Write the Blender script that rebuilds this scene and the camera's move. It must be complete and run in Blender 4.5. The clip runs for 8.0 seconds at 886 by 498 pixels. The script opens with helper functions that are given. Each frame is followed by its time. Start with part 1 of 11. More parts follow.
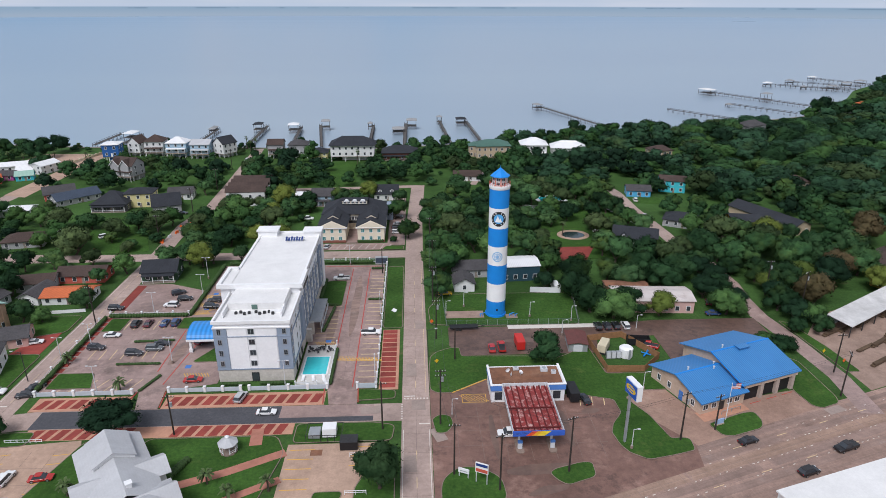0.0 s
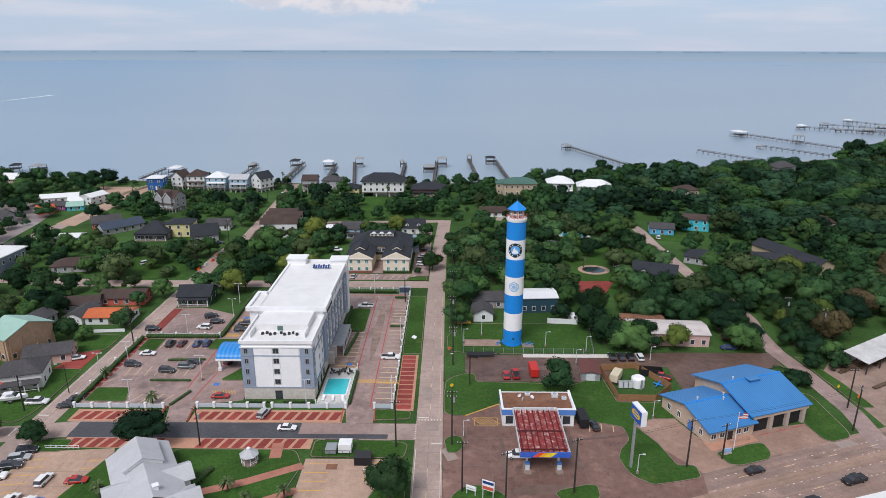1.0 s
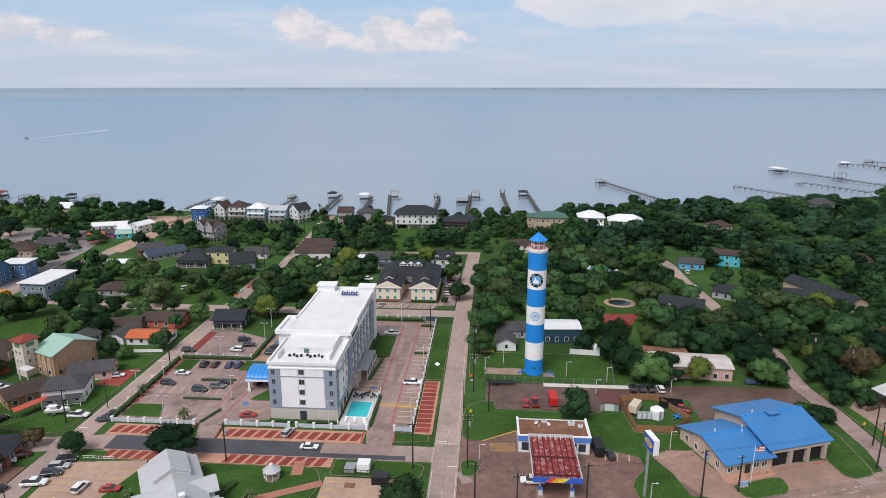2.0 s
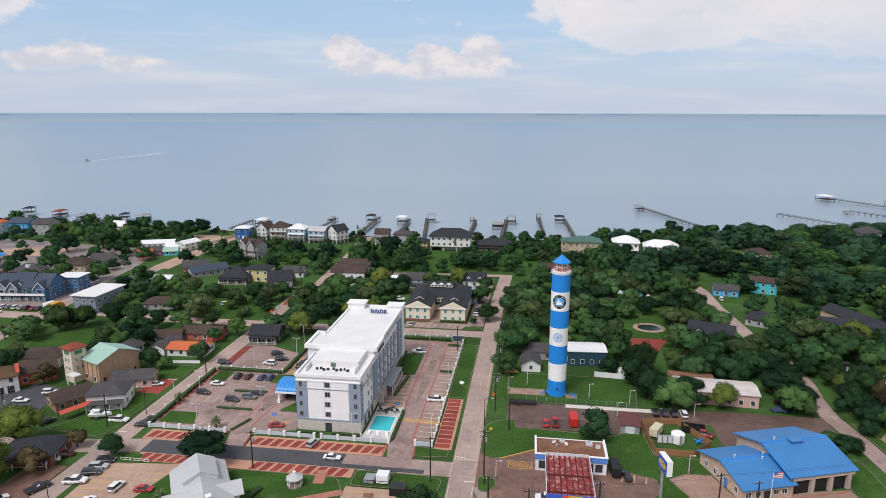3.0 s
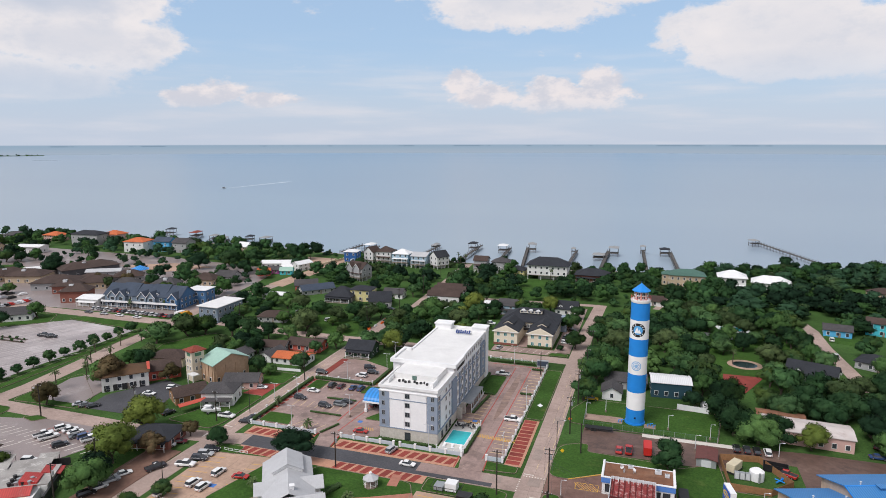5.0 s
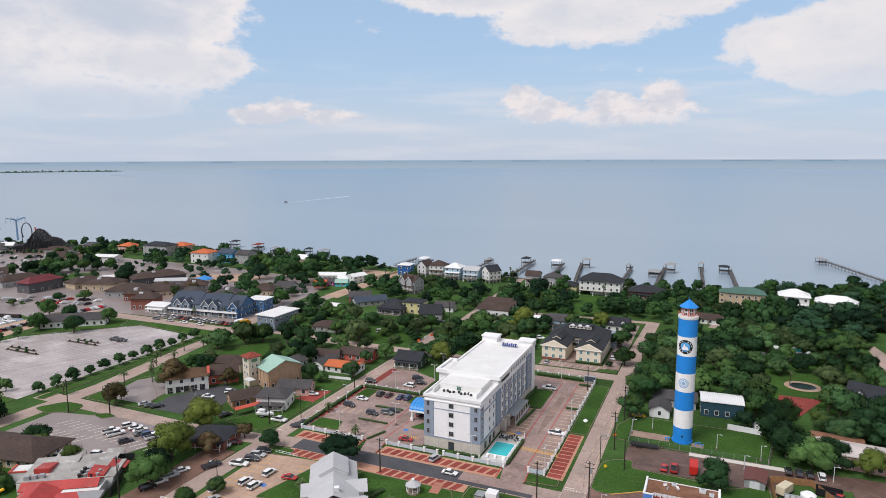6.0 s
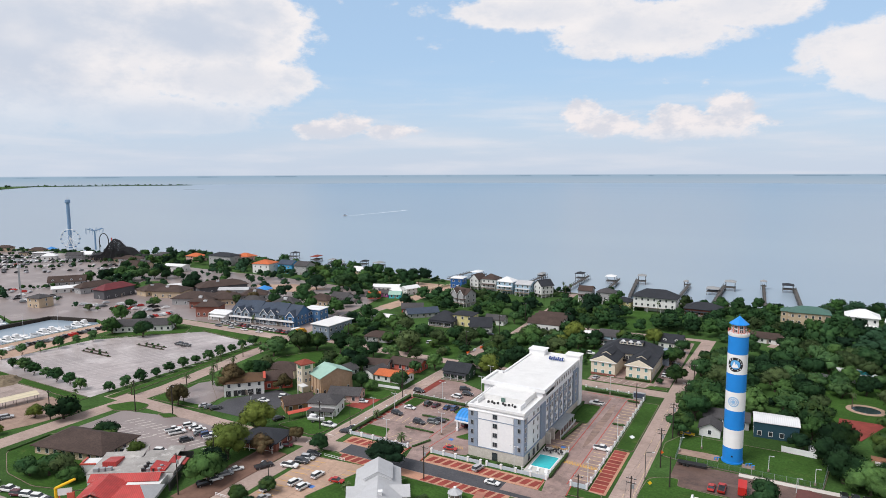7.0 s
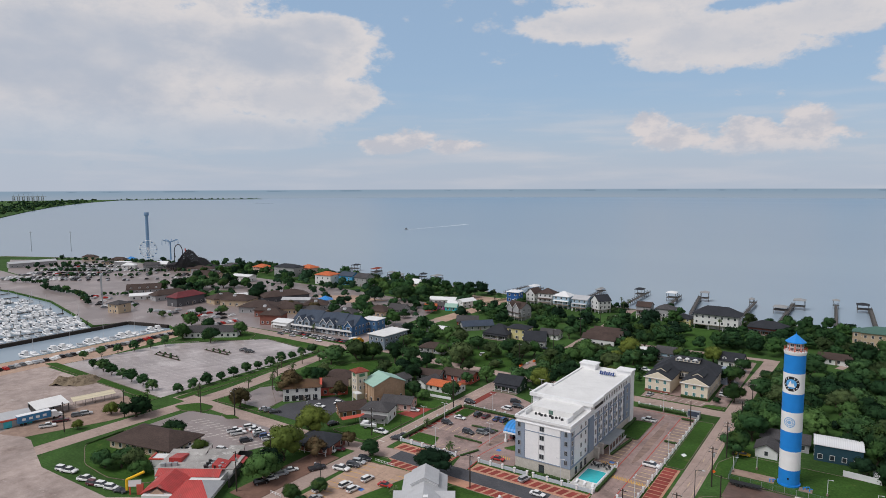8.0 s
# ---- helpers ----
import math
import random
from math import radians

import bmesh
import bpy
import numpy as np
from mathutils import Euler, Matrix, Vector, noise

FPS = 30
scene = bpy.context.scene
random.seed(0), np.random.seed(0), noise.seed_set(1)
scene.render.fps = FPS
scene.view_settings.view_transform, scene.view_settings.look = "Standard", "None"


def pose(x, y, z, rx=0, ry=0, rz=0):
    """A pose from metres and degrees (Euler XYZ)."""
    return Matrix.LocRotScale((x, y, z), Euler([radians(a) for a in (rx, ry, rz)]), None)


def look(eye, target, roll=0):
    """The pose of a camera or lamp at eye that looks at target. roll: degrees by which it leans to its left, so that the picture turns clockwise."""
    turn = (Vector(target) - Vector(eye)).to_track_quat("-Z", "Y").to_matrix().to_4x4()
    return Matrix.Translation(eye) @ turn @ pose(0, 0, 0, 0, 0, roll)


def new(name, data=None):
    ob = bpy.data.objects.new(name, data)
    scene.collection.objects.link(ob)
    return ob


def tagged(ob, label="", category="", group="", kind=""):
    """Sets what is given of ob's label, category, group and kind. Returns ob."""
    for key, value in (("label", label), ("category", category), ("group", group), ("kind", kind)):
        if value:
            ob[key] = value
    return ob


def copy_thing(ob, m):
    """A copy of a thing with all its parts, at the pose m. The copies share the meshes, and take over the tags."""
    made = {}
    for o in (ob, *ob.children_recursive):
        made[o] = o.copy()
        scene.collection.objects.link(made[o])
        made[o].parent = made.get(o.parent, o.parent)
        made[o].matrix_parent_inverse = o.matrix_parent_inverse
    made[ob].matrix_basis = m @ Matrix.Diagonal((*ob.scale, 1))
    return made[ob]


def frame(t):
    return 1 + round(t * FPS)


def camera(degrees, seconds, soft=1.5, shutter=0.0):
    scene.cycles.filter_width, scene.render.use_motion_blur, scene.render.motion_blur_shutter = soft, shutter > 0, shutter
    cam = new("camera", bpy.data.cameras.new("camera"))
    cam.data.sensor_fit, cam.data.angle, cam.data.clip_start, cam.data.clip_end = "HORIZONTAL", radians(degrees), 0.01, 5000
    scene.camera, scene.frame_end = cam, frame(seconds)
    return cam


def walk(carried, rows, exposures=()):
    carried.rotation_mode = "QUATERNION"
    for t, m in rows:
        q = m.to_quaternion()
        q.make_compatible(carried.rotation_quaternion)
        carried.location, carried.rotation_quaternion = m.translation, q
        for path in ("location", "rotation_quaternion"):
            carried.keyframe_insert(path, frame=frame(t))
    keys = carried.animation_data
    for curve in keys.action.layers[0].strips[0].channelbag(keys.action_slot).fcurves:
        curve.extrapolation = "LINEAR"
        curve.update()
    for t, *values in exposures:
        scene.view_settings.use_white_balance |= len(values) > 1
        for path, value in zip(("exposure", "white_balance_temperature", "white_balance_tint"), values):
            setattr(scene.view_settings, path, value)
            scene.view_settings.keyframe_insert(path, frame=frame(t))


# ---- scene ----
cam = camera(69.7, 8.0, soft=0.8)
PATH = [
    (0, (-0.219, 27.293, 86.354), (-0.129, 29.156, 85.632), 0.1),
    (0.5, (1.771, 22.928, 86.333), (1.812, 24.814, 85.668), 0.1),
    (1, (3.799, 19.035, 86.345), (3.784, 20.941, 85.739), 0.1),
    (1.5, (5.966, 15.889, 86.398), (5.891, 17.81, 85.847), 0.0),
    (3, (13.866, 8.239, 86.588), (13.597, 10.174, 86.16), 0.1),
    (3.5, (16.897, 5.805, 86.604), (16.549, 7.733, 86.201), -0.0),
    (4, (19.938, 3.608, 86.612), (19.501, 5.523, 86.233), 0.0),
    (4.5, (22.679, 1.78, 86.603), (22.151, 3.676, 86.246), -0.0),
    (6, (29.872, -2.607, 86.629), (29.086, -0.791, 86.342), -0.2),
    (6.5, (32.217, -3.823, 86.648), (31.347, -2.042, 86.384), -0.2),
    (7, (34.732, -4.928, 86.653), (33.781, -3.185, 86.411), -0.2),
    (7.5, (37.485, -5.968, 86.646), (36.453, -4.269, 86.427), -0.2),
    (8, (40.413, -7.042, 86.639), (39.294, -5.396, 86.442), -0.2),
]
walk(cam, [(t, look(eye, target, roll)) for t, eye, target, roll in PATH], [(0, -0.09, 6100, 12), (3, -0.02, 6400, 12), (6, 0.0, 6450, 12), (7.4, 0.12, 6430, 10), (8, -0.33, 6420, 11)])

# ---------------- world, sun ----------------
SUN_EL, SUN_AZ = radians(54), radians(208)      # azimuth from +y, clockwise
world = bpy.data.worlds.new("world")
scene.world = world
world.use_nodes = True
WN, WL = world.node_tree.nodes, world.node_tree.links
WN.clear()


def wmath(op, a, b=None, c=None, clamp=False):
    n = WN.new("ShaderNodeMath")
    n.operation, n.use_clamp = op, clamp
    for i, v in enumerate((a, b, c)):
        if v is None:
            continue
        if isinstance(v, (int, float)):
            n.inputs[i].default_value = v
        else:
            WL.new(v, n.inputs[i])
    return n.outputs[0]


def wmix(f, a, b):
    n = WN.new("ShaderNodeMix")
    n.data_type = "RGBA"
    if isinstance(f, (int, float)):
        n.inputs[0].default_value = f
    else:
        WL.new(f, n.inputs[0])
    for s, v in ((6, a), (7, b)):
        if isinstance(v, tuple):
            n.inputs[s].default_value = (*v, 1)
        else:
            WL.new(v, n.inputs[s])
    return n.outputs[2]


def wstep(v, lo, hi):
    n = WN.new("ShaderNodeMapRange")
    n.interpolation_type = "SMOOTHSTEP"
    WL.new(v, n.inputs[0])
    n.inputs[1].default_value, n.inputs[2].default_value = lo, hi
    return n.outputs[0]


tc = WN.new("ShaderNodeTexCoord")
sep = WN.new("ShaderNodeSeparateXYZ")
WL.new(tc.outputs["Generated"], sep.inputs[0])
az = wmath("MULTIPLY", wmath("ARCTAN2", sep.outputs[0], sep.outputs[1]), 57.2958)
el = wmath("MULTIPLY", wmath("ARCSINE", sep.outputs[2]), 57.2958)
sky = WN.new("ShaderNodeTexSky")
sky.sky_type, sky.sun_disc = "NISHITA", False
sky.sun_elevation, sky.sun_rotation = SUN_EL, SUN_AZ
sky.altitude, sky.dust_density = 100, 1.2
skyv = WN.new("ShaderNodeVectorMath")
skyv.operation = "SCALE"
WL.new(sky.outputs[0], skyv.inputs[0])
skyv.inputs[3].default_value = 0.15
comb = WN.new("ShaderNodeCombineXYZ")
WL.new(wmath("MULTIPLY", az, 0.10), comb.inputs[0])
WL.new(wmath("MULTIPLY", el, 0.17), comb.inputs[1])


def cloud_noise(scale, detail, rough, seed):
    n = WN.new("ShaderNodeTexNoise")
    n.noise_dimensions = "3D"
    off = WN.new("ShaderNodeVectorMath")
    WL.new(comb.outputs[0], off.inputs[0])
    off.inputs[1].default_value = (seed, seed * 0.7, seed * 1.3)
    WL.new(off.outputs[0], n.inputs["Vector"])
    n.inputs["Scale"].default_value, n.inputs["Detail"].default_value = scale, detail
    n.inputs["Roughness"].default_value = rough
    return n.outputs[0]


def puff(a0, e0, wa, we):
    """An oval of cloud round azimuth a0 and elevation e0: 1 in the middle, 0 at the rim."""
    u = wmath("DIVIDE", wmath("SUBTRACT", az, a0), wa)
    v = wmath("DIVIDE", wmath("SUBTRACT", el, e0), we)
    return wmath("SUBTRACT", 1.0, wmath("SQRT", wmath("ADD", wmath("MULTIPLY", u, u), wmath("MULTIPLY", v, v))))


def bank(puffs):
    """Several ovals joined into one cloud bank."""
    c = puff(*puffs[0])
    for b in puffs[1:]:
        n = WN.new("ShaderNodeMath")
        n.operation = "SMOOTH_MAX"
        WL.new(c, n.inputs[0])
        WL.new(puff(*b), n.inputs[1])
        n.inputs[2].default_value = 0.12
        c = n.outputs[0]
    return c


LEFT_BANK = ((-64, 10, 19, 8.5), (-49, 10.8, 10.0, 3.6), (-45, 12.8, 5.6, 1.9), (-47, 7.6, 8.0, 2.6), (-52, 4.6, 9.0, 1.8))
HIGH_BANK = ((-19.5, 13.4, 8.6, 1.8), (-11.5, 11.6, 9.0, 2.5), (-4.5, 12.6, 7.0, 1.7), (-15, 15.8, 10, 2.0))
EAST_BANK = ((8.5, 8.6, 8.8, 3.0), (18, 7.6, 9.0, 3.0), (11, 6.3, 10.0, 1.9), (27, 7.0, 10.0, 4.0), (40, 8, 14, 6))
CUMULUS = ((-16.4, 4.9, 1.9, 1.45), (-14.2, 3.9, 3.8, 1.25), (-8.6, 4.4, 2.6, 1.25), (-4.9, 5.1, 2.2, 1.35), (-7.5, 3.6, 5.6, 1.4))
SMALL_CUMULUS = ((-36.5, 4.1, 2.2, 1.15), (-39.0, 3.6, 3.0, 1.0), (-33.6, 3.5, 3.4, 0.75))
billow = wmath("SUBTRACT", cloud_noise(3.0, 11, 0.66, 3.1), 0.5)
broad = wmath("SUBTRACT", cloud_noise(1.2, 5, 0.5, 5.7), 0.5)
ragged = wmath("ADD", wmath("MULTIPLY", billow, 1.15), wmath("MULTIPLY", broad, 0.5))
crisp = wmath("MULTIPLY", billow, 2.1)
wide = wmath("MAXIMUM", wmath("MAXIMUM", bank(LEFT_BANK), bank(HIGH_BANK)), bank(EAST_BANK))
wide = wmath("MAXIMUM", wide, wmath("SUBTRACT", wmath("MULTIPLY", wstep(wmath("ABSOLUTE", az), 48, 80), 0.8), 0.15))
wide = wmath("MAXIMUM", wide, wmath("SUBTRACT", wmath("MULTIPLY", wstep(el, 15.5, 26), 0.9), 0.25))
small = wmath("MAXIMUM", bank(CUMULUS), bank(SMALL_CUMULUS))
cov_wide, cov_small = wmath("ADD", wide, ragged), wmath("ADD", small, crisp)
dens_wide = wmath("MULTIPLY", wstep(cov_wide, -0.04, 0.22), wmath("ADD", 0.25, wmath("MULTIPLY", wstep(el, 1.5, 7.5), 0.75)))
dens_small = wmath("MULTIPLY", wstep(cov_small, -0.02, 0.34), wmath("ADD", 0.05, wmath("MULTIPLY", wstep(el, 1.4, 3.9), 0.82)))
dens = dens_wide
# thin veils low over the water
veil = WN.new("ShaderNodeTexNoise")
veil_v = WN.new("ShaderNodeCombineXYZ")
WL.new(wmath("MULTIPLY", az, 0.05), veil_v.inputs[0])
WL.new(wmath("MULTIPLY", el, 0.42), veil_v.inputs[1])
WL.new(veil_v.outputs[0], veil.inputs["Vector"])
veil.inputs["Scale"].default_value, veil.inputs["Detail"].default_value = 1.6, 6
veil_d = wmath("MULTIPLY", wstep(veil.outputs[0], 0.42, 0.72), wmath("MULTIPLY", wmath("SUBTRACT", 1.0, wstep(el, 2.0, 10.0)), 0.75))
dens = wmath("MAXIMUM", dens, veil_d)
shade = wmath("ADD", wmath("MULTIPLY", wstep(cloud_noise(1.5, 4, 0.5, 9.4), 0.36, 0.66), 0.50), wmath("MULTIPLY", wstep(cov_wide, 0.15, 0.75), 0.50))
shade = wmath("MULTIPLY", shade, wmath("SUBTRACT", 1.0, wmath("MULTIPLY", wstep(az, -34, 4), 0.62)))
cloudc = wmix(shade, (0.86, 0.825, 0.82), (0.57, 0.62, 0.71))
cloudc = wmix(wmath("MULTIPLY", wstep(billow, -0.02, 0.20), 0.42), cloudc, (0.62, 0.66, 0.735))
# cloud above the view is darkened to cut fill light on the ground
cloudc = wmix(wstep(el, 20, 48), cloudc, (0.33, 0.36, 0.41))
clear_sky = wmix(0.75, skyv.outputs[0], (0.40, 0.57, 0.78))
skyc = wmix(dens, clear_sky, cloudc)
# pale haze towards the horizon
haze = wmath("SUBTRACT", 1.0, wstep(el, -1.5, 9.0))
hazef = wmath("MULTIPLY", haze, 0.80)
skyc = wmix(hazef, skyc, (0.595, 0.645, 0.735))
# heaped clouds standing in the haze, warm on their heads
heap = wmix(wstep(cloud_noise(4.2, 6, 0.6, 12.3), 0.40, 0.62), (0.66, 0.66, 0.71), (0.88, 0.81, 0.79))
skyc = wmix(dens_small, skyc, heap)
# the farthest water, a deeper blue line under the sky, and a thin dark streak of land on it
far_water = wmix(wstep(el, -1.05, -0.30), (0.375, 0.455, 0.545), (0.30, 0.41, 0.52))
skyc = wmix(wmath("SUBTRACT", 1.0, wstep(el, -0.36, -0.24)), skyc, far_water)
land_n = WN.new("ShaderNodeTexNoise")
land_n.noise_dimensions = "1D"
WL.new(az, land_n.inputs["W"])
land_n.inputs["Scale"].default_value, land_n.inputs["Detail"].default_value = 0.22, 6
land_f = wmath("MULTIPLY", wstep(land_n.outputs[0], 0.50, 0.60), wmath("SUBTRACT", 1.0, wstep(wmath("ABSOLUTE", wmath("SUBTRACT", el, -0.40)), 0.02, 0.07)))
skyc = wmix(wmath("MULTIPLY", land_f, 0.55), skyc, (0.16, 0.24, 0.33))
bg = WN.new("ShaderNodeBackground")
WL.new(skyc, bg.inputs[0])
bg.inputs[1].default_value = 1.0
wout = WN.new("ShaderNodeOutputWorld")
WL.new(bg.outputs[0], wout.inputs[0])

sun_data = bpy.data.lights.new("sun", "SUN")
sun_data.energy, sun_data.angle, sun_data.color = 3.1, radians(28), (1, 0.97, 0.94)
sun = new("sun", sun_data)
sun_dir = Vector((math.sin(SUN_AZ) * math.cos(SUN_EL), math.cos(SUN_AZ) * math.cos(SUN_EL), math.sin(SUN_EL)))
sun.matrix_world = look(sun_dir * 400, (0, 0, 0))

# ---------------- materials ----------------
MATS = {}


def mat(name, c1, c2=None, scale=1.0, rough=0.85, metal=0.0, bump_h=0.0, big=0.0, bigscale=0.05, vary=0.0, wave=None, island=0.0, spec=0.3, stain=None, stain2=None, grit=0.0, streak=None):
    """A surface: two tones by fine noise, slow drift by a second noise, fine relief; wave: (period, axis, depth) puts
    the groove shade of ribs or siding into the colour.
    """
    if name in MATS:
        return MATS[name]
    m = bpy.data.materials.new(name)
    m.use_nodes = True
    N, L = m.node_tree.nodes, m.node_tree.links
    p = N["Principled BSDF"]
    p.inputs["Roughness"].default_value, p.inputs["Metallic"].default_value = rough, metal
    p.inputs["Specular IOR Level"].default_value = spec
    geo = N.new("ShaderNodeNewGeometry")

    def noise_at(s, detail=5, r=0.6):
        n = N.new("ShaderNodeTexNoise")
        L.new(geo.outputs["Position"], n.inputs["Vector"])
        n.inputs["Scale"].default_value, n.inputs["Detail"].default_value, n.inputs["Roughness"].default_value = s, detail, r
        return n.outputs[0]

    def ramp(v, lo, hi):
        n = N.new("ShaderNodeMapRange")
        L.new(v, n.inputs[0])
        n.inputs[1].default_value, n.inputs[2].default_value = lo, hi
        return n.outputs[0]

    def mixc(f, a, b, mode="MIX"):
        n = N.new("ShaderNodeMix")
        n.data_type, n.blend_type = "RGBA", mode
        if isinstance(f, float):
            n.inputs[0].default_value = f
        else:
            L.new(f, n.inputs[0])
        for s, v in ((6, a), (7, b)):
            if isinstance(v, tuple):
                n.inputs[s].default_value = (*v, 1)
            else:
                L.new(v, n.inputs[s])
        return n.outputs[2]

    c2 = c2 or tuple(v * 0.8 for v in c1)
    fine = noise_at(scale)
    col = mixc(ramp(fine, 0.3, 0.7), c1, c2)
    if big:
        g = ramp(noise_at(bigscale, 6, 0.65), 0.3, 0.7)
        dark = mixc(g, (1 - big,) * 3, (1 + big,) * 3)
        col = mixc(1.0, col, dark, "MULTIPLY")
    if stain:
        sc, ss, lo, hi = stain
        col = mixc(ramp(noise_at(ss, 8, 0.7), lo, hi), col, sc)
    if stain2:
        sc, ss, lo, hi = stain2
        col = mixc(ramp(noise_at(ss, 9, 0.75), lo, hi), col, sc)
    if grit:
        col = mixc(1.0, col, mixc(ramp(noise_at(2.3, 10, 0.85), 0.28, 0.72), (1 - grit,) * 3, (1 + grit,) * 3), "MULTIPLY")
    if streak:
        turn, draw = N.new("ShaderNodeMapping"), N.new("ShaderNodeMapping")
        turn.inputs["Rotation"].default_value = (0, 0, radians(-streak[0]))
        draw.inputs["Scale"].default_value = (streak[1], streak[2], 1)
        L.new(geo.outputs["Position"], turn.inputs[0])
        L.new(turn.outputs[0], draw.inputs[0])
        sn = N.new("ShaderNodeTexNoise")
        sn.inputs["Scale"].default_value, sn.inputs["Detail"].default_value, sn.inputs["Roughness"].default_value = 1.0, 7, 0.65
        L.new(draw.outputs[0], sn.inputs["Vector"])
        col = mixc(1.0, col, mixc(ramp(sn.outputs[0], 0.34, 0.66), (1 - streak[3],) * 3, (1 + streak[3] * 0.8,) * 3), "MULTIPLY")
    if vary or island:
        v = N.new("ShaderNodeHueSaturation")
        r = geo.outputs["Random Per Island"] if island else N.new("ShaderNodeObjectInfo").outputs["Random"]
        k = island or vary
        a = N.new("ShaderNodeMapRange")
        L.new(r, a.inputs[0])
        a.inputs[3].default_value, a.inputs[4].default_value = 1 - k, 1 + k
        L.new(a.outputs[0], v.inputs["Value"])
        if island and vary:
            o = N.new("ShaderNodeObjectInfo").outputs["Random"]
            h = N.new("ShaderNodeMapRange")
            L.new(o, h.inputs[0])
            h.inputs[3].default_value, h.inputs[4].default_value = 0.5 - vary, 0.5 + vary * 0.35
            L.new(h.outputs[0], v.inputs["Hue"])
            h2 = N.new("ShaderNodeMapRange")
            L.new(o, h2.inputs[0])
            h2.inputs[3].default_value, h2.inputs[4].default_value = 1.45, 0.72
            L.new(mixc(1.0, col, h2.outputs[0], "MULTIPLY"), v.inputs["Color"])
        if not (island and vary):
            L.new(col, v.inputs["Color"])
        col = v.outputs[0]
    L.new(col, p.inputs["Base Color"])
    height = None
    if wave:
        w = N.new("ShaderNodeTexWave")
        w.bands_direction = wave[1]
        tcn = N.new("ShaderNodeTexCoord")
        L.new(tcn.outputs["Object"], w.inputs["Vector"])
        w.inputs["Scale"].default_value = 0.314 / wave[0]
        w.inputs["Distortion"].default_value = 0
        height = w.outputs[1]
        # groove shade between ribs, multiplied into the base colour
        dk = mixc(height, (1 - wave[2],) * 3, (1.0, 1.0, 1.0))
        L.new(mixc(1.0, col, dk, "MULTIPLY"), p.inputs["Base Color"])
    if bump_h:
        b = N.new("ShaderNodeBump")
        b.inputs["Strength"].default_value, b.inputs["Distance"].default_value = 0.6, bump_h
        L.new(height or fine, b.inputs["Height"])
        L.new(b.outputs[0], p.inputs["Normal"])
    MATS[name] = m
    return m


GRASS = mat("grass", (0.060, 0.120, 0.029), (0.033, 0.075, 0.021), 1.3, 0.95, bump_h=0.05, big=0.38, bigscale=0.035, stain=((0.15, 0.125, 0.065), 0.09, 0.60, 0.80), stain2=((0.025, 0.050, 0.017), 0.16, 0.55, 0.70), spec=0.1, grit=0.26)
LAWN = mat("mown_lawn", (0.053, 0.114, 0.021), (0.028, 0.070, 0.015), 1.4, 0.95, bump_h=0.03, big=0.28, bigscale=0.09, spec=0.1, stain=((0.130, 0.152, 0.045), 0.16, 0.58, 0.84), stain2=((0.034, 0.068, 0.017), 0.22, 0.56, 0.73), grit=0.26)
# darker than CONC: cloud shade over the highway is put into its colour
HWY = mat("highway_concrete", (0.340, 0.230, 0.188), (0.255, 0.171, 0.139), 0.9, 0.75, bump_h=0.01, big=0.24, bigscale=0.06, stain=((0.150, 0.100, 0.083), 0.09, 0.54, 0.72), stain2=((0.44, 0.325, 0.27), 0.22, 0.60, 0.76), grit=0.20, streak=(18.3, 0.025, 0.55, 0.22))
CONC = mat("concrete_road", (0.415, 0.312, 0.272), (0.325, 0.243, 0.211), 0.9, 0.8, bump_h=0.01, big=0.20, bigscale=0.06, stain=((0.20, 0.142, 0.12), 0.16, 0.56, 0.78), stain2=((0.50, 0.395, 0.35), 0.3, 0.60, 0.78), grit=0.20)
LOT = mat("concrete_lot", (0.365, 0.258, 0.230), (0.265, 0.186, 0.168), 0.6, 0.50, bump_h=0.01, big=0.24, bigscale=0.05, stain=((0.150, 0.108, 0.094), 0.085, 0.52, 0.70), stain2=((0.48, 0.36, 0.315), 0.20, 0.57, 0.74), grit=0.20)
LOTP = mat("tan_concrete", (0.46, 0.315, 0.235), (0.37, 0.252, 0.19), 0.7, 0.8, big=0.18, bigscale=0.08, stain=((0.25, 0.168, 0.13), 0.13, 0.56, 0.80), stain2=((0.54, 0.42, 0.34), 0.25, 0.6, 0.8), grit=0.20)
LOTG = mat("wet_grey_concrete", (0.285, 0.232, 0.222), (0.20, 0.162, 0.155), 0.12, 0.4, big=0.25, bigscale=0.03, stain=((0.42, 0.37, 0.355), 0.06, 0.54, 0.72), stain2=((0.13, 0.105, 0.10), 0.1, 0.57, 0.75), spec=0.5, grit=0.20)
ASPH = mat("dark_asphalt", (0.085, 0.085, 0.095), (0.06, 0.06, 0.068), 1.5, 0.8, bump_h=0.01, big=0.2, bigscale=0.1, stain=((0.17, 0.16, 0.155), 0.2, 0.6, 0.8), grit=0.20)
APRON = mat("tan_apron_concrete", (0.345, 0.222, 0.170), (0.265, 0.168, 0.128), 0.6, 0.65, big=0.24, bigscale=0.07, stain=((0.42, 0.295, 0.235), 0.14, 0.56, 0.76), stain2=((0.135, 0.086, 0.068), 0.16, 0.57, 0.72), grit=0.20)
# oil-brown concrete, its tone also lowered to hold cloud shade
FORE = mat("oily_forecourt_concrete", (0.215, 0.122, 0.098), (0.148, 0.085, 0.068), 0.6, 0.6, big=0.28, bigscale=0.06, stain=((0.345, 0.22, 0.178), 0.12, 0.55, 0.76), stain2=((0.085, 0.053, 0.045), 0.15, 0.55, 0.72), grit=0.20)
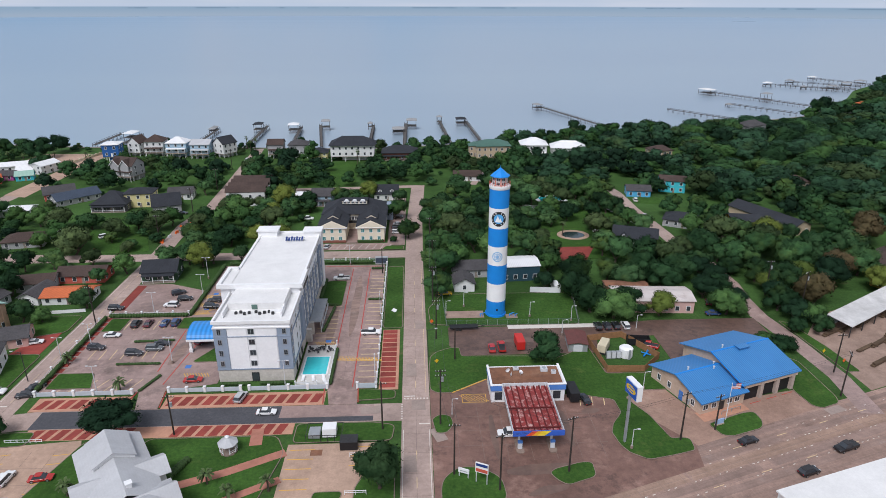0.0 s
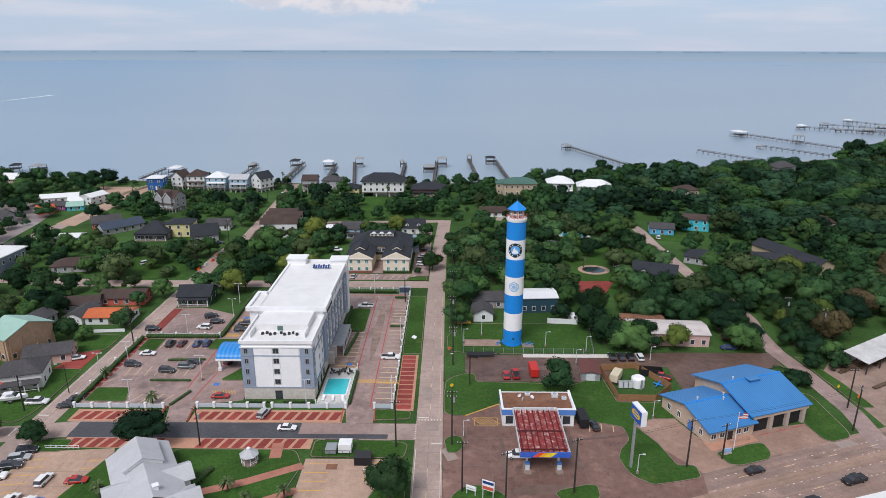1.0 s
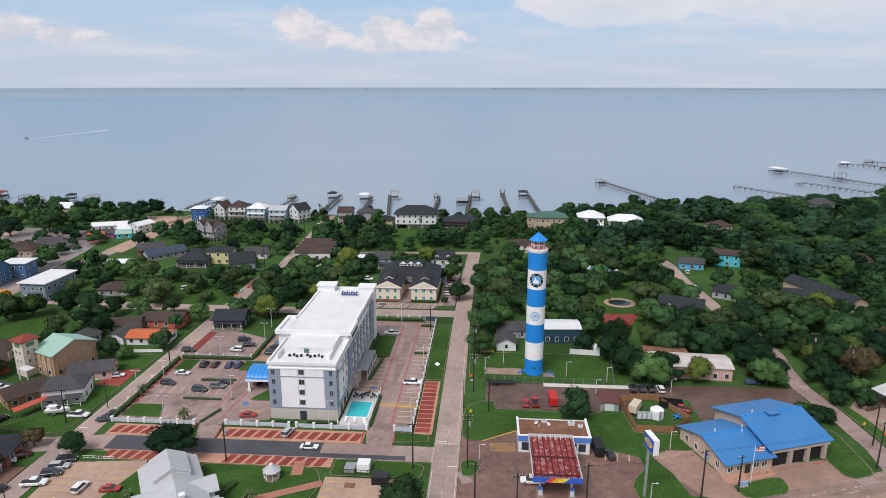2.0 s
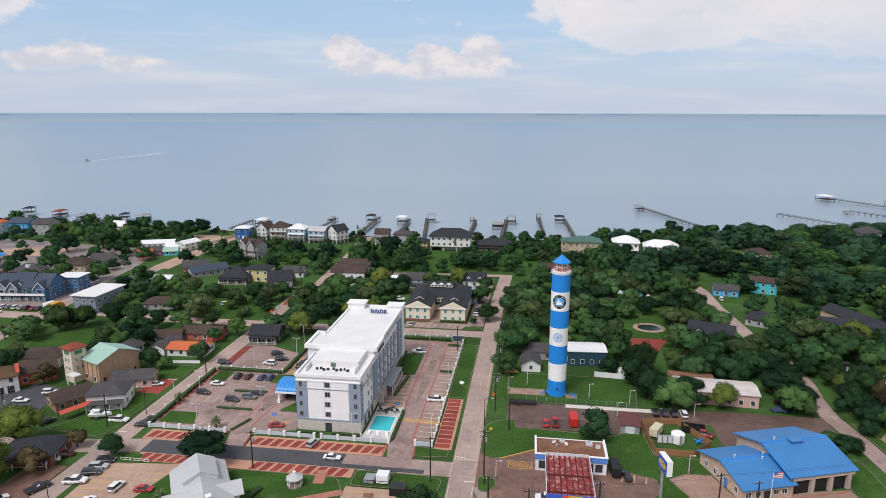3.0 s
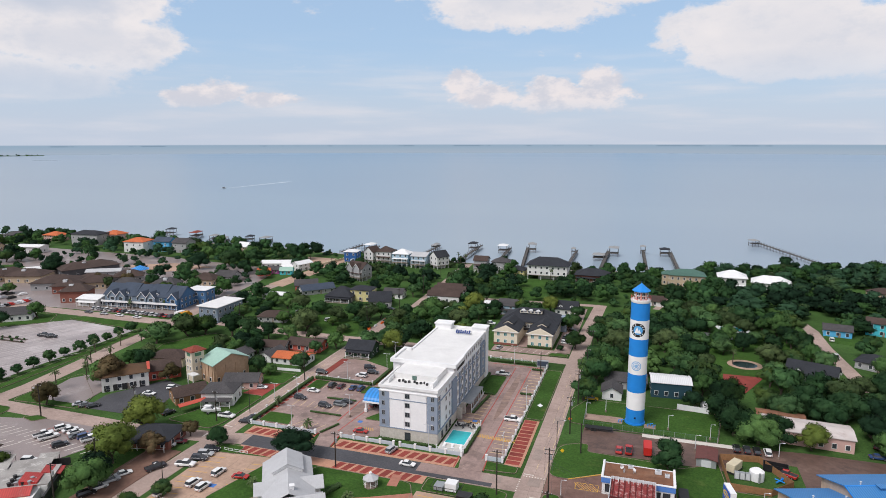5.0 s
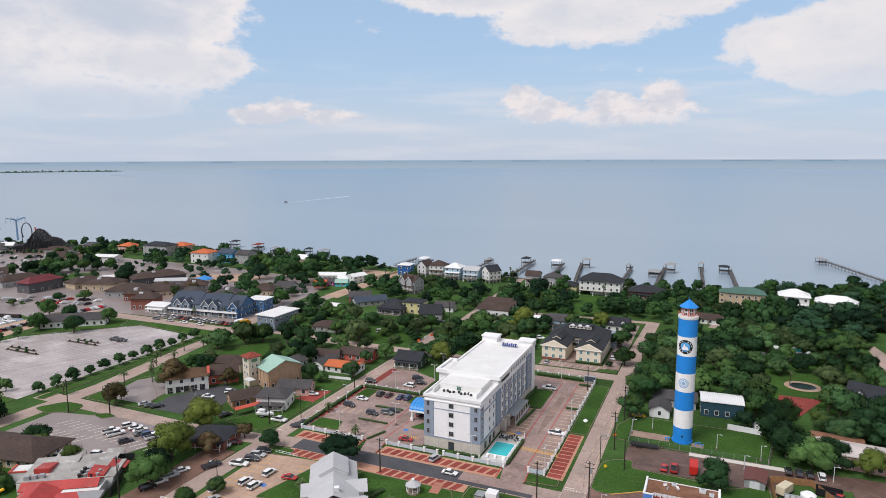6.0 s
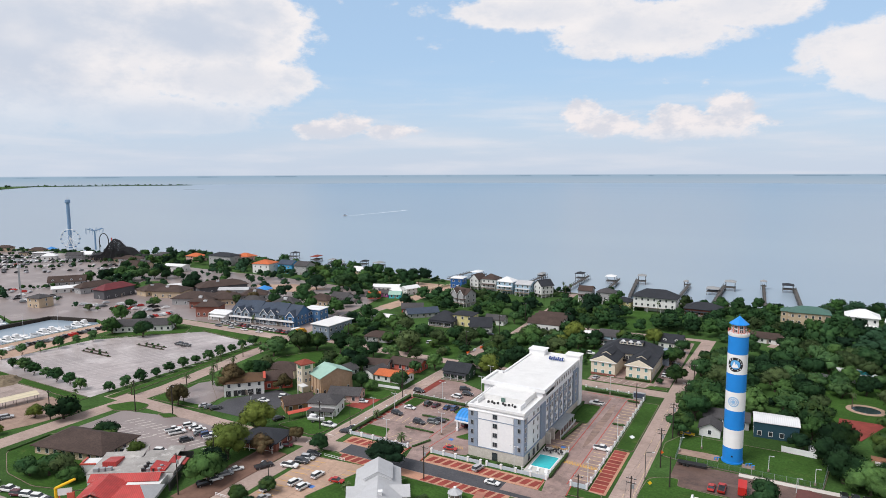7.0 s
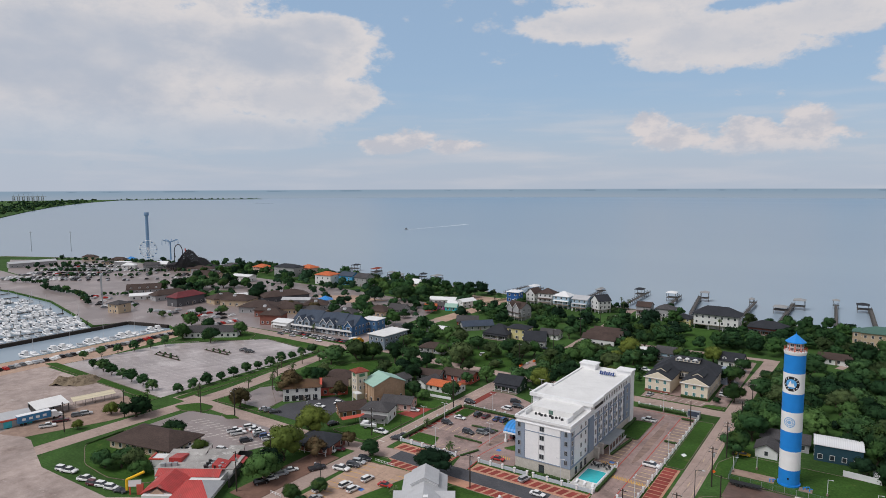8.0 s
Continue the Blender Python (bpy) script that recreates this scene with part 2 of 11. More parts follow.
YARD = mat("damp_yard_concrete", (0.150, 0.092, 0.074), (0.098, 0.062, 0.051), 0.6, 0.5, big=0.28, bigscale=0.06, stain=((0.25, 0.165, 0.132), 0.12, 0.56, 0.78), stain2=((0.060, 0.040, 0.034), 0.15, 0.55, 0.72), grit=0.20)
DIRT = mat("bare_dirt", (0.36, 0.255, 0.205), (0.25, 0.172, 0.135), 0.35, 0.95, bump_h=0.05, big=0.25, bigscale=0.05, stain=((0.17, 0.115, 0.09), 0.1, 0.55, 0.78), grit=0.20)
BRICKP = mat("red_pavers", (0.30, 0.060, 0.045), (0.20, 0.040, 0.034), 1.2, 0.85, big=0.2, bigscale=0.3, vary=0.15)
ROSE = mat("salmon_pavers", (0.52, 0.28, 0.19), (0.42, 0.22, 0.15), 1.0, 0.85, big=0.15, bigscale=0.15)
KERB = mat("kerb_concrete", (0.27, 0.20, 0.165), (0.19, 0.145, 0.12), 1.0, 0.85, big=0.2, bigscale=0.2, grit=0.20)
REDLINE = mat("red_kerb_paint", (0.48, 0.07, 0.06), (0.40, 0.09, 0.07), 0.8)
YELLOW = mat("yellow_paint", (0.70, 0.40, 0.06), (0.55, 0.33, 0.08), 1.2)
WHITEP = mat("white_line_paint", (0.72, 0.68, 0.62), (0.55, 0.50, 0.46), 1.0)
FADED = mat("faded_line_paint", (0.72, 0.55, 0.31), (0.56, 0.42, 0.25), 0.8)
BLUEP = mat("blue_paint", (0.06, 0.17, 0.50), (0.08, 0.2, 0.5), 1.0)
SAND = mat("rubble_shore", (0.33, 0.29, 0.25), (0.2, 0.18, 0.16), 0.5, 0.95, bump_h=0.1, big=0.2)

WHITE = mat("white_paint", (0.80, 0.80, 0.80), (0.74, 0.74, 0.75), 0.6, 0.6, big=0.05, bigscale=0.2)
WROOF = mat("white_membrane", (0.74, 0.73, 0.72), (0.68, 0.67, 0.66), 0.35, 0.6, big=0.06, bigscale=0.12, stain=((0.66, 0.65, 0.63), 0.15, 0.62, 0.9), grit=0.10)
STUCCO = mat("white_stucco", (0.83, 0.83, 0.84), (0.77, 0.77, 0.79), 1.5, 0.85, big=0.05, bigscale=0.15)
GREYBLUE = mat("blue_grey_stucco", (0.27, 0.32, 0.40), (0.24, 0.29, 0.37), 1.5, 0.85, big=0.06, bigscale=0.2)
STONE = mat("pale_ashlar", (0.58, 0.54, 0.49), (0.46, 0.42, 0.38), 1.8, 0.9, bump_h=0.02, big=0.08, bigscale=0.4)
GLASS = mat("dark_window", (0.030, 0.036, 0.044), (0.055, 0.062, 0.072), 0.4, 0.12, spec=0.6)
TRIM = mat("pale_trim", (0.70, 0.70, 0.70), (0.64, 0.64, 0.64), 1.0, 0.6)
DARKM = mat("dark_metal", (0.035, 0.035, 0.038), (0.05, 0.05, 0.052), 2.0, 0.5, metal=0.3)
GREYM = mat("grey_metal", (0.42, 0.44, 0.46), (0.34, 0.36, 0.38), 1.0, 0.45, metal=0.4)
STEELW = mat("pale_steel", (0.62, 0.63, 0.65), (0.55, 0.56, 0.58), 1.0, 0.5)
TBLUE = mat("tower_blue", (0.020, 0.245, 0.70), (0.018, 0.225, 0.66), 0.5, 0.45, big=0.05, bigscale=0.15)
TWHITE = mat("tower_white", (0.83, 0.83, 0.83), (0.78, 0.78, 0.78), 0.5, 0.5, big=0.06, bigscale=0.15)
BLACK = mat("black_paint", (0.012, 0.012, 0.014), (0.02, 0.02, 0.022), 1.0, 0.5)
REDP = mat("red_paint", (0.55, 0.10, 0.07), (0.48, 0.09, 0.06), 1.0, 0.5)
BLUEROOF = mat("blue_ribbed_metal_roof", (0.062, 0.235, 0.53), (0.054, 0.21, 0.49), 0.4, 0.42, big=0.08, bigscale=0.1, wave=(0.55, "X", 0.22), bump_h=0.03)
AWNING = mat("blue_awning", (0.05, 0.30, 0.75), (0.045, 0.27, 0.68), 0.6, 0.4, wave=(1.2, "X", 0.3))
GREYROOF = mat("grey_metal_roof", (0.47, 0.475, 0.49), (0.43, 0.43, 0.445), 0.5, 0.5, big=0.08, bigscale=0.15, wave=(0.5, "X", 0.02), stain=((0.36, 0.35, 0.345), 0.3, 0.6, 0.85), grit=0.10)
TANWALL = mat("tan_brick_wall", (0.55, 0.42, 0.33), (0.47, 0.35, 0.27), 1.3, 0.9, big=0.08, bigscale=0.2)
CREAM = mat("cream_siding", (0.74, 0.67, 0.54), (0.68, 0.61, 0.49), 0.8, 0.8, big=0.05, wave=(0.25, "Z", 0.10))
SHINGLE = mat("dark_shingles", (0.022, 0.025, 0.032), (0.036, 0.038, 0.045), 2.5, 0.9, bump_h=0.02, big=0.18, bigscale=0.25, grit=0.10)
BROWNSH = mat("brown_shingles", (0.080, 0.054, 0.046), (0.050, 0.035, 0.031), 2.0, 0.9, bump_h=0.02, big=0.22, bigscale=0.2, grit=0.10)
GREYSH = mat("grey_shingles", (0.080, 0.076, 0.079), (0.050, 0.047, 0.050), 2.0, 0.9, bump_h=0.02, big=0.2, bigscale=0.2, grit=0.10)
BLUESH = mat("slate_blue_shingles", (0.060, 0.078, 0.112), (0.040, 0.054, 0.080), 2.0, 0.85, bump_h=0.02, big=0.15, bigscale=0.2)
GREENROOF = mat("pale_green_metal_roof", (0.34, 0.52, 0.44), (0.30, 0.46, 0.39), 0.6, 0.5, big=0.08, wave=(0.6, "X", 0.12))
GREENSH = mat("green_shingles", (0.075, 0.155, 0.125), (0.06, 0.12, 0.10), 1.5, 0.8, big=0.15)
ORANGER = mat("orange_tile_roof", (0.62, 0.16, 0.06), (0.50, 0.13, 0.05), 1.5, 0.8, big=0.15, wave=(0.4, "X", 0.25))
REDROOF = mat("red_metal_roof", (0.50, 0.060, 0.055), (0.38, 0.05, 0.045), 0.5, 0.5, big=0.2, bigscale=0.15, wave=(0.5, "X", 0.2), stain=((0.52, 0.30, 0.27), 0.25, 0.58, 0.80), stain2=((0.20, 0.035, 0.032), 0.3, 0.58, 0.74))
REDTILE = mat("terracotta_tiles", (0.30, 0.070, 0.045), (0.22, 0.05, 0.035), 1.5, 0.8, wave=(0.35, "X", 0.25))
RUSTY = mat("rusted_gravel_roof", (0.23, 0.105, 0.060), (0.14, 0.070, 0.045), 0.5, 0.95, big=0.3, bigscale=0.15, stain=((0.30, 0.17, 0.11), 0.2, 0.5, 0.8), grit=0.10)
REDDECK = mat("faded_red_deck", (0.29, 0.042, 0.038), (0.20, 0.028, 0.028), 0.8, 0.5, big=0.2, bigscale=0.5, stain=((0.62, 0.42, 0.39), 0.85, 0.51, 0.68))
WOOD = mat("weathered_wood", (0.30, 0.25, 0.21), (0.20, 0.165, 0.14), 1.5, 0.9, big=0.2, bigscale=0.3)
FENCEW = mat("cedar_fence", (0.36, 0.19, 0.09), (0.26, 0.135, 0.065), 1.5, 0.9, big=0.2, wave=(0.2, "X", 0.2))
PIERW = mat("grey_pier_timber", (0.125, 0.115, 0.108), (0.075, 0.070, 0.066), 1.0, 0.95, big=0.25, bigscale=0.2)
POLEW = mat("creosote_wood", (0.045, 0.036, 0.030), (0.028, 0.023, 0.020), 2.0, 0.9)
POOLW = mat("pool_water", (0.05, 0.50, 0.55), (0.06, 0.56, 0.60), 0.8, 0.06, spec=0.5)
RUBBER = mat("tyre_rubber", (0.02, 0.02, 0.02), (0.03, 0.03, 0.03), 3.0, 0.9)
CHROME = mat("bright_alloy", (0.55, 0.56, 0.58), (0.5, 0.5, 0.52), 2.0, 0.3, metal=0.8)
LAMPW = mat("headlamp_glass", (0.75, 0.77, 0.8), None, 3.0, 0.15, spec=0.6)
LAMPR = mat("tail_lamp_plastic", (0.35, 0.02, 0.02), None, 3.0, 0.3)
BARK = mat("bark", (0.10, 0.078, 0.06), (0.062, 0.048, 0.038), 2.5, 0.95, bump_h=0.03)
LEAF = mat("oak_leaves", (0.056, 0.124, 0.044), (0.020, 0.055, 0.024), 0.35, 0.85, island=0.12, vary=0.025, big=0.42, bigscale=0.075, spec=0.05, stain=((0.078, 0.115, 0.024), 0.055, 0.53, 0.73))
LEAFD = mat("deep_green_leaves", (0.029, 0.069, 0.027), (0.010, 0.028, 0.014), 0.35, 0.85, island=0.14, vary=0.025, big=0.45, bigscale=0.075, spec=0.05, stain=((0.056, 0.092, 0.020), 0.06, 0.54, 0.74))
# leaves of the far woods, distance haze mixed into their green
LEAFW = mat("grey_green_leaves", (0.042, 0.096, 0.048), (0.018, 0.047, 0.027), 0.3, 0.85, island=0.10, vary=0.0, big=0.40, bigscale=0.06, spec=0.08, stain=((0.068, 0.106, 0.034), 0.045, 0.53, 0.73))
LEAFM = mat("fresh_green_leaves", (0.066, 0.138, 0.040), (0.028, 0.070, 0.024), 0.4, 0.85, island=0.14, vary=0.02, big=0.35, bigscale=0.09, spec=0.05)
LEAFO = mat("olive_leaves", (0.062, 0.094, 0.036), (0.029, 0.050, 0.022), 0.4, 0.85, island=0.14, vary=0.02, big=0.35, bigscale=0.09, spec=0.05)
LEAFK = mat("blackish_green_leaves", (0.021, 0.050, 0.026), (0.008, 0.021, 0.012), 0.4, 0.85, island=0.12, vary=0.02, big=0.35, bigscale=0.09, spec=0.05)
LEAFY = mat("yellow_green_leaves", (0.098, 0.138, 0.026), (0.066, 0.104, 0.021), 0.8, 0.75, island=0.14, vary=0.03, big=0.25, bigscale=0.15, spec=0.15)
LEAFB = mat("bronze_leaves", (0.098, 0.074, 0.034), (0.060, 0.055, 0.026), 0.8, 0.8, island=0.2, vary=0.03, big=0.25, bigscale=0.15, spec=0.1)
PALMG = mat("palm_fronds", (0.085, 0.125, 0.045), (0.055, 0.085, 0.03), 1.5, 0.7, island=0.3, spec=0.2)
HEDGE = mat("hedge_leaves", (0.050, 0.095, 0.026), (0.030, 0.060, 0.018), 3.0, 0.85, bump_h=0.15, big=0.2, bigscale=0.5)

# open water: greenish grey, smooth, with wind streaks, its base colour bluer and darker far offshore
WATER = bpy.data.materials.new("bay_water")
WATER.use_nodes = True
_n, _l = WATER.node_tree.nodes, WATER.node_tree.links
_p = _n["Principled BSDF"]
_p.inputs["IOR"].default_value = 1.33
_g = _n.new("ShaderNodeNewGeometry")
_m = _n.new("ShaderNodeMapping")
_m.inputs["Scale"].default_value = (0.0012, 0.006, 1)
_l.new(_g.outputs["Position"], _m.inputs[0])
_t = _n.new("ShaderNodeTexNoise")
_t.inputs["Scale"].default_value, _t.inputs["Detail"].default_value = 0.7, 2
_l.new(_m.outputs[0], _t.inputs["Vector"])
_x = _n.new("ShaderNodeMix")
_x.data_type = "RGBA"
_x.inputs[6].default_value, _x.inputs[7].default_value = (0.235, 0.300, 0.370, 1), (0.270, 0.338, 0.400, 1)
_r = _n.new("ShaderNodeMapRange")
_r.inputs[1].default_value, _r.inputs[2].default_value = 0.35, 0.65
_l.new(_t.outputs[0], _r.inputs[0])
_l.new(_r.outputs[0], _x.inputs[0])
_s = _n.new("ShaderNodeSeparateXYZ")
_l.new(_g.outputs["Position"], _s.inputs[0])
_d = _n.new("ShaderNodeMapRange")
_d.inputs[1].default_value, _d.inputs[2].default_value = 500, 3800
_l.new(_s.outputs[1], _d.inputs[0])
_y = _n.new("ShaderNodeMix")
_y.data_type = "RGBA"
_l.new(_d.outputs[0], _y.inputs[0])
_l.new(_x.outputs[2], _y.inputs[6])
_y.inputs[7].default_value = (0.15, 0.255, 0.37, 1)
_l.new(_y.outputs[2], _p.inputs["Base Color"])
_q = _n.new("ShaderNodeMapRange")
_q.inputs[3].default_value, _q.inputs[4].default_value = 0.26, 0.32
_l.new(_t.outputs[0], _q.inputs[0])
_l.new(_q.outputs[0], _p.inputs["Roughness"])

# ---------------- mesh building ----------------


class Build:
    """Collects faces of one part; z up, metres, in the thing's own axes."""

    def __init__(self):
        self.v, self.f = [], []

    def add(self, vs, fs):
        o = len(self.v)
        self.v += [tuple(p) for p in vs]
        self.f += [tuple(i + o for i in f) for f in fs]
        return self

    def prism(self, pts, z0, z1, cap=True):
        n = len(pts)
        vs = [(x, y, z0) for x, y in pts] + [(x, y, z1) for x, y in pts]
        fs = [(i, (i + 1) % n, n + (i + 1) % n, n + i) for i in range(n)]
        if cap:
            fs += [tuple(range(n, 2 * n)), tuple(reversed(range(n)))]
        return self.add(vs, fs)

    def box(self, x0, x1, y0, y1, z0, z1):
        return self.prism([(x0, y0), (x1, y0), (x1, y1), (x0, y1)], z0, z1)

    def cbox(self, cx, cy, sx, sy, z0, z1, deg=0.0):
        c, s = math.cos(radians(deg)), math.sin(radians(deg))
        return self.prism([(cx + c * a - s * b, cy + s * a + c * b) for a, b in ((-sx / 2, -sy / 2), (sx / 2, -sy / 2), (sx / 2, sy / 2), (-sx / 2, sy / 2))], z0, z1)

    def cyl(self, cx, cy, z0, z1, r0, r1=None, n=12):
        r1 = r0 if r1 is None else r1
        a = [2 * math.pi * i / n for i in range(n)]
        vs = [(cx + r0 * math.cos(t), cy + r0 * math.sin(t), z0) for t in a] + [(cx + r1 * math.cos(t), cy + r1 * math.sin(t), z1) for t in a]
        return self.add(vs, [(i, (i + 1) % n, n + (i + 1) % n, n + i) for i in range(n)] + [tuple(range(n, 2 * n)), tuple(reversed(range(n)))])

    def rod(self, a, b, r, n=6):
        a, b = Vector(a), Vector(b)
        q = (b - a).to_track_quat("Z", "Y")
        ring = [q @ Vector((r * math.cos(2 * math.pi * i / n), r * math.sin(2 * math.pi * i / n), 0)) for i in range(n)]
        return self.add([a + p for p in ring] + [b + p for p in ring], [(i, (i + 1) % n, n + (i + 1) % n, n + i) for i in range(n)] + [tuple(range(n, 2 * n)), tuple(reversed(range(n)))])

    def along_x(self, prof, x0, x1):
        """A profile of (y, z) points run from x0 to x1."""
        n = len(prof)
        vs = [(x0, y, z) for y, z in prof] + [(x1, y, z) for y, z in prof]
        return self.add(vs, [(i, (i + 1) % n, n + (i + 1) % n, n + i) for i in range(n)] + [tuple(range(n, 2 * n)), tuple(reversed(range(n)))])

    def along_y(self, prof, y0, y1):
        """A profile of (x, z) points run from y0 to y1."""
        n = len(prof)
        vs = [(x, y0, z) for x, z in prof] + [(x, y1, z) for x, z in prof]
        return self.add(vs, [(n + i, n + (i + 1) % n, (i + 1) % n, i) for i in range(n)] + [tuple(range(n)), tuple(reversed(range(n, 2 * n)))])

    def mesh(self, name, material):
        me = bpy.data.meshes.new(name)
        me.from_pydata(self.v, [], self.f)
        me.materials.append(material)
        me.update()
        return me


def part(name, b, material, parent=None, label="", smooth=False):
    me = b.mesh(name, material) if isinstance(b, Build) else b
    if smooth:
        me.polygons.foreach_set("use_smooth", [True] * len(me.polygons))
    ob = new(name, me)
    if parent is not None:
        ob.parent = parent
    if label:
        ob["label"] = label
    return ob


def thing(name, m, label, category, group="", kind=""):
    ob = new(name)
    ob.matrix_world = m
    ob.empty_display_size = 0.5
    return tagged(ob, label, category, group, kind)


def rounded(pts, r, n=5):
    """The polygon with its corners rounded by about r."""
    out = []
    for i, p in enumerate(pts):
        p, a, b = Vector(p), Vector(pts[i - 1]), Vector(pts[(i + 1) % len(pts)])
        da, db = a - p, b - p
        k = min(r, da.length * 0.45, db.length * 0.45)
        s, e = p + da.normalized() * k, p + db.normalized() * k
        for j in range(n + 1):
            t = j / n
            out.append(tuple((1 - t) ** 2 * s + 2 * t * (1 - t) * p + t * t * e))
    return out


def rect(x0, x1, y0, y1):
    return [(x0, y0), (x1, y0), (x1, y1), (x0, y1)]


def rim(pts, w, z0, z1):
    """A kerb of width w along the inside of a closed outline."""
    b = Build()
    n = len(pts)
    P = [Vector(p) for p in pts]
    area = sum(P[i].x * P[(i + 1) % n].y - P[(i + 1) % n].x * P[i].y for i in range(n))
    sg = 1 if area > 0 else -1
    inner = []
    for i in range(n):
        t = (P[(i + 1) % n] - P[i - 1]).normalized()
        inner.append(P[i] + Vector((-t.y, t.x)) * w * sg)
    vs = [(p.x, p.y, z0) for p in P] + [(p.x, p.y, z1) for p in P] + [(p.x, p.y, z1) for p in inner] + [(p.x, p.y, z0) for p in inner]
    fs = []
    for i in range(n):
        j = (i + 1) % n
        fs += [(i, j, n + j, n + i), (n + i, n + j, 2 * n + j, 2 * n + i), (2 * n + i, 2 * n + j, 3 * n + j, 3 * n + i)]
    return b.add(vs, fs)


def slab(name, pts, z, material, label, category, r=0.0, kerb=0.0, kmat=None, kind="structure"):
    """A flat piece of ground with its own edge; kerb: width of a kerb round it."""
    pts = rounded(pts, r) if r else pts
    ob = part(name, Build().prism(pts, z - 0.3, z), material)
    tagged(ob, label, category, kind=kind)
    if kerb:
        part("kerb", rim(pts, kerb, z - 0.3, z + 0.03), kmat or KERB, ob, "concrete kerb")
    return ob

# ---------------- ground, water, roads ----------------
from mathutils.geometry import tessellate_polygon

SHORE = [(600, 770), (520, 742), (466, 694), (396, 604), (318, 536), (200, 488), (144, 482), (80, 455), (44, 442), (-30, 427), (-105, 433), (-210, 439), (-282, 452), (-398, 452), (-552, 438), (-731, 402), (-866, 345), (-960, 250)]
land = [(-4800, -4800), (4800, -4800), (4800, 2000), (2500, 1500), (900, 1050)] + SHORE + [(-1000, 60), (-1700, -600), (-4800, -1500)]
BASIN = [(-314, 62), (-314, 130), (-312, 217), (-323, 221), (-353, 213), (-364, 194), (-420, 208), (-480, 222), (-560, 226), (-660, 215), (-660, 62)]
loops = [[Vector((x, y, 0)) for x, y in land], [Vector((x, y, 0)) for x, y in BASIN]]
tri = tessellate_polygon(loops)
flat = land + BASIN
b = Build().add([(x, y, 0) for x, y in flat], tri)
b.add([(x, y, 0) for x, y in land] + [(x, y, -4) for x, y in land], [(i, i + 1, len(land) + i + 1, len(land) + i) for i in range(len(land) - 1)])
b.add([(x, y, 0) for x, y in BASIN] + [(x, y, -4) for x, y in BASIN], [(i, (i + 1) % len(BASIN), len(BASIN) + (i + 1) % len(BASIN), len(BASIN) + i) for i in range(len(BASIN))])
me = b.mesh("ground", GRASS)
bm = bmesh.new()
bm.from_mesh(me)
bmesh.ops.recalc_face_normals(bm, faces=bm.faces)
for f in bm.faces:
    if abs(f.normal.z) > 0.9 and f.normal.z < 0:
        f.normal_flip()
bm.to_mesh(me)
bm.free()
ground = tagged(new("ground", me), "green rough grass ground with worn patches reaching the bay", "ground", kind="structure")
n = 64
sea = Build().add([(0, 0, -1.3)] + [(4900 * math.cos(2 * math.pi * i / n), 4900 * math.sin(2 * math.pi * i / n), -1.3) for i in range(n)], [(0, 1 + i, 1 + (i + 1) % n) for i in range(n)])
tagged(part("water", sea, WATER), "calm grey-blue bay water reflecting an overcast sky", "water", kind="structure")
far = [(-1900, 700), (-1962, 742), (-2420, 1008), (-3026, 1382), (-3560, 1772), (-4020, 2190), (-4230, 2400), (-4500, 1900), (-4750, 900), (-4800, 300), (-3000, 500)]
tagged(part("far_shore", Build().prism(far, -3, 1.0), GRASS), "low hazy wooded land across the bay", "far shore", kind="structure")
far2 = [(-4150, 2250), (-4000, 2430), (-3800, 2720), (-3560, 3010), (-3640, 3060), (-3900, 2780), (-4120, 2480), (-4260, 2290)]
tagged(part("far_shore", Build().prism(far2, -3, 1.0), GRASS), "thin hazy line of far land on the skyline", "far shore", kind="structure")

# bulkhead along the shore
b = Build()
for (x0, y0), (x1, y1) in zip(SHORE[3:], SHORE[4:]):
    L = math.hypot(x1 - x0, y1 - y0)
    nx, ny = -(y1 - y0) / L * 0.9, (x1 - x0) / L * 0.9
    b.prism([(x0 - nx, y0 - ny), (x1 - nx, y1 - ny), (x1 + nx, y1 + ny), (x0 + nx, y0 + ny)], -3, 0.25)
tagged(part("bulkhead", b, SAND), "grey rubble and timber bulkhead along the shoreline", "sea wall", kind="structure")


def road(name, pts, width, z, material, label):
    """A strip of even width along a line of points."""
    P = [Vector(p) for p in pts]
    left, right = [], []
    for i, p in enumerate(P):
        t = ((P[i + 1] - p).normalized() if i < len(P) - 1 else Vector((0, 0))) + ((p - P[i - 1]).normalized() if i else Vector((0, 0)))
        t.normalize()
        nrm = Vector((-t.y, t.x)) * width / 2
        left.append(tuple(p + nrm))
        right.append(tuple(p - nrm))
    ob = part(name, Build().prism(right + left[::-1], z - 0.3, z), material)
    return tagged(ob, label, "road", kind="structure")


street = road("road", [(-0.4, 40), (-0.4, 235), (0.2, 290), (2.2, 340)], 6.4, 0.030, CONC, "worn pinkish concrete two-lane street running down to the bay")
front = road("road", [(-196, 145), (-120, 144), (-96, 147), (-86, 148.8), (-3.6, 148.6)], 6.6, 0.036, CONC, "worn concrete cross street")
slab("road", rect(-84.5, -10, 145.6, 151.9), 0.042, ASPH, "dark resurfaced asphalt stretch of the street in front of the hotel", "road")
slab("road", rect(-31, -10, 147.4, 151.9), 0.048, LOT, "patched concrete road joint beside the driveway", "road")
road("road", [(-135, 245.8), (-3.2, 245.8)], 7.0, 0.026, CONC, "worn concrete back street behind the hotel")
west_street = road("road", [(-94, 40), (-94.5, 120), (-93.8, 150), (-93.5, 246), (-95, 282), (-91, 306), (-92.5, 345), (-96, 412), (-97, 430)], 6.2, 0.052, CONC, "worn concrete street with faint lane markings")
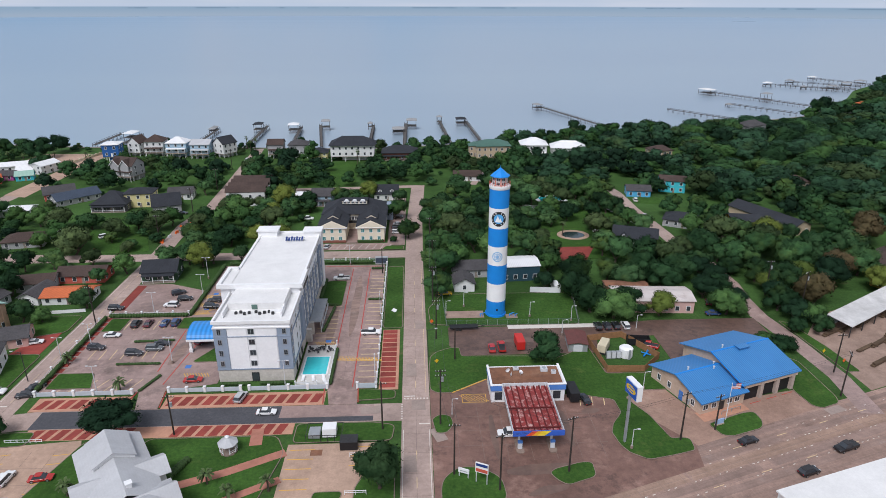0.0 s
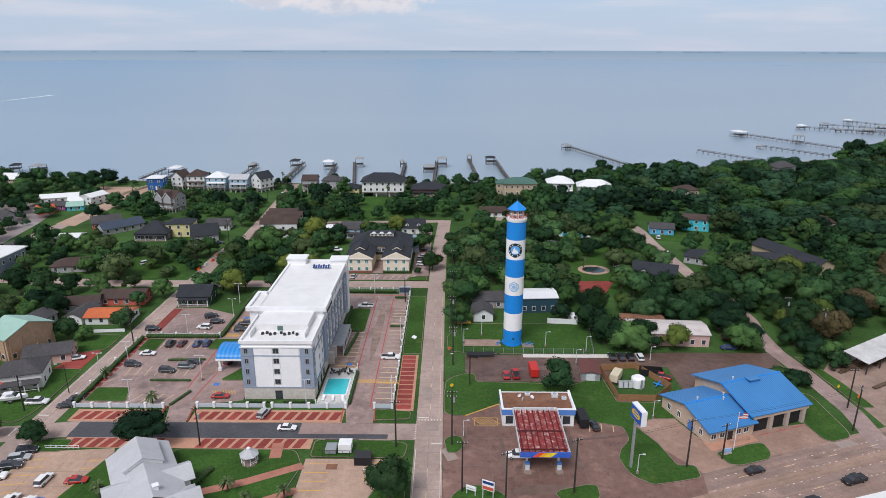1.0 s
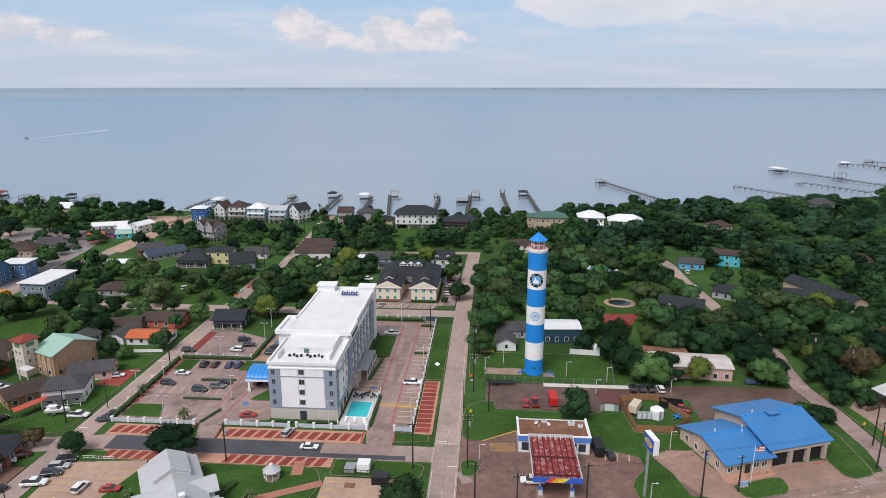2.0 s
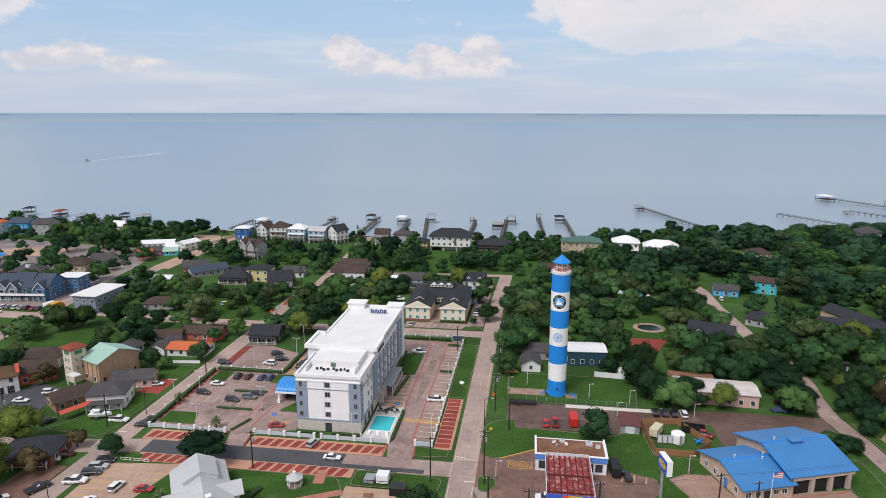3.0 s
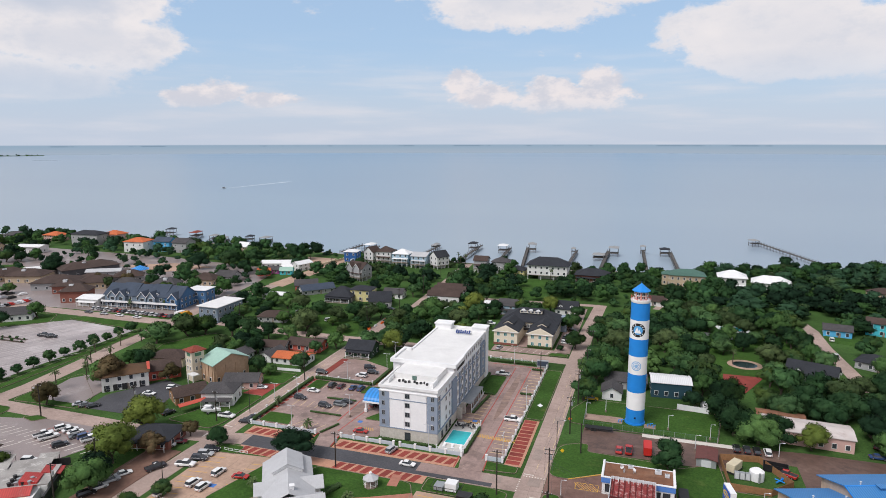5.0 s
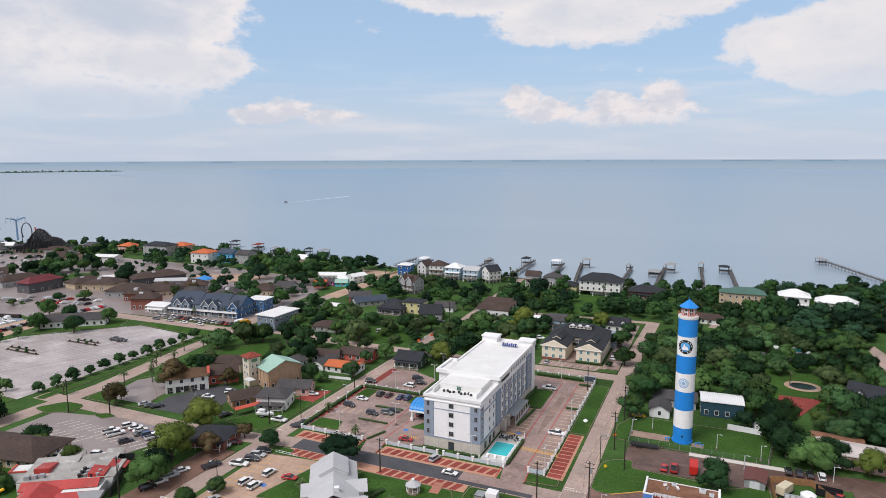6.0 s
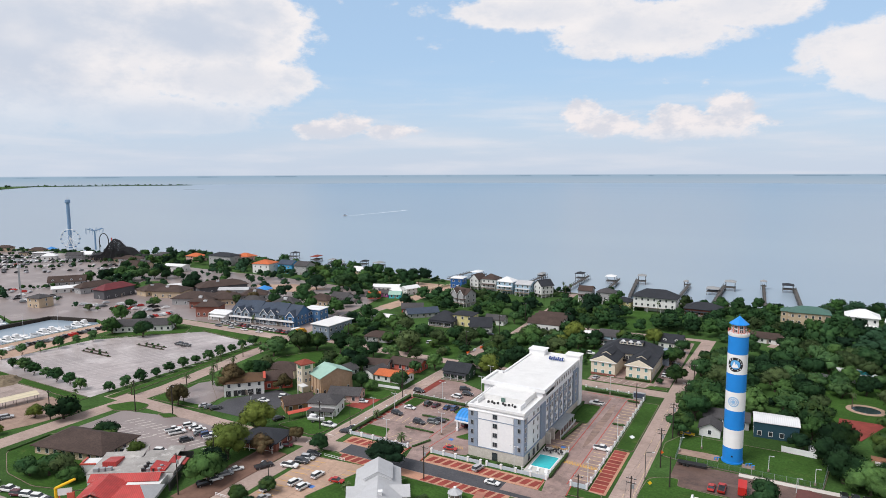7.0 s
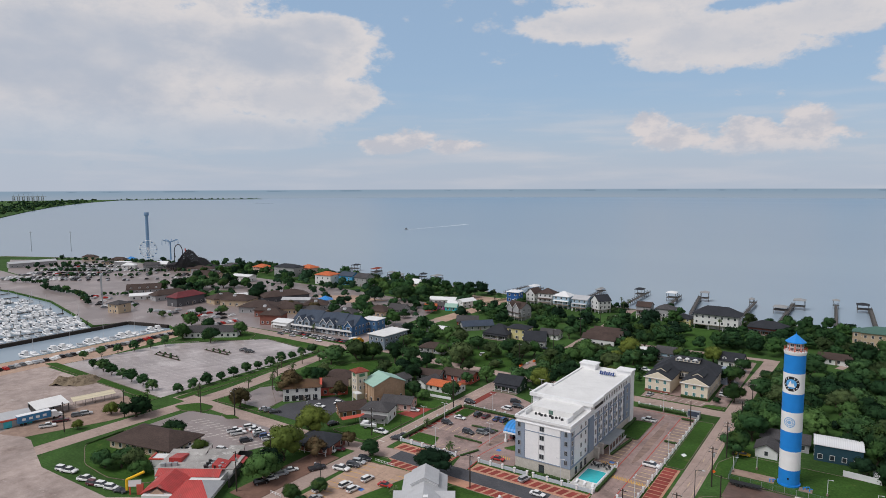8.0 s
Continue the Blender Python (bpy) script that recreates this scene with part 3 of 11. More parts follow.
road("road", [(-186, 20), (-184.5, 112), (-183, 160), (-190, 215), (-196, 262), (-191, 330), (-190, 420)], 8.0, 0.046, CONC, "pinkish concrete street beside the big car park")
road("road", [(-300, 242), (-196, 242), (-172, 250), (-135, 246)], 8.0, 0.040, CONC, "concrete street in front of blue townhouses")
hw = [(58.9 + k * 0.9495, 126.6 + k * 0.3139) for k in (-260, 0, 120, 400, 1400)]
hwy = road("road", hw, 16.6, 0.058, HWY, "wide worn concrete highway with faded lane dashes")
road("road", [(102.6, 143), (104.4, 158), (103.2, 177), (101.3, 191), (102.0, 203), (104.0, 214), (104, 235)], 5.2, 0.064, LOT, "narrow concrete side road past the fire station")
road("road", [(100.5, 246), (99.9, 266), (98.0, 297), (98.3, 322), (97.0, 332), (60, 334)], 5.6, 0.034, CONC, "pale concrete lane among lawns and trees")
road("road", [(-92, 333), (-60, 334), (2, 338)], 4.6, 0.070, CONC, "narrow concrete lane between gardens")
road("road", [(30, 340), (47, 400), (46, 440)], 3.4, 0.034, CONC, "narrow driveway leading to the shore")


def dashes(parent, a, c, width, on, off, material, z):
    """Painted dashes along a line, as one part of its road."""
    a, c = Vector(a), Vector(c)
    L, t = (c - a).length, (c - a).normalized()
    nrm = Vector((-t.y, t.x)) * width / 2
    b, s = Build(), 0.0
    while s < L:
        p, q = a + t * s, a + t * min(L, s + on)
        b.prism([tuple(p - nrm), tuple(q - nrm), tuple(q + nrm), tuple(p + nrm)], z - 0.02, z)
        s += on + off
    part("lane_marking", b, material, parent)


dashes(street, (-0.4, 60), (-0.4, 140), 0.14, 3, 5, FADED, 0.038)
dashes(street, (-0.4, 158), (-0.4, 235), 0.12, 3, 7, FADED, 0.038)
dashes(street, (-3.2, 100), (-3.2, 142), 0.12, 100, 1, WHITEP, 0.038)
dashes(street, (2.4, 100), (2.4, 142), 0.12, 100, 1, WHITEP, 0.038)
dashes(street, (2.0, 156), (2.0, 232), 0.10, 100, 1, FADED, 0.038)
for k in (-3.9, 4.2):
    dashes(hwy, (-60 + 0.3139 * k, 87.3 - 0.95 * k), (150, 156.7 - 0.95 * k), 0.14, 2.6, 9.5, FADED, 0.066)


def stalls(parent, x0, y0, n, pitch, length, deg, material, z, axis="x", width=0.2):
    """n + 1 painted stall lines; they step along the axis and run at deg from it."""
    b = Build()
    c, s = math.cos(radians(deg)), math.sin(radians(deg))
    for i in range(n + 1):
        x, y = (x0 + i * pitch, y0) if axis == "x" else (x0, y0 + i * pitch)
        b.cbox(x + c * length / 2, y + s * length / 2, length, width, z - 0.02, z, deg)
    part("stall_lines", b, material, parent, "painted parking stall lines")


# hotel grounds
lot_w = slab("car_park", [(-89.8, 159), (-66, 159), (-64.2, 152), (-59.2, 152), (-60, 159.4), (-48.5, 162), (-48.5, 236.5), (-66, 236.5), (-66, 198.5), (-89.8, 198.5)], 0.082, LOT, "stained pinkish concrete hotel car park with faded stall lines", "car park")
lot_e = slab("car_park", [(-29.5, 162), (-21.6, 158.6), (-20.5, 152), (-14.0, 152), (-14.5, 158.6), (-10.0, 158.6), (-10.6, 235.5), (-50, 236.5), (-50, 224), (-29.5, 224)], 0.088, LOT, "pinkish concrete hotel car park with red fire lane lines", "car park")
stalls(lot_e, -14.7, 160.5, 25, 2.74, 4.6, 0, FADED, 0.096, "y", 0.26)
stalls(lot_e, -28.0, 178.0, 14, 2.74, 5.6, 0, FADED, 0.096, "y", 0.26)
stalls(lot_w, -85.5, 160.0, 7, 2.74, 5.2, 68, FADED, 0.090)
stalls(lot_w, -85.0, 174.5, 6, 2.74, 5.0, 90, FADED, 0.090)
stalls(lot_w, -82.5, 190.5, 6, 2.74, 5.0, 90, FADED, 0.090)
stalls(lot_w, -64.5, 200.0, 12, 2.74, 5.0, 0, YELLOW, 0.090, "y")
b = Build()
for x0, y0, x1, y1 in ((-15.6, 159, -15.6, 232), (-21.4, 172, -21.4, 232), (-64.9, 168, -64.9, 190), (-61.5, 162, -58.9, 186), (-31, 234.6, -12, 234.2)):
    L = math.hypot(x1 - x0, y1 - y0)
    b.cbox((x0 + x1) / 2, (y0 + y1) / 2, L, 0.28, 0.07, 0.099, math.degrees(math.atan2(y1 - y0, x1 - x0)))
part("fire_lane_line", b, REDLINE, lot_e, "painted red fire lane line")
b = Build()
for i in range(14):
    b.cbox(-20.6 + i * 0.85, 172.2 - i * 0.06, 0.34, 1.6, 0.07, 0.100, 35)
b.cbox(-15, 172.8, 12.2, 0.16, 0.07, 0.099, -4)
b.cbox(-15, 171.1, 12.2, 0.16, 0.07, 0.099, -4)
part("crossing", b, YELLOW, lot_e, "yellow hatched pedestrian crossing")
b = Build()
for k, y0 in enumerate((180.5, 166.0)):
    for i in range(9):
        b.cbox((-27 + i * 0.6) if k == 0 else (-57.5 + i * 0.7), y0, 0.18, 2.0, 0.07, 0.100, 30)
part("hatching", b, YELLOW, lot_e, "yellow hatched access aisle")
for i, (x, y) in enumerate(((-24.0, 181.5), (-23.6, 178.0), (-58, 170), (-63.1, 203.2), (-63.1, 208.8), (-63.2, 213.6))):
    part("accessible_bay", Build().cbox(x, y, 1.5, 1.5, 0.07, 0.102), BLUEP, lot_e if x > -40 else lot_w, "blue painted accessible bay mark")
b = Build()
for k in range(3):
    y0 = 200.6 + k * 5.4
    for i in range(8):
        b.cbox(-66.2 + i * 0.62, y0, 0.2, 2.1, 0.06, 0.094, 38)
    for s in (-1.15, 1.15):
        b.cbox(-63.9, y0 + s, 5.2, 0.18, 0.06, 0.094)
part("hatching", b, YELLOW, lot_w, "yellow hatched access aisles")
slab("car_park", [(-90, 199.6), (-66.8, 199.6), (-66.8, 216), (-80, 222), (-90.4, 222)], 0.076, LOT, "small concrete car park beside a dark green house", "car park")

# forecourt aprons with red paver panels
for nm, x0, x1, y0, y1 in (("apron", -88, -66.5, 152.1, 157.4), ("apron", -58.6, -21.6, 152.1, 157.6), ("apron", -84, -27, 141.6, 145.4)):
    ap = slab("pavement", rect(x0, x1, y0, y1), 0.066 if y0 > 150 else 0.068, ROSE, "salmon concrete parking apron with red paver bays", "pavement")
    k = int((x1 - x0 - 1) / 2.74)
    pan = None
    for i in range(k):
        x = x0 + 0.8 + i * 2.74
        if y0 < 150 and -63 < x < -55:
            continue
        sl = 0.55
        me = Build().prism([(-0.95 - sl, -1.75), (0.95 - sl, -1.75), (0.95 + sl, 1.75), (-0.95 + sl, 1.75)], 0, 0.05).mesh("paver_panel", BRICKP) if pan is None else pan
        pan = me
        p = part("paver_panel", me, None, ap)
        p.location = (x + 1.37, (y0 + y1) / 2, 0.04)
ap = slab("pavement", rect(-9.3, -4.6, 157.6, 187.4), 0.072, ROSE, "salmon parking strip with red paver bays beside the street", "pavement")
pan = Build().box(-1.9, 1.9, -1.0, 1.0, 0, 0.05).mesh("paver_panel", BRICKP)
for i in range(12):
    p = part("paver_panel", pan, None, ap)
    p.location = (-7.2, 159.4 + i * 2.43, 0.05)
ap = slab("pavement", rect(-91.0, -88.2, 162, 199), 0.072, ROSE, "narrow salmon parking strip with red pavers", "pavement")
pan = Build().box(-1.1, 1.1, -1.0, 1.0, 0, 0.05).mesh("paver_panel", BRICKP)
for i in range(13):
    p = part("paver_panel", pan, None, ap)
    p.location = (-89.6, 164 + i * 2.74, 0.05)
slab("pavement", rect(-90.3, -87.4, 203, 221), 0.092, BRICKP, "red paver parking strip by the street", "pavement")
slab("pavement", [(-107, 178), (-99, 178), (-99, 191), (-104, 191)], 0.075, BRICKP, "red paver driveway", "pavement")

LAWNS = (
    ("lawn", [(-9.4, 188.2), (-3.9, 188.2), (-3.9, 233.5), (-9.6, 233.5)], 0.16, "mown grass verge between fence and street", 1.2),
    ("lawn", [(-14.2, 153.2), (-5.2, 153.8), (-5.2, 157.2), (-14.4, 158.2)], 0.15, "small mown grass corner by the driveway", 1.0),
    ("lawn", [(-30.2, 203), (-22.5, 203), (-22.5, 222), (-29.0, 222)], 0.17, "mown grass strip beside the hotel wall", 1.5),
    ("lawn", [(-89, 161), (-78, 161), (-80.2, 168), (-89, 168)], 0.17, "triangular grass island in the car park", 0.8),
    ("lawn", [(-88.6, 189.5), (-83, 189.5), (-83, 197.5), (-88.6, 197.5)], 0.17, "grass corner island in the car park", 0.8),
    ("lawn", [(-68, 190.5), (-58, 190.5), (-58, 197.5), (-68, 197.5)], 0.17, "grass island in the car park", 0.8),
    ("lawn", [(-58, 172), (-49, 172), (-49, 181), (-53, 181)], 0.17, "grass bed beside the hotel entrance", 1.5),
    ("lawn", [(-12.5, 250.2), (-4.2, 250.2), (-4.2, 253.5), (-11, 254)], 0.17, "grass corner by the inn driveway", 1.0),
    ("lawn", [(2.9, 164.4), (3.0, 157.0), (4.6, 155.4), (8.2, 155.4), (16.9, 160.9), (34.4, 160.9), (34.6, 153.2), (39.4, 152.9), (45.6, 150.9), (45.8, 146), (42.8, 142), (41.6, 139), (42.2, 134.8), (43.4, 132.3), (46.7, 129.9), (53, 131.2), (57.4, 132.4), (57.8, 136.2), (55.9, 136.8), (53.8, 136.4), (52, 144.6), (48.7, 151.6), (53.5, 154.4), (60.6, 154.6), (60.8, 161), (57, 162), (47.2, 162.2), (46, 176), (38.6, 171.4), (36, 170), (28.4, 171.4), (11.7, 172.1), (11.4, 176.6), (9, 176.6), (5.2, 174.6), (3.4, 172)], 0.16, "mown grass running round the fuel station to the pole sign", 0.9),
    ("lawn", [(4.0, 190), (13, 188.6), (47, 188.4), (50, 210), (8, 210), (3.6, 200)], 0.15, "fenced mown grass round the striped tower", 1.5),
    ("lawn", [(3.0, 145.6), (5.1, 147.2), (7.2, 146.6), (8.0, 143.5), (6.2, 140.3), (3.8, 140.3)], 0.16, "kerbed grass island by the street", 1.5),
    ("lawn", [(4.4, 126), (7.7, 129.6), (12.2, 129.4), (16.2, 126.2), (16.6, 120.5), (13.5, 117), (5.0, 116), (4.0, 121)], 0.16, "kerbed grass island with signs", 2.0),
    ("lawn", [(25.7, 127.0), (26.8, 124.9), (28.6, 123.4), (34.8, 125.6), (35.0, 129.8), (32.8, 130.0), (26.9, 128.2)], 0.16, "kerbed grass island by the highway", 1.4),
    ("lawn", [(63.7, 141.0), (64.3, 139.0), (65.1, 136.8), (67.5, 136.5), (74.9, 138.9), (76.3, 141.4), (76.1, 145.0), (72.8, 144.5), (68.0, 142.6)], 0.16, "kerbed grass bed in front of the fire station", 1.2),
    ("lawn", [(89.6, 153), (90.6, 146.4), (92.4, 145.4), (97.6, 147.2), (98.4, 150), (98.4, 166), (95.5, 168)], 0.16, "mown grass beside the fire station", 1.4),
    ("lawn", [(107.8, 160), (111.5, 160), (110.5, 172), (107.8, 186), (105.2, 188)], 0.15, "grass verge beside the side road", 1.0),
    ("lawn", [(-57, 125), (-44, 118), (-31, 118), (-27.5, 135.5), (-30, 141.2), (-57, 141.2), (-58, 138)], 0.165, "mown lawn of the small park", 2.0),
    ("lawn", [(-26.5, 138.4), (-5.6, 138.4), (-5.0, 143.8), (-10, 145.0), (-26.5, 145.0)], 0.165, "mown grass strip along the street", 1.5),
    ("lawn", [(-21, 118), (-14.6, 122), (-14.6, 123.8), (-20, 123.8)], 0.165, "kerbed grass island in the small car park", 0.8),
    ("lawn", [(-12.5, 118), (-4.6, 118), (-4.8, 136.5), (-7, 136.8), (-12.5, 124.5)], 0.165, "grass verge with a large tree", 1.5),
    ("lawn", [(-76, 118), (-65, 121), (-61, 133), (-59, 141.2), (-70, 141.2)], 0.165, "grass beside the grey-roofed hall", 2.0),
    ("lawn", [(-89.5, 139.4), (-82, 140), (-82, 144.6), (-89.5, 144.6)], 0.165, "grass corner with a round bush", 1.4),
    ("lawn", [(-117, 152.6), (-100, 151), (-98.2, 156), (-98.2, 178), (-108, 178), (-113, 160)], 0.165, "front lawn with a parked boat", 2.0),
    ("lawn", [(-110, 186), (-98, 190), (-98, 200), (-112, 200)], 0.165, "front lawn beside the street", 1.5),
    ("lawn", [(-121, 116), (-106, 116), (-107, 134), (-118, 140)], 0.165, "grass plot below big trees", 2.0),
    ("lawn", [(-176, 96), (-161, 88.5), (-146, 87.5), (-132, 92), (-130, 100), (-150, 104), (-178, 112)], 0.165, "mown green plot beside the street", 2.0),
    ("lawn", [(-186.5, 135.5), (-178, 134), (-170, 139), (-172, 144.5), (-181, 144)], 0.175, "kerbed grass island at the junction", 2.5),
    ("lawn", [(-162, 139.5), (-156, 138), (-153, 141.5), (-158, 142.5)], 0.175, "small grass island in the car park", 1.2),
    ("lawn", [(-178, 148.5), (-150, 150), (-154, 160), (-176, 176), (-179, 165)], 0.165, "grass verge under palms", 2.5),
    ("lawn", [(-168, 200), (-150, 202), (-143, 230), (-162, 234), (-173, 214)], 0.165, "open green field behind the green-roofed hall", 2.0),
    ("lawn", [(-246, 232), (-196, 227), (-199, 237), (-243, 238)], 0.165, "mown grass strip between car park and street", 1.0),
    ("lawn", [(-295, 136), (-200, 134), (-200, 138), (-292, 140.5)], 0.165, "grass verge along the car park", 1.0),
    ("lawn", [(-195, 142), (-191, 142), (-194, 228), (-198.5, 226)], 0.165, "grass verge along the car park", 1.0),
    ("lawn", [(-283, 196), (-250, 224), (-258, 236), (-296, 236)], 0.165, "lawn round a long pale house", 2.0),
    ("lawn", [(-133, 276), (-115, 285), (-105, 268), (-98.5, 252), (-116, 250.4)], 0.12, "open green plot with a few trees behind the street", 2.0),
    ("lawn", [(40, 236), (88, 240), (94, 300), (60, 304), (38, 290)], 0.12, "broad garden lawn with a pool", 5.0),
    ("lawn", [(101.5, 306), (114, 302), (116, 312), (102, 322)], 0.12, "front lawn of a turquoise house", 2.0),
    ("lawn", [(-55, 340), (-30, 340), (-30, 392), (-55, 390)], 0.12, "long green lawn of a shore house", 2.0),
)
for nm, pts, z, lab, r in LAWNS:
    slab(nm, pts, z, LAWN, lab, "lawn", r=r, kerb=0.16 if z > 0.13 else 0.0)

# fuel station and fire station paving
st_lot = slab("forecourt", [(2.9, 108), (20, 115), (57, 127.5), (60, 146), (56, 160), (41, 168), (12, 168), (2.9, 157)], 0.076, FORE, "oil-stained concrete forecourt of the fuel station", "forecourt")
b = Build()
for i in range(7):
    b.cbox(11.0 + i * 0.75, 153.0, 0.14, 3.4, 0.07, 0.084, 40)
for y in (151.4, 154.6):
    b.cbox(13.2, y, 5.6, 0.14, 0.07, 0.084)
for x in (10.4, 16.0):
    b.cbox(x, 153, 0.14, 3.2, 0.07, 0.084)
part("hatching", b, YELLOW, st_lot, "yellow hatched no-parking box")
stalls(st_lot, 37.4, 149.0, 3, 2.8, 5.0, 80, FADED, 0.084)
slab("forecourt", [(58.5, 133.8), (92, 145.8), (90, 153), (76, 150), (62, 147), (58, 158), (49, 152), (52, 143)], 0.078, APRON, "stained tan concrete apron of the fire station", "forecourt")
slab("yard", [(8.8, 177.8), (12, 172.4), (48, 172.4), (50, 181), (66, 181), (66, 168), (90, 168), (99, 176), (99, 190), (70, 190), (47, 187.6), (9, 188)], 0.074, YARD, "brown stained concrete service yard", "yard")
slab("pavement", rect(26, 51, 186.4, 188.6), 0.12, mat("pale_concrete", (0.62, 0.58, 0.53), (0.54, 0.50, 0.46), 0.8), "pale concrete strip below the tower fence", "pavement")
slab("yard", [(108.5, 152), (260, 205), (260, 240), (150, 205), (118, 190), (108, 178)], 0.072, DIRT, "bare gravel lumber yard", "yard")
slab("pavement", rect(8.5, 20, 193.5, 198), 0.17, DIRT, "patch of bare gravel beside the tower", "ground")
slab("pavement", [(52, 232), (59, 231), (68, 250), (54, 250)], 0.14, BRICKP, "red brick garden court", "pavement")

# park paths and small lots on the near side
pk = slab("car_park", [(-27.2, 116), (-4.5, 116), (-4.8, 124), (-12.5, 124.5), (-7.5, 138), (-27.2, 138)], 0.078, LOTP, "tan concrete car park with faded yellow stalls", "car park")
stalls(pk, -26.6, 124.6, 4, 2.9, 5.2, 0, YELLOW, 0.086, "y")
stalls(pk, -14.0, 131.0, 2, 2.9, 4.0, 0, YELLOW, 0.086, "y")
pk = slab("car_park", [(-89.4, 108), (-66, 108), (-63, 122), (-71, 141.4), (-89.4, 139.6)], 0.078, LOTP, "tan concrete car park with yellow stalls beside the hall", "car park")
stalls(pk, -88.4, 112.0, 9, 2.74, 5.2, 8, YELLOW, 0.086, "y")
stalls(pk, -74.6, 112.0, 9, 2.74, 5.0, 8, YELLOW, 0.086, "y")
part("accessible_bay", Build().cbox(-77.5, 124.2, 1.6, 1.6, 0.06, 0.09), BLUEP, pk, "blue painted accessible bay mark")
for pz, (pts, w) in enumerate((([(-48, 126), (-38, 130.0), (-27.3, 135.5)], 2.2), ([(-34, 138), (-34.6, 143.6)], 2.6), ([(-44, 118), (-27, 127.5)], 1.8))):
    o = road("footpath", pts, w, 0.19 + 0.006 * pz, mat("brick_red_path", (0.42, 0.185, 0.135), (0.33, 0.14, 0.10), 0.9, 0.85, big=0.15, bigscale=0.2), "brick-red concrete footpath across the park lawn")
    o["category"] = "footpath"
slab("pavement", [(63.2, 141.6), (67.6, 143.0), (75.5, 145.8), (74.5, 148.5), (62.4, 145)], 0.12, ROSE, "reddish paved path at the fire station door", "pavement")

# west side paving
slab("pavement", rect(-107.5, -97.6, 102, 136.5), 0.17, mat("brown_pavers", (0.20, 0.115, 0.085), (0.15, 0.085, 0.065), 1.0, 0.85, big=0.2, bigscale=0.15), "brown paver parking strip along the street", "pavement")
slab("paving", [(-313.4, 40), (-284, 40), (-288, 134), (-284, 160), (-296, 236), (-310, 236), (-311.4, 216), (-313.4, 130)], 0.05, LOTP, "tan concrete quay road beside the marina", "paving")
slab("paving", [(-560, 227), (-480, 223), (-420, 209), (-364, 195.5), (-354, 214), (-323, 222), (-310, 218), (-304, 246), (-366, 250), (-415, 248), (-560, 262), (-900, 300), (-900, 224), (-660, 216)], 0.045, LOTG, "tan concrete quay along the marina", "paving")
wl = slab("car_park", [(-176, 116), (-131, 113), (-122, 136), (-126, 141), (-150, 141.4), (-176, 136)], 0.080, LOTG, "grey-pink concrete car park with white stalls", "car park")
stalls(wl, -172, 122, 8, 2.9, 5.4, 62, WHITEP, 0.088, width=0.3)
stalls(wl, -147, 126.5, 8, 2.9, 5.2, 62, WHITEP, 0.088, width=0.3)
stalls(wl, -166, 129.5, 6, 2.9, 5.0, 62, WHITEP, 0.088, width=0.3)
stalls(wl, -147, 134.5, 7, 2.9, 4.4, 62, REDLINE, 0.088)
slab("car_park", [(-212, 84), (-201, 88), (-192, 112), (-188.6, 128), (-214, 132), (-218, 96)], 0.076, DIRT, "bare earth yard beside a railway carriage", "yard")
PALED = mat("pale_wet_ground", (0.42, 0.34, 0.31), (0.31, 0.245, 0.22), 0.3, 0.8, big=0.25, bigscale=0.05, stain=((0.20, 0.15, 0.13), 0.09, 0.54, 0.74), stain2=((0.52, 0.45, 0.42), 0.14, 0.58, 0.74), grit=0.20)
slab("yard", [(-290, 92), (-218, 92), (-206, 128), (-222, 134.5), (-290, 134)], 0.072, PALED, "bare construction ground with spoil heaps", "yard")
slab("yard", [(-230, 30), (-120, 40), (-124, 88), (-134, 81), (-170, 80), (-183, 84), (-196, 88), (-230, 88)], 0.056, PALED, "bare pale lot with parked pickups", "yard")
slab("car_park", [(-149, 151.5), (-124, 152), (-131, 177), (-141, 180), (-151, 162)], 0.074, ASPH, "dark asphalt lane with parked cars", "car park")
slab("car_park", [(-172, 152.5), (-153, 153), (-156, 172), (-168, 182), (-176, 170)], 0.176, LOTG, "grey concrete lot under trees", "car park")
LOTW = mat("pale_wet_concrete", (0.40, 0.345, 0.34), (0.29, 0.245, 0.24), 0.12, 0.35, big=0.25, bigscale=0.03, stain=((0.56, 0.51, 0.50), 0.06, 0.52, 0.70), stain2=((0.16, 0.13, 0.125), 0.1, 0.56, 0.72), spec=0.5, grit=0.22, streak=(62, 0.04, 0.3, 0.2))
big = slab("car_park", [(-286, 140.6), (-200, 138.6), (-200.4, 226), (-243, 231), (-252, 222), (-281, 192)], 0.080, LOTW, "huge empty wet-grey concrete car park", "car park")
for r in range(8):
    stalls(big, -280 + r * 1.0, 146 + r * 11.0 if r < 4 else 146 + r * 10.4, 26 - max(0, r - 4) * 4, 2.9, 9.0, 62, mat("worn_stall_paint", (0.70, 0.66, 0.64), (0.44, 0.40, 0.39), 0.3), 0.088, width=0.30)
for x0, y0, L in ((-266, 176, 22), (-268, 179, 18), (-252, 196, 20), (-250, 199, 16)):
    slab("planting_bed", rect(x0, x0 + L, y0, y0 + 1.3), 0.2, mat("dark_bed_soil", (0.055, 0.045, 0.036), (0.035, 0.032, 0.024), 1.0, 0.95), "narrow dark planting bed in the car park", "planter", kerb=0.16)
slab("town_paving", [(-300, 246), (-200, 249), (-196, 262), (-205, 330), (-215, 372), (-330, 388), (-420, 390), (-640, 400), (-720, 390), (-820, 330), (-700, 280), (-560, 262), (-415, 248), (-366, 250), (-300, 240)], 0.03, LOTG, "pinkish streets and car parks of the waterfront town", "paving")
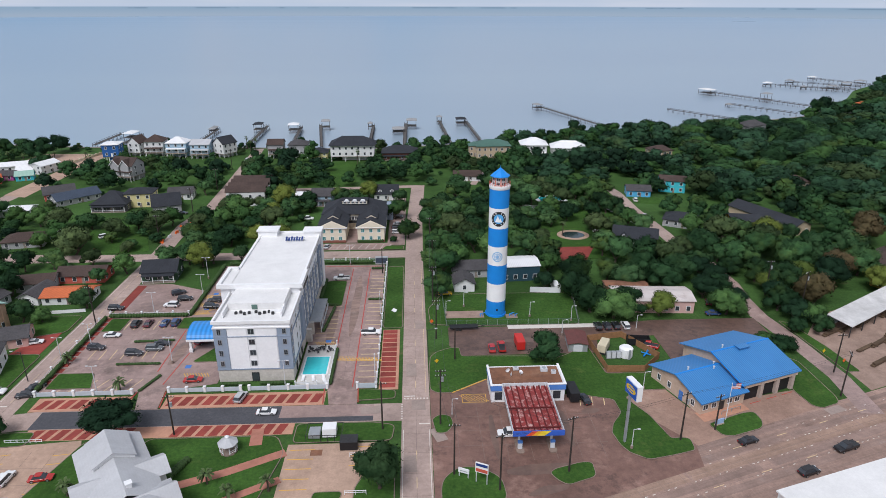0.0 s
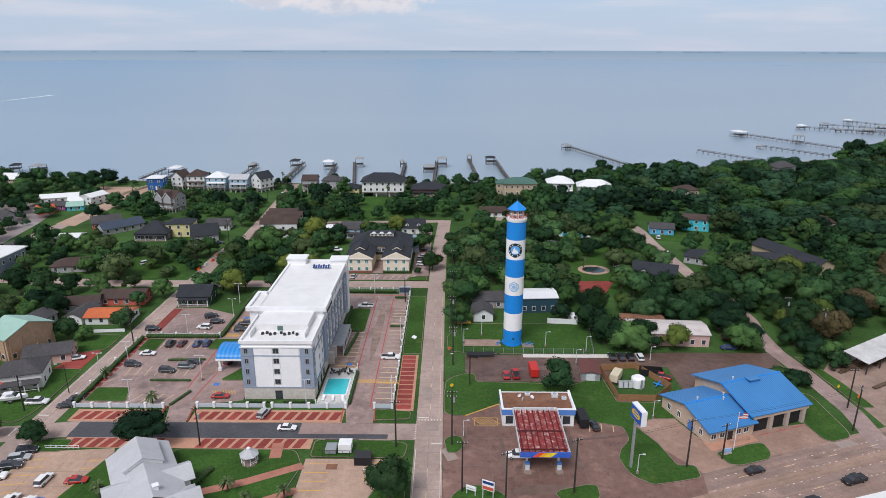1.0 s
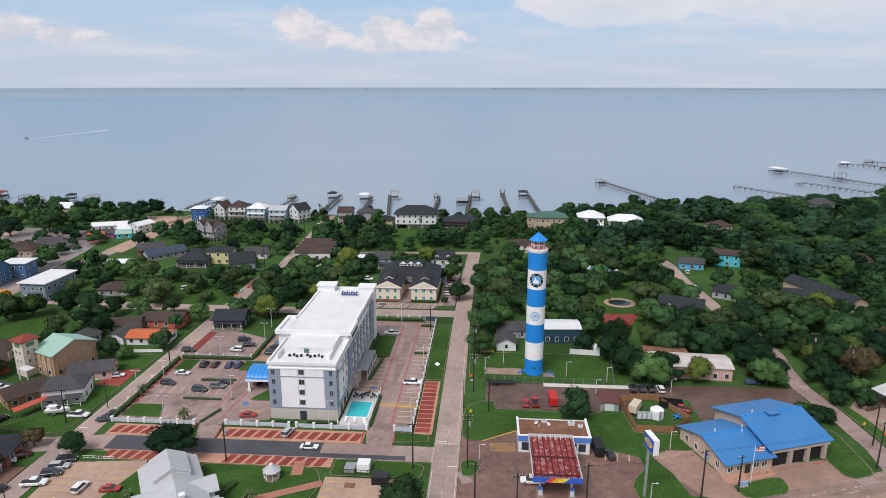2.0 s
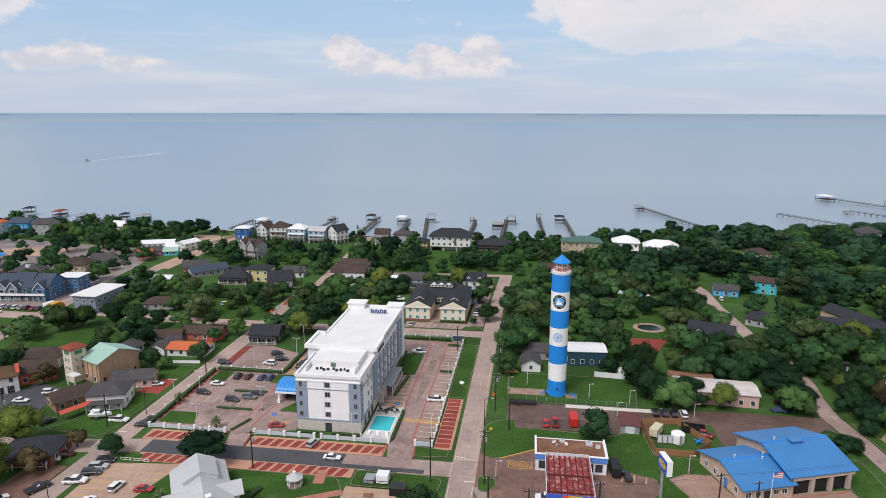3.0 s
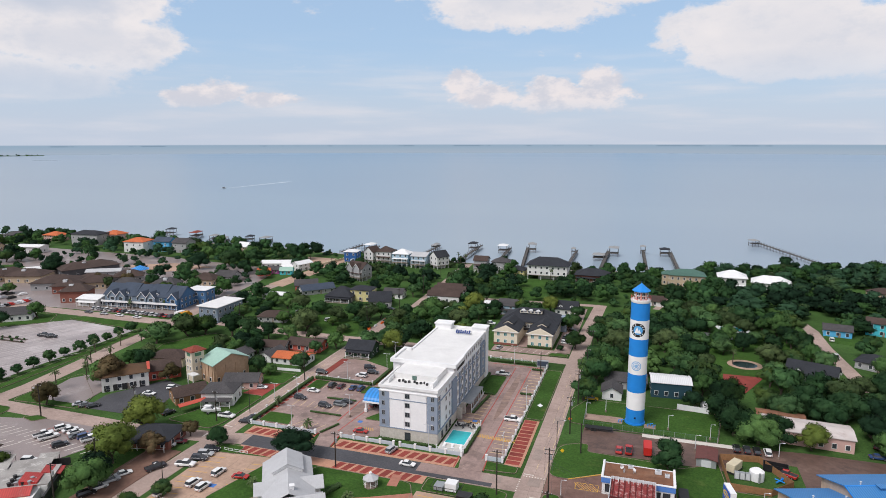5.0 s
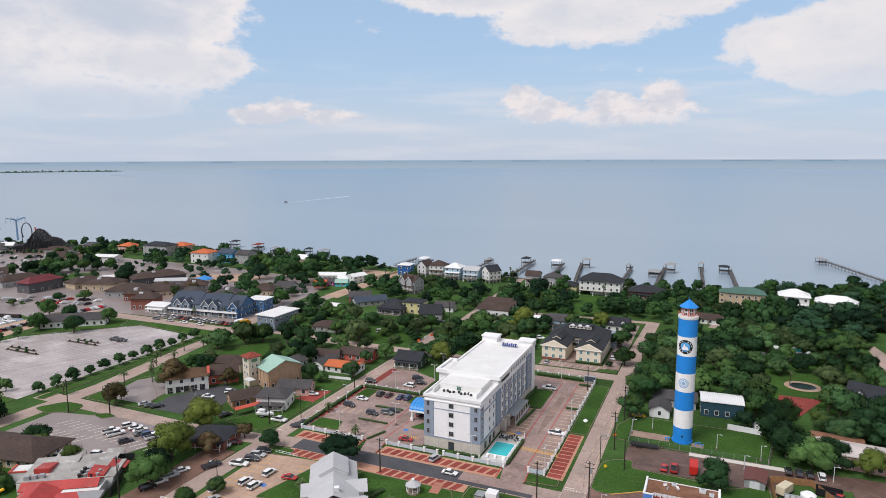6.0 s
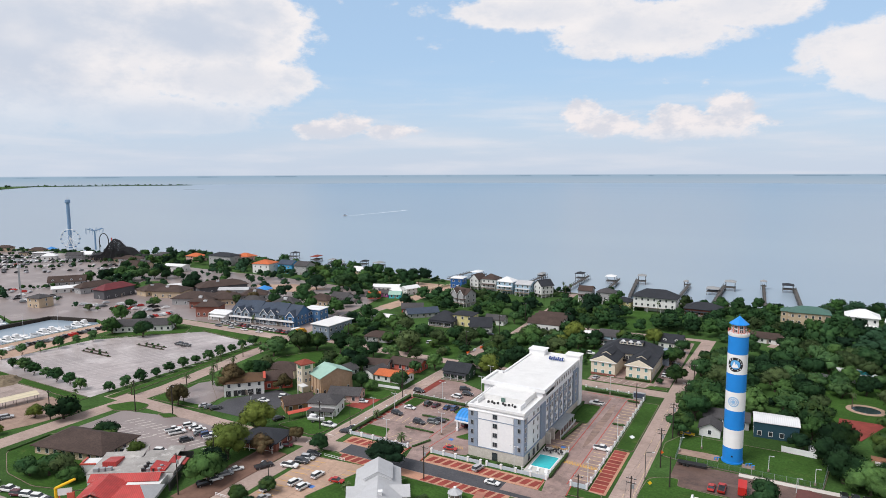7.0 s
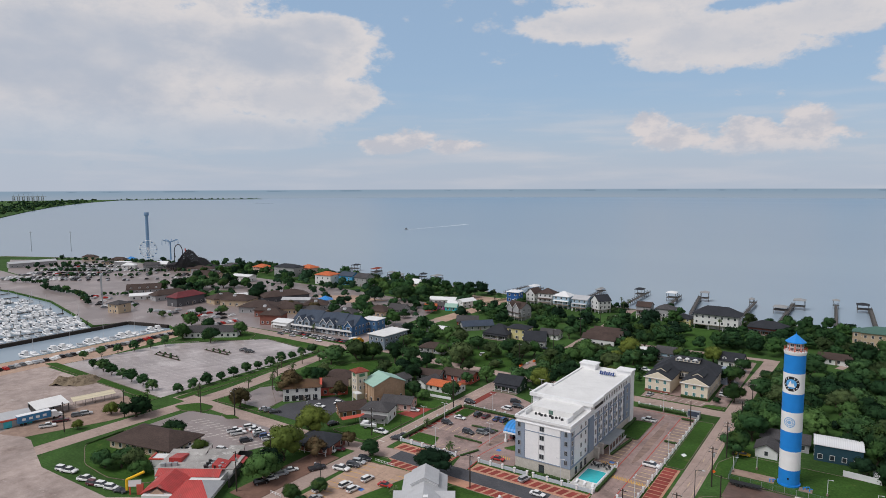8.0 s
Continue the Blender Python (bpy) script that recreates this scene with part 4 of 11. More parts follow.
slab("town_paving", rect(-226, -196, 380, 420), 0.05, LOTP, "sandy concrete lot near the shore", "paving")
slab("pavement", [(-196, 330), (-184, 326), (-184, 420), (-192, 424)], 0.06, LOTP, "sandy concrete lane to the shore", "paving")

# worn wheel tracks, the tan turning lane and mended patches of the highway and streets
TRACK = mat("tyre_worn_concrete", (0.285, 0.197, 0.164), (0.225, 0.154, 0.128), 0.5, 0.7, big=0.25, bigscale=0.12, stain=((0.33, 0.25, 0.22), 0.25, 0.55, 0.75), grit=0.20, streak=(18.3, 0.025, 0.55, 0.22))
TANLANE = mat("sandy_turning_lane", (0.345, 0.232, 0.178), (0.27, 0.18, 0.136), 0.5, 0.85, big=0.2, bigscale=0.1, stain=((0.22, 0.155, 0.125), 0.2, 0.56, 0.78), grit=0.20, streak=(18.3, 0.025, 0.55, 0.22))
PATCH = mat("new_pale_concrete", (0.36, 0.285, 0.25), (0.27, 0.21, 0.185), 0.8, 0.8, big=0.15, bigscale=0.2, grit=0.20)
OILY = mat("oil_darkened_concrete", (0.175, 0.112, 0.092), (0.135, 0.088, 0.072), 0.6, 0.5, big=0.3, bigscale=0.2, stain=((0.17, 0.12, 0.10), 0.3, 0.52, 0.75))


def along_road(parent, off, w, material, name, z, s0=-120.0, s1=420.0):
    """A strip that keeps its distance from the highway's middle, in uneven lengths."""
    rg, s, b = random.Random(int(off * 10)), s0, Build()
    while s < s1:
        L = rg.uniform(25, 60)
        o, ww = off + rg.uniform(-0.12, 0.12), w * rg.uniform(0.8, 1.15)
        P = [(58.9 + a * 0.9495 - c * 0.3139, 126.6 + a * 0.3139 + c * 0.9495) for a, c in ((s, o - ww / 2), (s + L, o - ww / 2), (s + L, o + ww / 2), (s, o + ww / 2))]
        b.prism(P, z - 0.03, z)
        s += L + rg.uniform(0, 3)
    part(name, b, material, parent)


for k in (-5.6, -2.6, 3.0, 6.2):
    along_road(hwy, k, 1.7, TRACK, "wheel_track", 0.062)
along_road(hwy, 0.2, 2.6, TANLANE, "turning_lane", 0.0615)
b = Build()
rg = random.Random(8)
for off in (-1.4, 1.7, -4.4, 4.9):
    for i in range(150):
        a = -40 + i * 1.6 + rg.uniform(-0.3, 0.3)
        if rg.random() < 0.55:
            b.cbox(58.9 + a * 0.9495 - off * 0.3139, 126.6 + a * 0.3139 + off * 0.9495, rg.uniform(0.3, 0.6), 0.16, 0.05, 0.069, 18.3)
part("lane_dots", b, WHITEP, hwy, "white raised lane dots")
b = Build()
rg = random.Random(18)
for i in range(70):
    a = -60 + i * 5.2
    for lo, hi in ((-8.2, -4.2), (-4.2, 0.2), (0.2, 4.4), (4.4, 8.2)):
        o = (lo + hi) / 2
        b.cbox(58.9 + a * 0.9495 - o * 0.3139, 126.6 + a * 0.3139 + o * 0.9495, 0.06, hi - lo, 0.05, 0.0665, 18.3 + rg.uniform(-0.8, 0.8))
for o in (-4.2, 0.1, 4.4, -8.0, 7.9):
    b.cbox(58.9 + 100 * 0.9495 - o * 0.3139, 126.6 + 100 * 0.3139 + o * 0.9495, 330, 0.05, 0.05, 0.066, 18.3)
part("joint_seal", b, mat("joint_tar", (0.17, 0.128, 0.112), (0.26, 0.195, 0.17), 0.5, 0.8), hwy, "dark sealed slab joints")
shoulder = [(58.9 + a * 0.9495 - c * 0.3139, 126.6 + a * 0.3139 + c * 0.9495) for a, c in ((-260, -40), (700, -40), (700, -8.2), (-260, -8.2))]
slab("pavement", shoulder, 0.05, HWY, "stained concrete frontage beyond the highway", "pavement")
for x, y, w, d, a in ((4.4, 140.0, 2.6, 4.6, 20), (-10.5, 149.5, 5.0, 3.0, 5), (0.2, 151.0, 3.2, 4.0, 0), (-1.4, 166.0, 2.6, 6.0, 0), (1.0, 190.0, 2.6, 5.0, 0), (-1.6, 131.0, 2.6, 5.0, 0), (95.0, 144.8, 5, 2.2, 18)):
    p = slab("concrete_patch", [(-w / 2, -d / 2), (w / 2, -d / 2), (w / 2 * 0.9, d / 2), (-w / 2, d / 2)], 0, PATCH, "paler mended patch in the paving", "paving")
    p.matrix_world = pose(x, y, 0.086, 0, 0, a)
for x, y, w, d, a in ((24.5, 128.2, 16, 3.2, 4), (25.0, 122.5, 9, 2.4, 14), (16.2, 140, 1.6, 16, 0), (32.4, 141, 1.6, 15, 0), (39, 147, 5, 2, 10), (30, 180, 14, 3, 2), (58, 184, 12, 3.4, 3), (-24, 190, 2.4, 30, 0), (-62.5, 176, 3, 12, -6), (-18.4, 205, 3.0, 40, 0)):
    n = 14
    rg = random.Random(int(x * 10))
    pts = [(w / 2 * math.cos(2 * math.pi * i / n) * rg.uniform(0.75, 1.1), d / 2 * math.sin(2 * math.pi * i / n) * rg.uniform(0.75, 1.1)) for i in range(n)]
    p = slab("oil_stain", rounded(pts, 0.8, 3), 0, OILY if x > -10 else TRACK, "dark oily stain soaked into concrete", "stain")
    p.matrix_world = pose(x, y, 0.0925, 0, 0, a)
b = Build()
for i in range(8):
    b.cbox(-3.0 + i * 0.75, 153.6, 0.3, 0.5, 0.02, 0.040)
for i in range(7):
    b.cbox(-3.6, 146.0 + i * 0.9, 0.35, 0.3, 0.02, 0.044)
b.cbox(-1.9, 154.6, 2.6, 0.3, 0.02, 0.040)
b.cbox(1.4, 144.0, 2.4, 0.3, 0.02, 0.040)
part("stop_line", b, WHITEP, street, "worn white stop lines and crossing marks")
b = Build()
for (x0, y0), (x1, y1) in zip([(8.2, 155.4), (11.2, 157.2), (14.2, 159.1)], [(11.2, 157.2), (14.2, 159.1), (16.9, 160.8)]):
    b.cbox((x0 + x1) / 2, (y0 + y1) / 2, math.hypot(x1 - x0, y1 - y0) + 0.05, 0.24, 0.05, 0.2, math.degrees(math.atan2(y1 - y0, x1 - x0)))
tagged(part("painted_kerb", b, YELLOW), "yellow painted kerb beside the forecourt", "kerb", kind="structure")


def joints(parent, x0, x1, y0, y1, sx, sy, z):
    """Dark sealed joints between concrete slabs, a little uneven."""
    rg, b = random.Random(int(x0 * 7 + y0)), Build()
    x = x0 + sx
    while x < x1 - 0.5:
        b.cbox(x, (y0 + y1) / 2, 0.07, y1 - y0, z - 0.02, z, rg.uniform(-0.15, 0.15))
        x += sx
    y = y0 + sy
    while y < y1 - 0.5:
        b.cbox((x0 + x1) / 2, y, x1 - x0, 0.07, z - 0.02, z, rg.uniform(-0.15, 0.15))
        y += sy
    part("joint_seal", b, mat("joint_tar", (0.17, 0.128, 0.112), (0.26, 0.195, 0.17), 0.5, 0.8), parent, "dark sealed slab joints")


joints(street, -3.5, 2.7, 60, 234, 3.1, 6.2, 0.034)
joints(lot_w, -89.4, -66.6, 159.4, 198, 5.6, 5.6, 0.086)
joints(lot_e, -21.5, -14.8, 160, 234, 3.4, 6.0, 0.092)
joints(st_lot, 3.4, 40, 131, 154, 5.0, 5.0, 0.0805)
joints(pk, -89, -71, 109, 138, 4.8, 4.8, 0.082)
for x0, y0, x1, y1 in ((-67.4, 152.4, -66.4, 158.8), (-58.9, 152.4, -59.6, 158.8), (-21.9, 152.4, -22.2, 158.4), (-13.8, 152.6, -14.2, 158.2)):
    L = math.hypot(x1 - x0, y1 - y0)
    tagged(part("painted_kerb", Build().cbox((x0 + x1) / 2, (y0 + y1) / 2, L, 0.22, 0.05, 0.24, math.degrees(math.atan2(y1 - y0, x1 - x0))), REDLINE), "red painted kerb beside the driveway", "kerb", kind="structure")

dashes(west_street, (-93.9, 156), (-93.6, 240), 0.12, 3, 6, FADED, 0.060)
dashes(west_street, (-96.4, 156), (-96.1, 240), 0.12, 100, 1, WHITEP, 0.060)
b = Build()
b.cbox(-95.2, 154.6, 2.6, 0.35, 0.04, 0.062).cbox(-92.2, 142.6, 2.6, 0.35, 0.04, 0.062).cbox(-98.2, 147.5, 0.35, 3.0, 0.04, 0.062)
part("stop_line", b, WHITEP, west_street, "worn white stop lines")
joints(west_street, -96.5, -90.8, 152, 240, 2.9, 7.0, 0.0565)

# ---------------- windows shared by all buildings ----------------
WIN = {}


def window(parent, w, h, m, frame_mat=None, pane_mat=None):
    """A framed window standing proud of its wall; local x along the wall, y outward negative, at pose m in the parent."""
    frame_mat, pane_mat = frame_mat or TRIM, pane_mat or GLASS
    key = (w, h, frame_mat.name, pane_mat.name)
    if key not in WIN:
        t = 0.10
        f = Build().box(-w / 2 - t, w / 2 + t, -0.09, 0.02, -t, 0).box(-w / 2 - t, w / 2 + t, -0.09, 0.02, h, h + t).box(-w / 2 - t, -w / 2, -0.08, 0.02, 0, h).box(w / 2, w / 2 + t, -0.08, 0.02, 0, h)
        f.box(-0.03, 0.03, -0.07, 0.0, 0, h)
        WIN[key] = (f.mesh("window", frame_mat), Build().box(-w / 2, w / 2, -0.04, 0.0, 0, h).mesh("pane", pane_mat))
    f, g = WIN[key]
    ob = part("window", f, None, parent)
    ob.matrix_local = m
    part("pane", g, None, ob)
    return ob


def plain_window(parent, w, h, m, frame_mat, pane_mat=None):
    """A small framed window in one piece, for houses farther off."""
    key = ("plain", w, h, frame_mat.name)
    if key not in WIN:
        t = 0.12
        f = Build().box(-w / 2 - t, w / 2 + t, -0.07, 0.02, -t, h + t).box(-w / 2, w / 2, -0.09, 0.0, 0, h)
        me = f.mesh("window", frame_mat)
        me.materials.append(pane_mat or GLASS)
        for q in list(me.polygons)[6:]:
            q.material_index = 1
        WIN[key] = me
    ob = part("window", WIN[key], None, parent)
    ob.matrix_local = m
    return ob


def wall_windows(parent, x0, y0, x1, y1, zs, n, w, h, frame_mat=None, pane_mat=None, skip=()):
    """n windows a row along a wall from (x0, y0) to (x1, y1), whose outside is to the right of that way."""
    dx, dy = x1 - x0, y1 - y0
    deg = math.degrees(math.atan2(dy, dx))
    for z in zs:
        for i in range(n):
            if i in skip:
                continue
            t = (i + 0.5) / n
            plain_window(parent, w, h, pose(x0 + dx * t, y0 + dy * t, z, 0, 0, deg), frame_mat or TRIM, pane_mat)


# ---------------- striped lighthouse tower ----------------
tower = thing("lighthouse_tower", pose(23.6, 196.2, 0.15), "tall blue and white striped lighthouse tower with a blue cone roof", "lighthouse")
edges = [0, 4.9, 10.5, 16.3, 22.0, 27.4, 33.3, 38.6]
for i in range(7):
    part("blue_band" if i % 2 == 0 else "white_band", Build().cyl(0, 0, edges[i], edges[i + 1], 2.78, n=48), TBLUE if i % 2 == 0 else TWHITE, tower, "blue painted band" if i % 2 == 0 else "white painted band", smooth=False)
part("base_ring", Build().cyl(0, 0, 0, 0.5, 3.05, 3.05, 32), TBLUE, tower)
part("gallery", Build().cyl(0, 0, 38.6, 39.1, 2.85, 2.97, 40).cyl(0, 0, 39.1, 39.5, 2.97, 2.97, 40), TWHITE, tower, "white gallery deck")
b = Build()
for i in range(20):
    a = 2 * math.pi * i / 20
    b.cyl(2.88 * math.cos(a), 2.88 * math.sin(a), 39.5, 40.5, 0.04, n=6)
    a2 = 2 * math.pi * (i + 1) / 20
    for z in (40.0, 40.5):
        b.rod((2.88 * math.cos(a), 2.88 * math.sin(a), z), (2.88 * math.cos(a2), 2.88 * math.sin(a2), z), 0.035)
part("gallery_rail", b, REDP, tower, "thin red railing")
part("lantern_room", Build().cyl(0, 0, 39.5, 42.0, 2.05, 2.05, 8), mat("salmon_paint", (0.62, 0.22, 0.16), (0.55, 0.20, 0.15), 1.0), tower, "salmon red octagonal lantern room")
for i in range(8):
    a = 2 * math.pi * (i + 0.5) / 8
    r = 2.05 * math.cos(math.pi / 8) + 0.01
    for z in (39.75, 40.9):
        window(tower, 0.95, 0.85, Matrix.Translation((r * math.cos(a), r * math.sin(a), z)) @ pose(0, 0, 0, 0, 0, math.degrees(a) + 90), WHITE)
part("roof", Build().cyl(0, 0, 42.0, 42.15, 2.75, 2.75, 8).cyl(0, 0, 42.15, 44.3, 2.75, 0.12, 8), TBLUE, tower, "blue octagonal cone roof")
part("finial", Build().cyl(0, 0, 44.3, 45.0, 0.07, 0.03, 8), TBLUE, tower)


def disc_on_tower(z, r0, r1, material, off, name, n=40, a0=-98.0):
    """A ring bent round the tower's wall."""
    b = Build()
    vs, fs = [], []
    R = 2.78 + off
    q = 6
    for k in range(q + 1):
        r = max(0.02, r0 + (r1 - r0) * k / q)
        for i in range(n):
            t = 2 * math.pi * i / n
            a = radians(a0) + r * math.cos(t) / 2.78
            vs.append((R * math.cos(a), R * math.sin(a), z + r * math.sin(t)))
    for k in range(q):
        fs += [(k * n + i, k * n + (i + 1) % n, (k + 1) * n + (i + 1) % n, (k + 1) * n + i) for i in range(n)]
    b.add(vs, fs)
    part(name, b, material, tower)


disc_on_tower(30.35, 0.0, 2.15, BLACK, 0.02, "emblem_disc")
disc_on_tower(30.35, 0.0, 1.38, mat("emblem_blue", (0.12, 0.42, 0.80), None, 1.0), 0.035, "emblem_field")
b = Build()
for s, h, wd in ((-0.25, 1.9, 0.75), (0.42, 1.3, 0.55)):
    a0 = radians(-98)
    for k in range(8):
        f0, f1 = k / 8, (k + 1) / 8
        for g0 in (-1, -0.5, 0, 0.5):
            q4 = [(s + wd * (1 - f) * g, -0.9 + h * f) for f, g in ((f0, g0), (f0, g0 + 0.5), (f1, g0 + 0.5), (f1, g0))]
            b.add([(2.86 * math.cos(a0 + x / 2.78), 2.86 * math.sin(a0 + x / 2.78), 30.35 + z) for x, z in q4], [(0, 1, 2, 3)])
part("emblem_sail", b, TWHITE, tower, "white sail shapes")
b = Build()
for i in range(14):
    t = 2 * math.pi * (i + 0.5) / 14
    if i in (3, 10, 6, 13):
        continue
    a = radians(-98) + 1.75 * math.cos(t) / 2.78
    p = Vector((2.86 * math.cos(a), 2.86 * math.sin(a), 30.35 + 1.75 * math.sin(t)))
    u = Vector((-math.sin(a), math.cos(a), 0))
    w = Vector((0, 0, 1))
    du, dw = u * math.cos(t) + w * math.sin(t), -u * math.sin(t) + w * math.cos(t)
    part("emblem_mark", Build().add([p - du * 0.19 - dw * 0.13, p + du * 0.19 - dw * 0.13, p + du * 0.19 + dw * 0.13, p - du * 0.19 + dw * 0.13], [(0, 1, 2, 3)]), TWHITE, tower)
EMB2 = mat("emblem_pale_blue", (0.22, 0.42, 0.68), (0.3, 0.48, 0.7), 1.5)
for r0, r1 in ((1.25, 1.5), (0.75, 0.95)):
    disc_on_tower(19.1, r0, r1, EMB2, 0.02, "seal_ring")
disc_on_tower(19.1, 0.0, 0.55, EMB2, 0.02, "seal_field")
b = Build()
for i in range(16):
    t = 2 * math.pi * i / 16
    a = radians(-98) + 1.1 * math.cos(t) / 2.78
    p = Vector((2.81 * math.cos(a), 2.81 * math.sin(a), 19.1 + 1.1 * math.sin(t)))
    u, w = Vector((-math.sin(a), math.cos(a), 0)), Vector((0, 0, 1))
    part("seal_mark", Build().add([p - u * 0.09 - w * 0.09, p + u * 0.09 - w * 0.09, p + u * 0.09 + w * 0.09, p - u * 0.09 + w * 0.09], [(0, 1, 2, 3)]), EMB2, tower)
part("hatch", Build().cbox(0, -2.80, 0.5, 0.1, 2.2, 2.7), BLACK, tower)
# pipework at the tower's foot
pw = thing("pump_pipework", pose(27.5, 194.0, 0.15), "blue valves and pipes on a pad beside the tower", "pipework")
b = Build()
for x, y in ((0, 0), (0.8, 0.6), (1.6, -0.3), (-7.8, 0.8), (-8.6, 0.4)):
    part("pipe", Build().cyl(x, y, 0, 0.9, 0.14, n=8).rod((x, y, 0.8), (x + 0.7, y + 0.3, 0.8), 0.12), TBLUE, pw)
part("pad", Build().cbox(0.6, 0, 3.4, 2.6, -0.05, 0.08), KERB, pw)

# ---------------- hotel ----------------
hotel = thing("hotel", pose(0, 0, 0.1), "five-storey white and blue-grey hotel with flat white roofs", "hotel")
X0, X1, Y0, YM, Y1 = -48.0, -30.0, 162.6, 179.0, 219.6
part("base_course", Build().box(X0, X1, Y0, Y1, 0, 3.4).box(-50.4, X0 - 0.01, YM, 190, 0, 3.4), STONE, hotel, "pale stone ground-floor facing")
part("wall", Build().box(X0 + 0.12, X1 - 0.12, Y0 + 0.12, YM + 0.5, 3.4, 15.8).box(X0 + 0.12, X1 - 0.12, YM, Y1 - 0.12, 3.4, 17.9).box(-50.3, X0 + 0.2, YM, 189.9, 3.4, 17.9), STUCCO, hotel, "white stucco wall")
# blue-grey panels proud of the wall
for x0, x1 in ((-44.7, -40.2), (-38.2, -33.3)):
    part("facade_panel", Build().box(x0, x1, Y0 - 0.04, Y0 + 0.3, 3.6, 14.5), STUCCO, hotel, "white stucco panel")
for x0, x1 in ((X0 - 0.05, -44.9), (-33.1, X1 + 0.05)):
    part("facade_panel", Build().box(x0, x1, Y0 - 0.06, Y0 + 0.3, 3.6, 14.5), GREYBLUE, hotel, "blue-grey stucco panel")
part("facade_panel", Build().box(X1 - 0.3, X1 + 0.06, Y0 - 0.05, 165.4, 3.6, 14.5), GREYBLUE, hotel, "blue-grey stucco panel")
part("facade_panel", Build().box(X0 - 0.06, X0 + 0.3, Y0 - 0.05, 166, 3.6, 14.5), GREYBLUE, hotel, "blue-grey stucco panel")
for y0, y1, x in ((176.5, 180.5, 0.45), (184.5, 186.5, 0.2), (189.5, 191.5, 0.2), (194.5, 196.5, 0.2), (199.5, 201.5, 0.2), (204.5, 206.5, 0.2), (210.2, 215.8, 0.4)):
    part("facade_panel", Build().box(X1 - 0.3, X1 + x, y0, y1, 3.4, 14.5 if y1 < 215 else 15.5), GREYBLUE, hotel, "blue-grey stucco pilaster")
    if y0 > 181:
        part("facade_panel", Build().box(X0 - x, X0 + 0.3, y0 + 3.6, y1 + 3.6, 3.4, 14.5), GREYBLUE, hotel, "blue-grey stucco pilaster")
part("corner_bay", Build().box(X1 - 0.2, X1 + 0.6, 215.9, Y1 + 0.1, 0, 18.2), STUCCO, hotel, "white corner bay")
for z0, z1, o in ((3.3, 3.6, 0.14), (12.2, 12.45, 0.12), (14.5, 14.8, 0.16)):
    part("string_course", Build().box(X0 - o, X1 + o, Y0 - o, Y0 + 0.2, z0, z1).box(X1 - 0.2, X1 + o, Y0, YM, z0, z1).box(X0 - o, X0 + 0.2, Y0, YM, z0, z1).box(X1 - 0.2, X1 + 0.1, YM, 215.8, z0, z1), GREYBLUE if z0 < 13 else STUCCO, hotel)
# front block: parapet, recessed deck, white penthouse
part("parapet", Build().box(X0 - 0.25, X1 + 0.25, Y0 - 0.25, Y0 + 0.2, 15.7, 16.5).box(X0 - 0.25, X0 + 0.2, Y0 + 0.2, YM - 0.2, 15.7, 16.5).box(X1 - 0.2, X1 + 0.25, Y0 + 0.2, YM - 0.2, 15.7, 16.5), WHITE, hotel, "white parapet cornice")
part("roof_deck", Build().box(X0 + 0.3, X1 - 0.3, Y0 + 0.3, YM, 15.6, 15.85), WROOF, hotel, "white roof deck")
part("penthouse", Build().box(-46.2, -32.4, 169.8, YM + 0.1, 15.8, 17.6), WROOF, hotel, "white roof plant enclosure")
for w4 in ((-46.4, -46.1, 165.4, 169.8, 15.8, 17.2), (-32.5, -32.2, 165.4, 169.8, 15.8, 17.2), (-35.4, -32.6, 167.5, 168.1, 15.8, 16.6)):
    part("screen_wall", Build().box(*w4), WHITE, hotel)
for i in range(9):
    x = -43.6 + i * 1.05 + (0.5 if i > 3 else 0)
    y = 167.6 + 0.5 * math.sin(i * 2.1)
    part("condenser", Build().cbox(x, y, 0.6, 0.6, 15.85, 16.4).cyl(x, y, 16.4, 16.48, 0.25, n=10), DARKM, hotel, "dark air conditioning unit")
part("vent_grille", Build().box(-40.3, -38.9, 169.68, 169.85, 16.0, 17.2), mat("green_grille", (0.12, 0.2, 0.17), None, 2.0), hotel)
# main block: higher roof with parapet
part("roof", Build().box(X0 + 0.2, X1 - 0.2, YM, Y1 - 0.2, 17.9, 18.15).box(-50.2, X0 + 0.3, YM, 189.8, 17.9, 18.15), WROOF, hotel, "white membrane roof")
part("parapet", Build().box(-51.1, X1 + 0.8, YM - 0.7, YM + 0.2, 17.6, 18.75).box(X1 - 0.2, X1 + 0.8, YM + 0.2, 188, 17.6, 18.75).box(X1 - 0.2, X1 + 0.35, 188, Y1, 17.6, 18.6)
     .box(-51.1, -50.2, YM + 0.2, 190.6, 17.6, 18.75).box(-50.2, X0 - 0.3, 189.8, 190.6, 17.6, 18.75).box(X0 - 0.4, X0 + 0.2, 190.6, Y1, 17.6, 18.6).box(X0 - 0.4, X1 + 0.35, Y1 - 0.3, Y1 + 0.3, 17.6, 18.6), WHITE, hotel, "white parapet cornice")
part("corner_tower", Build().box(X0 - 0.7, -42.8, 215.8, Y1 + 0.4, 17.6, 19.9).box(X0 - 1.0, -42.4, 215.5, Y1 + 0.6, 19.9, 20.3), WHITE, hotel, "white corner tower with cornice")
part("corner_tower", Build().box(-34.6, X1 + 0.7, 215.8, Y1 + 0.4, 17.6, 19.5).box(-34.9, X1 + 1.0, 215.5, Y1 + 0.6, 19.5, 19.9), WHITE, hotel, "white corner tower with cornice")
b = Build()
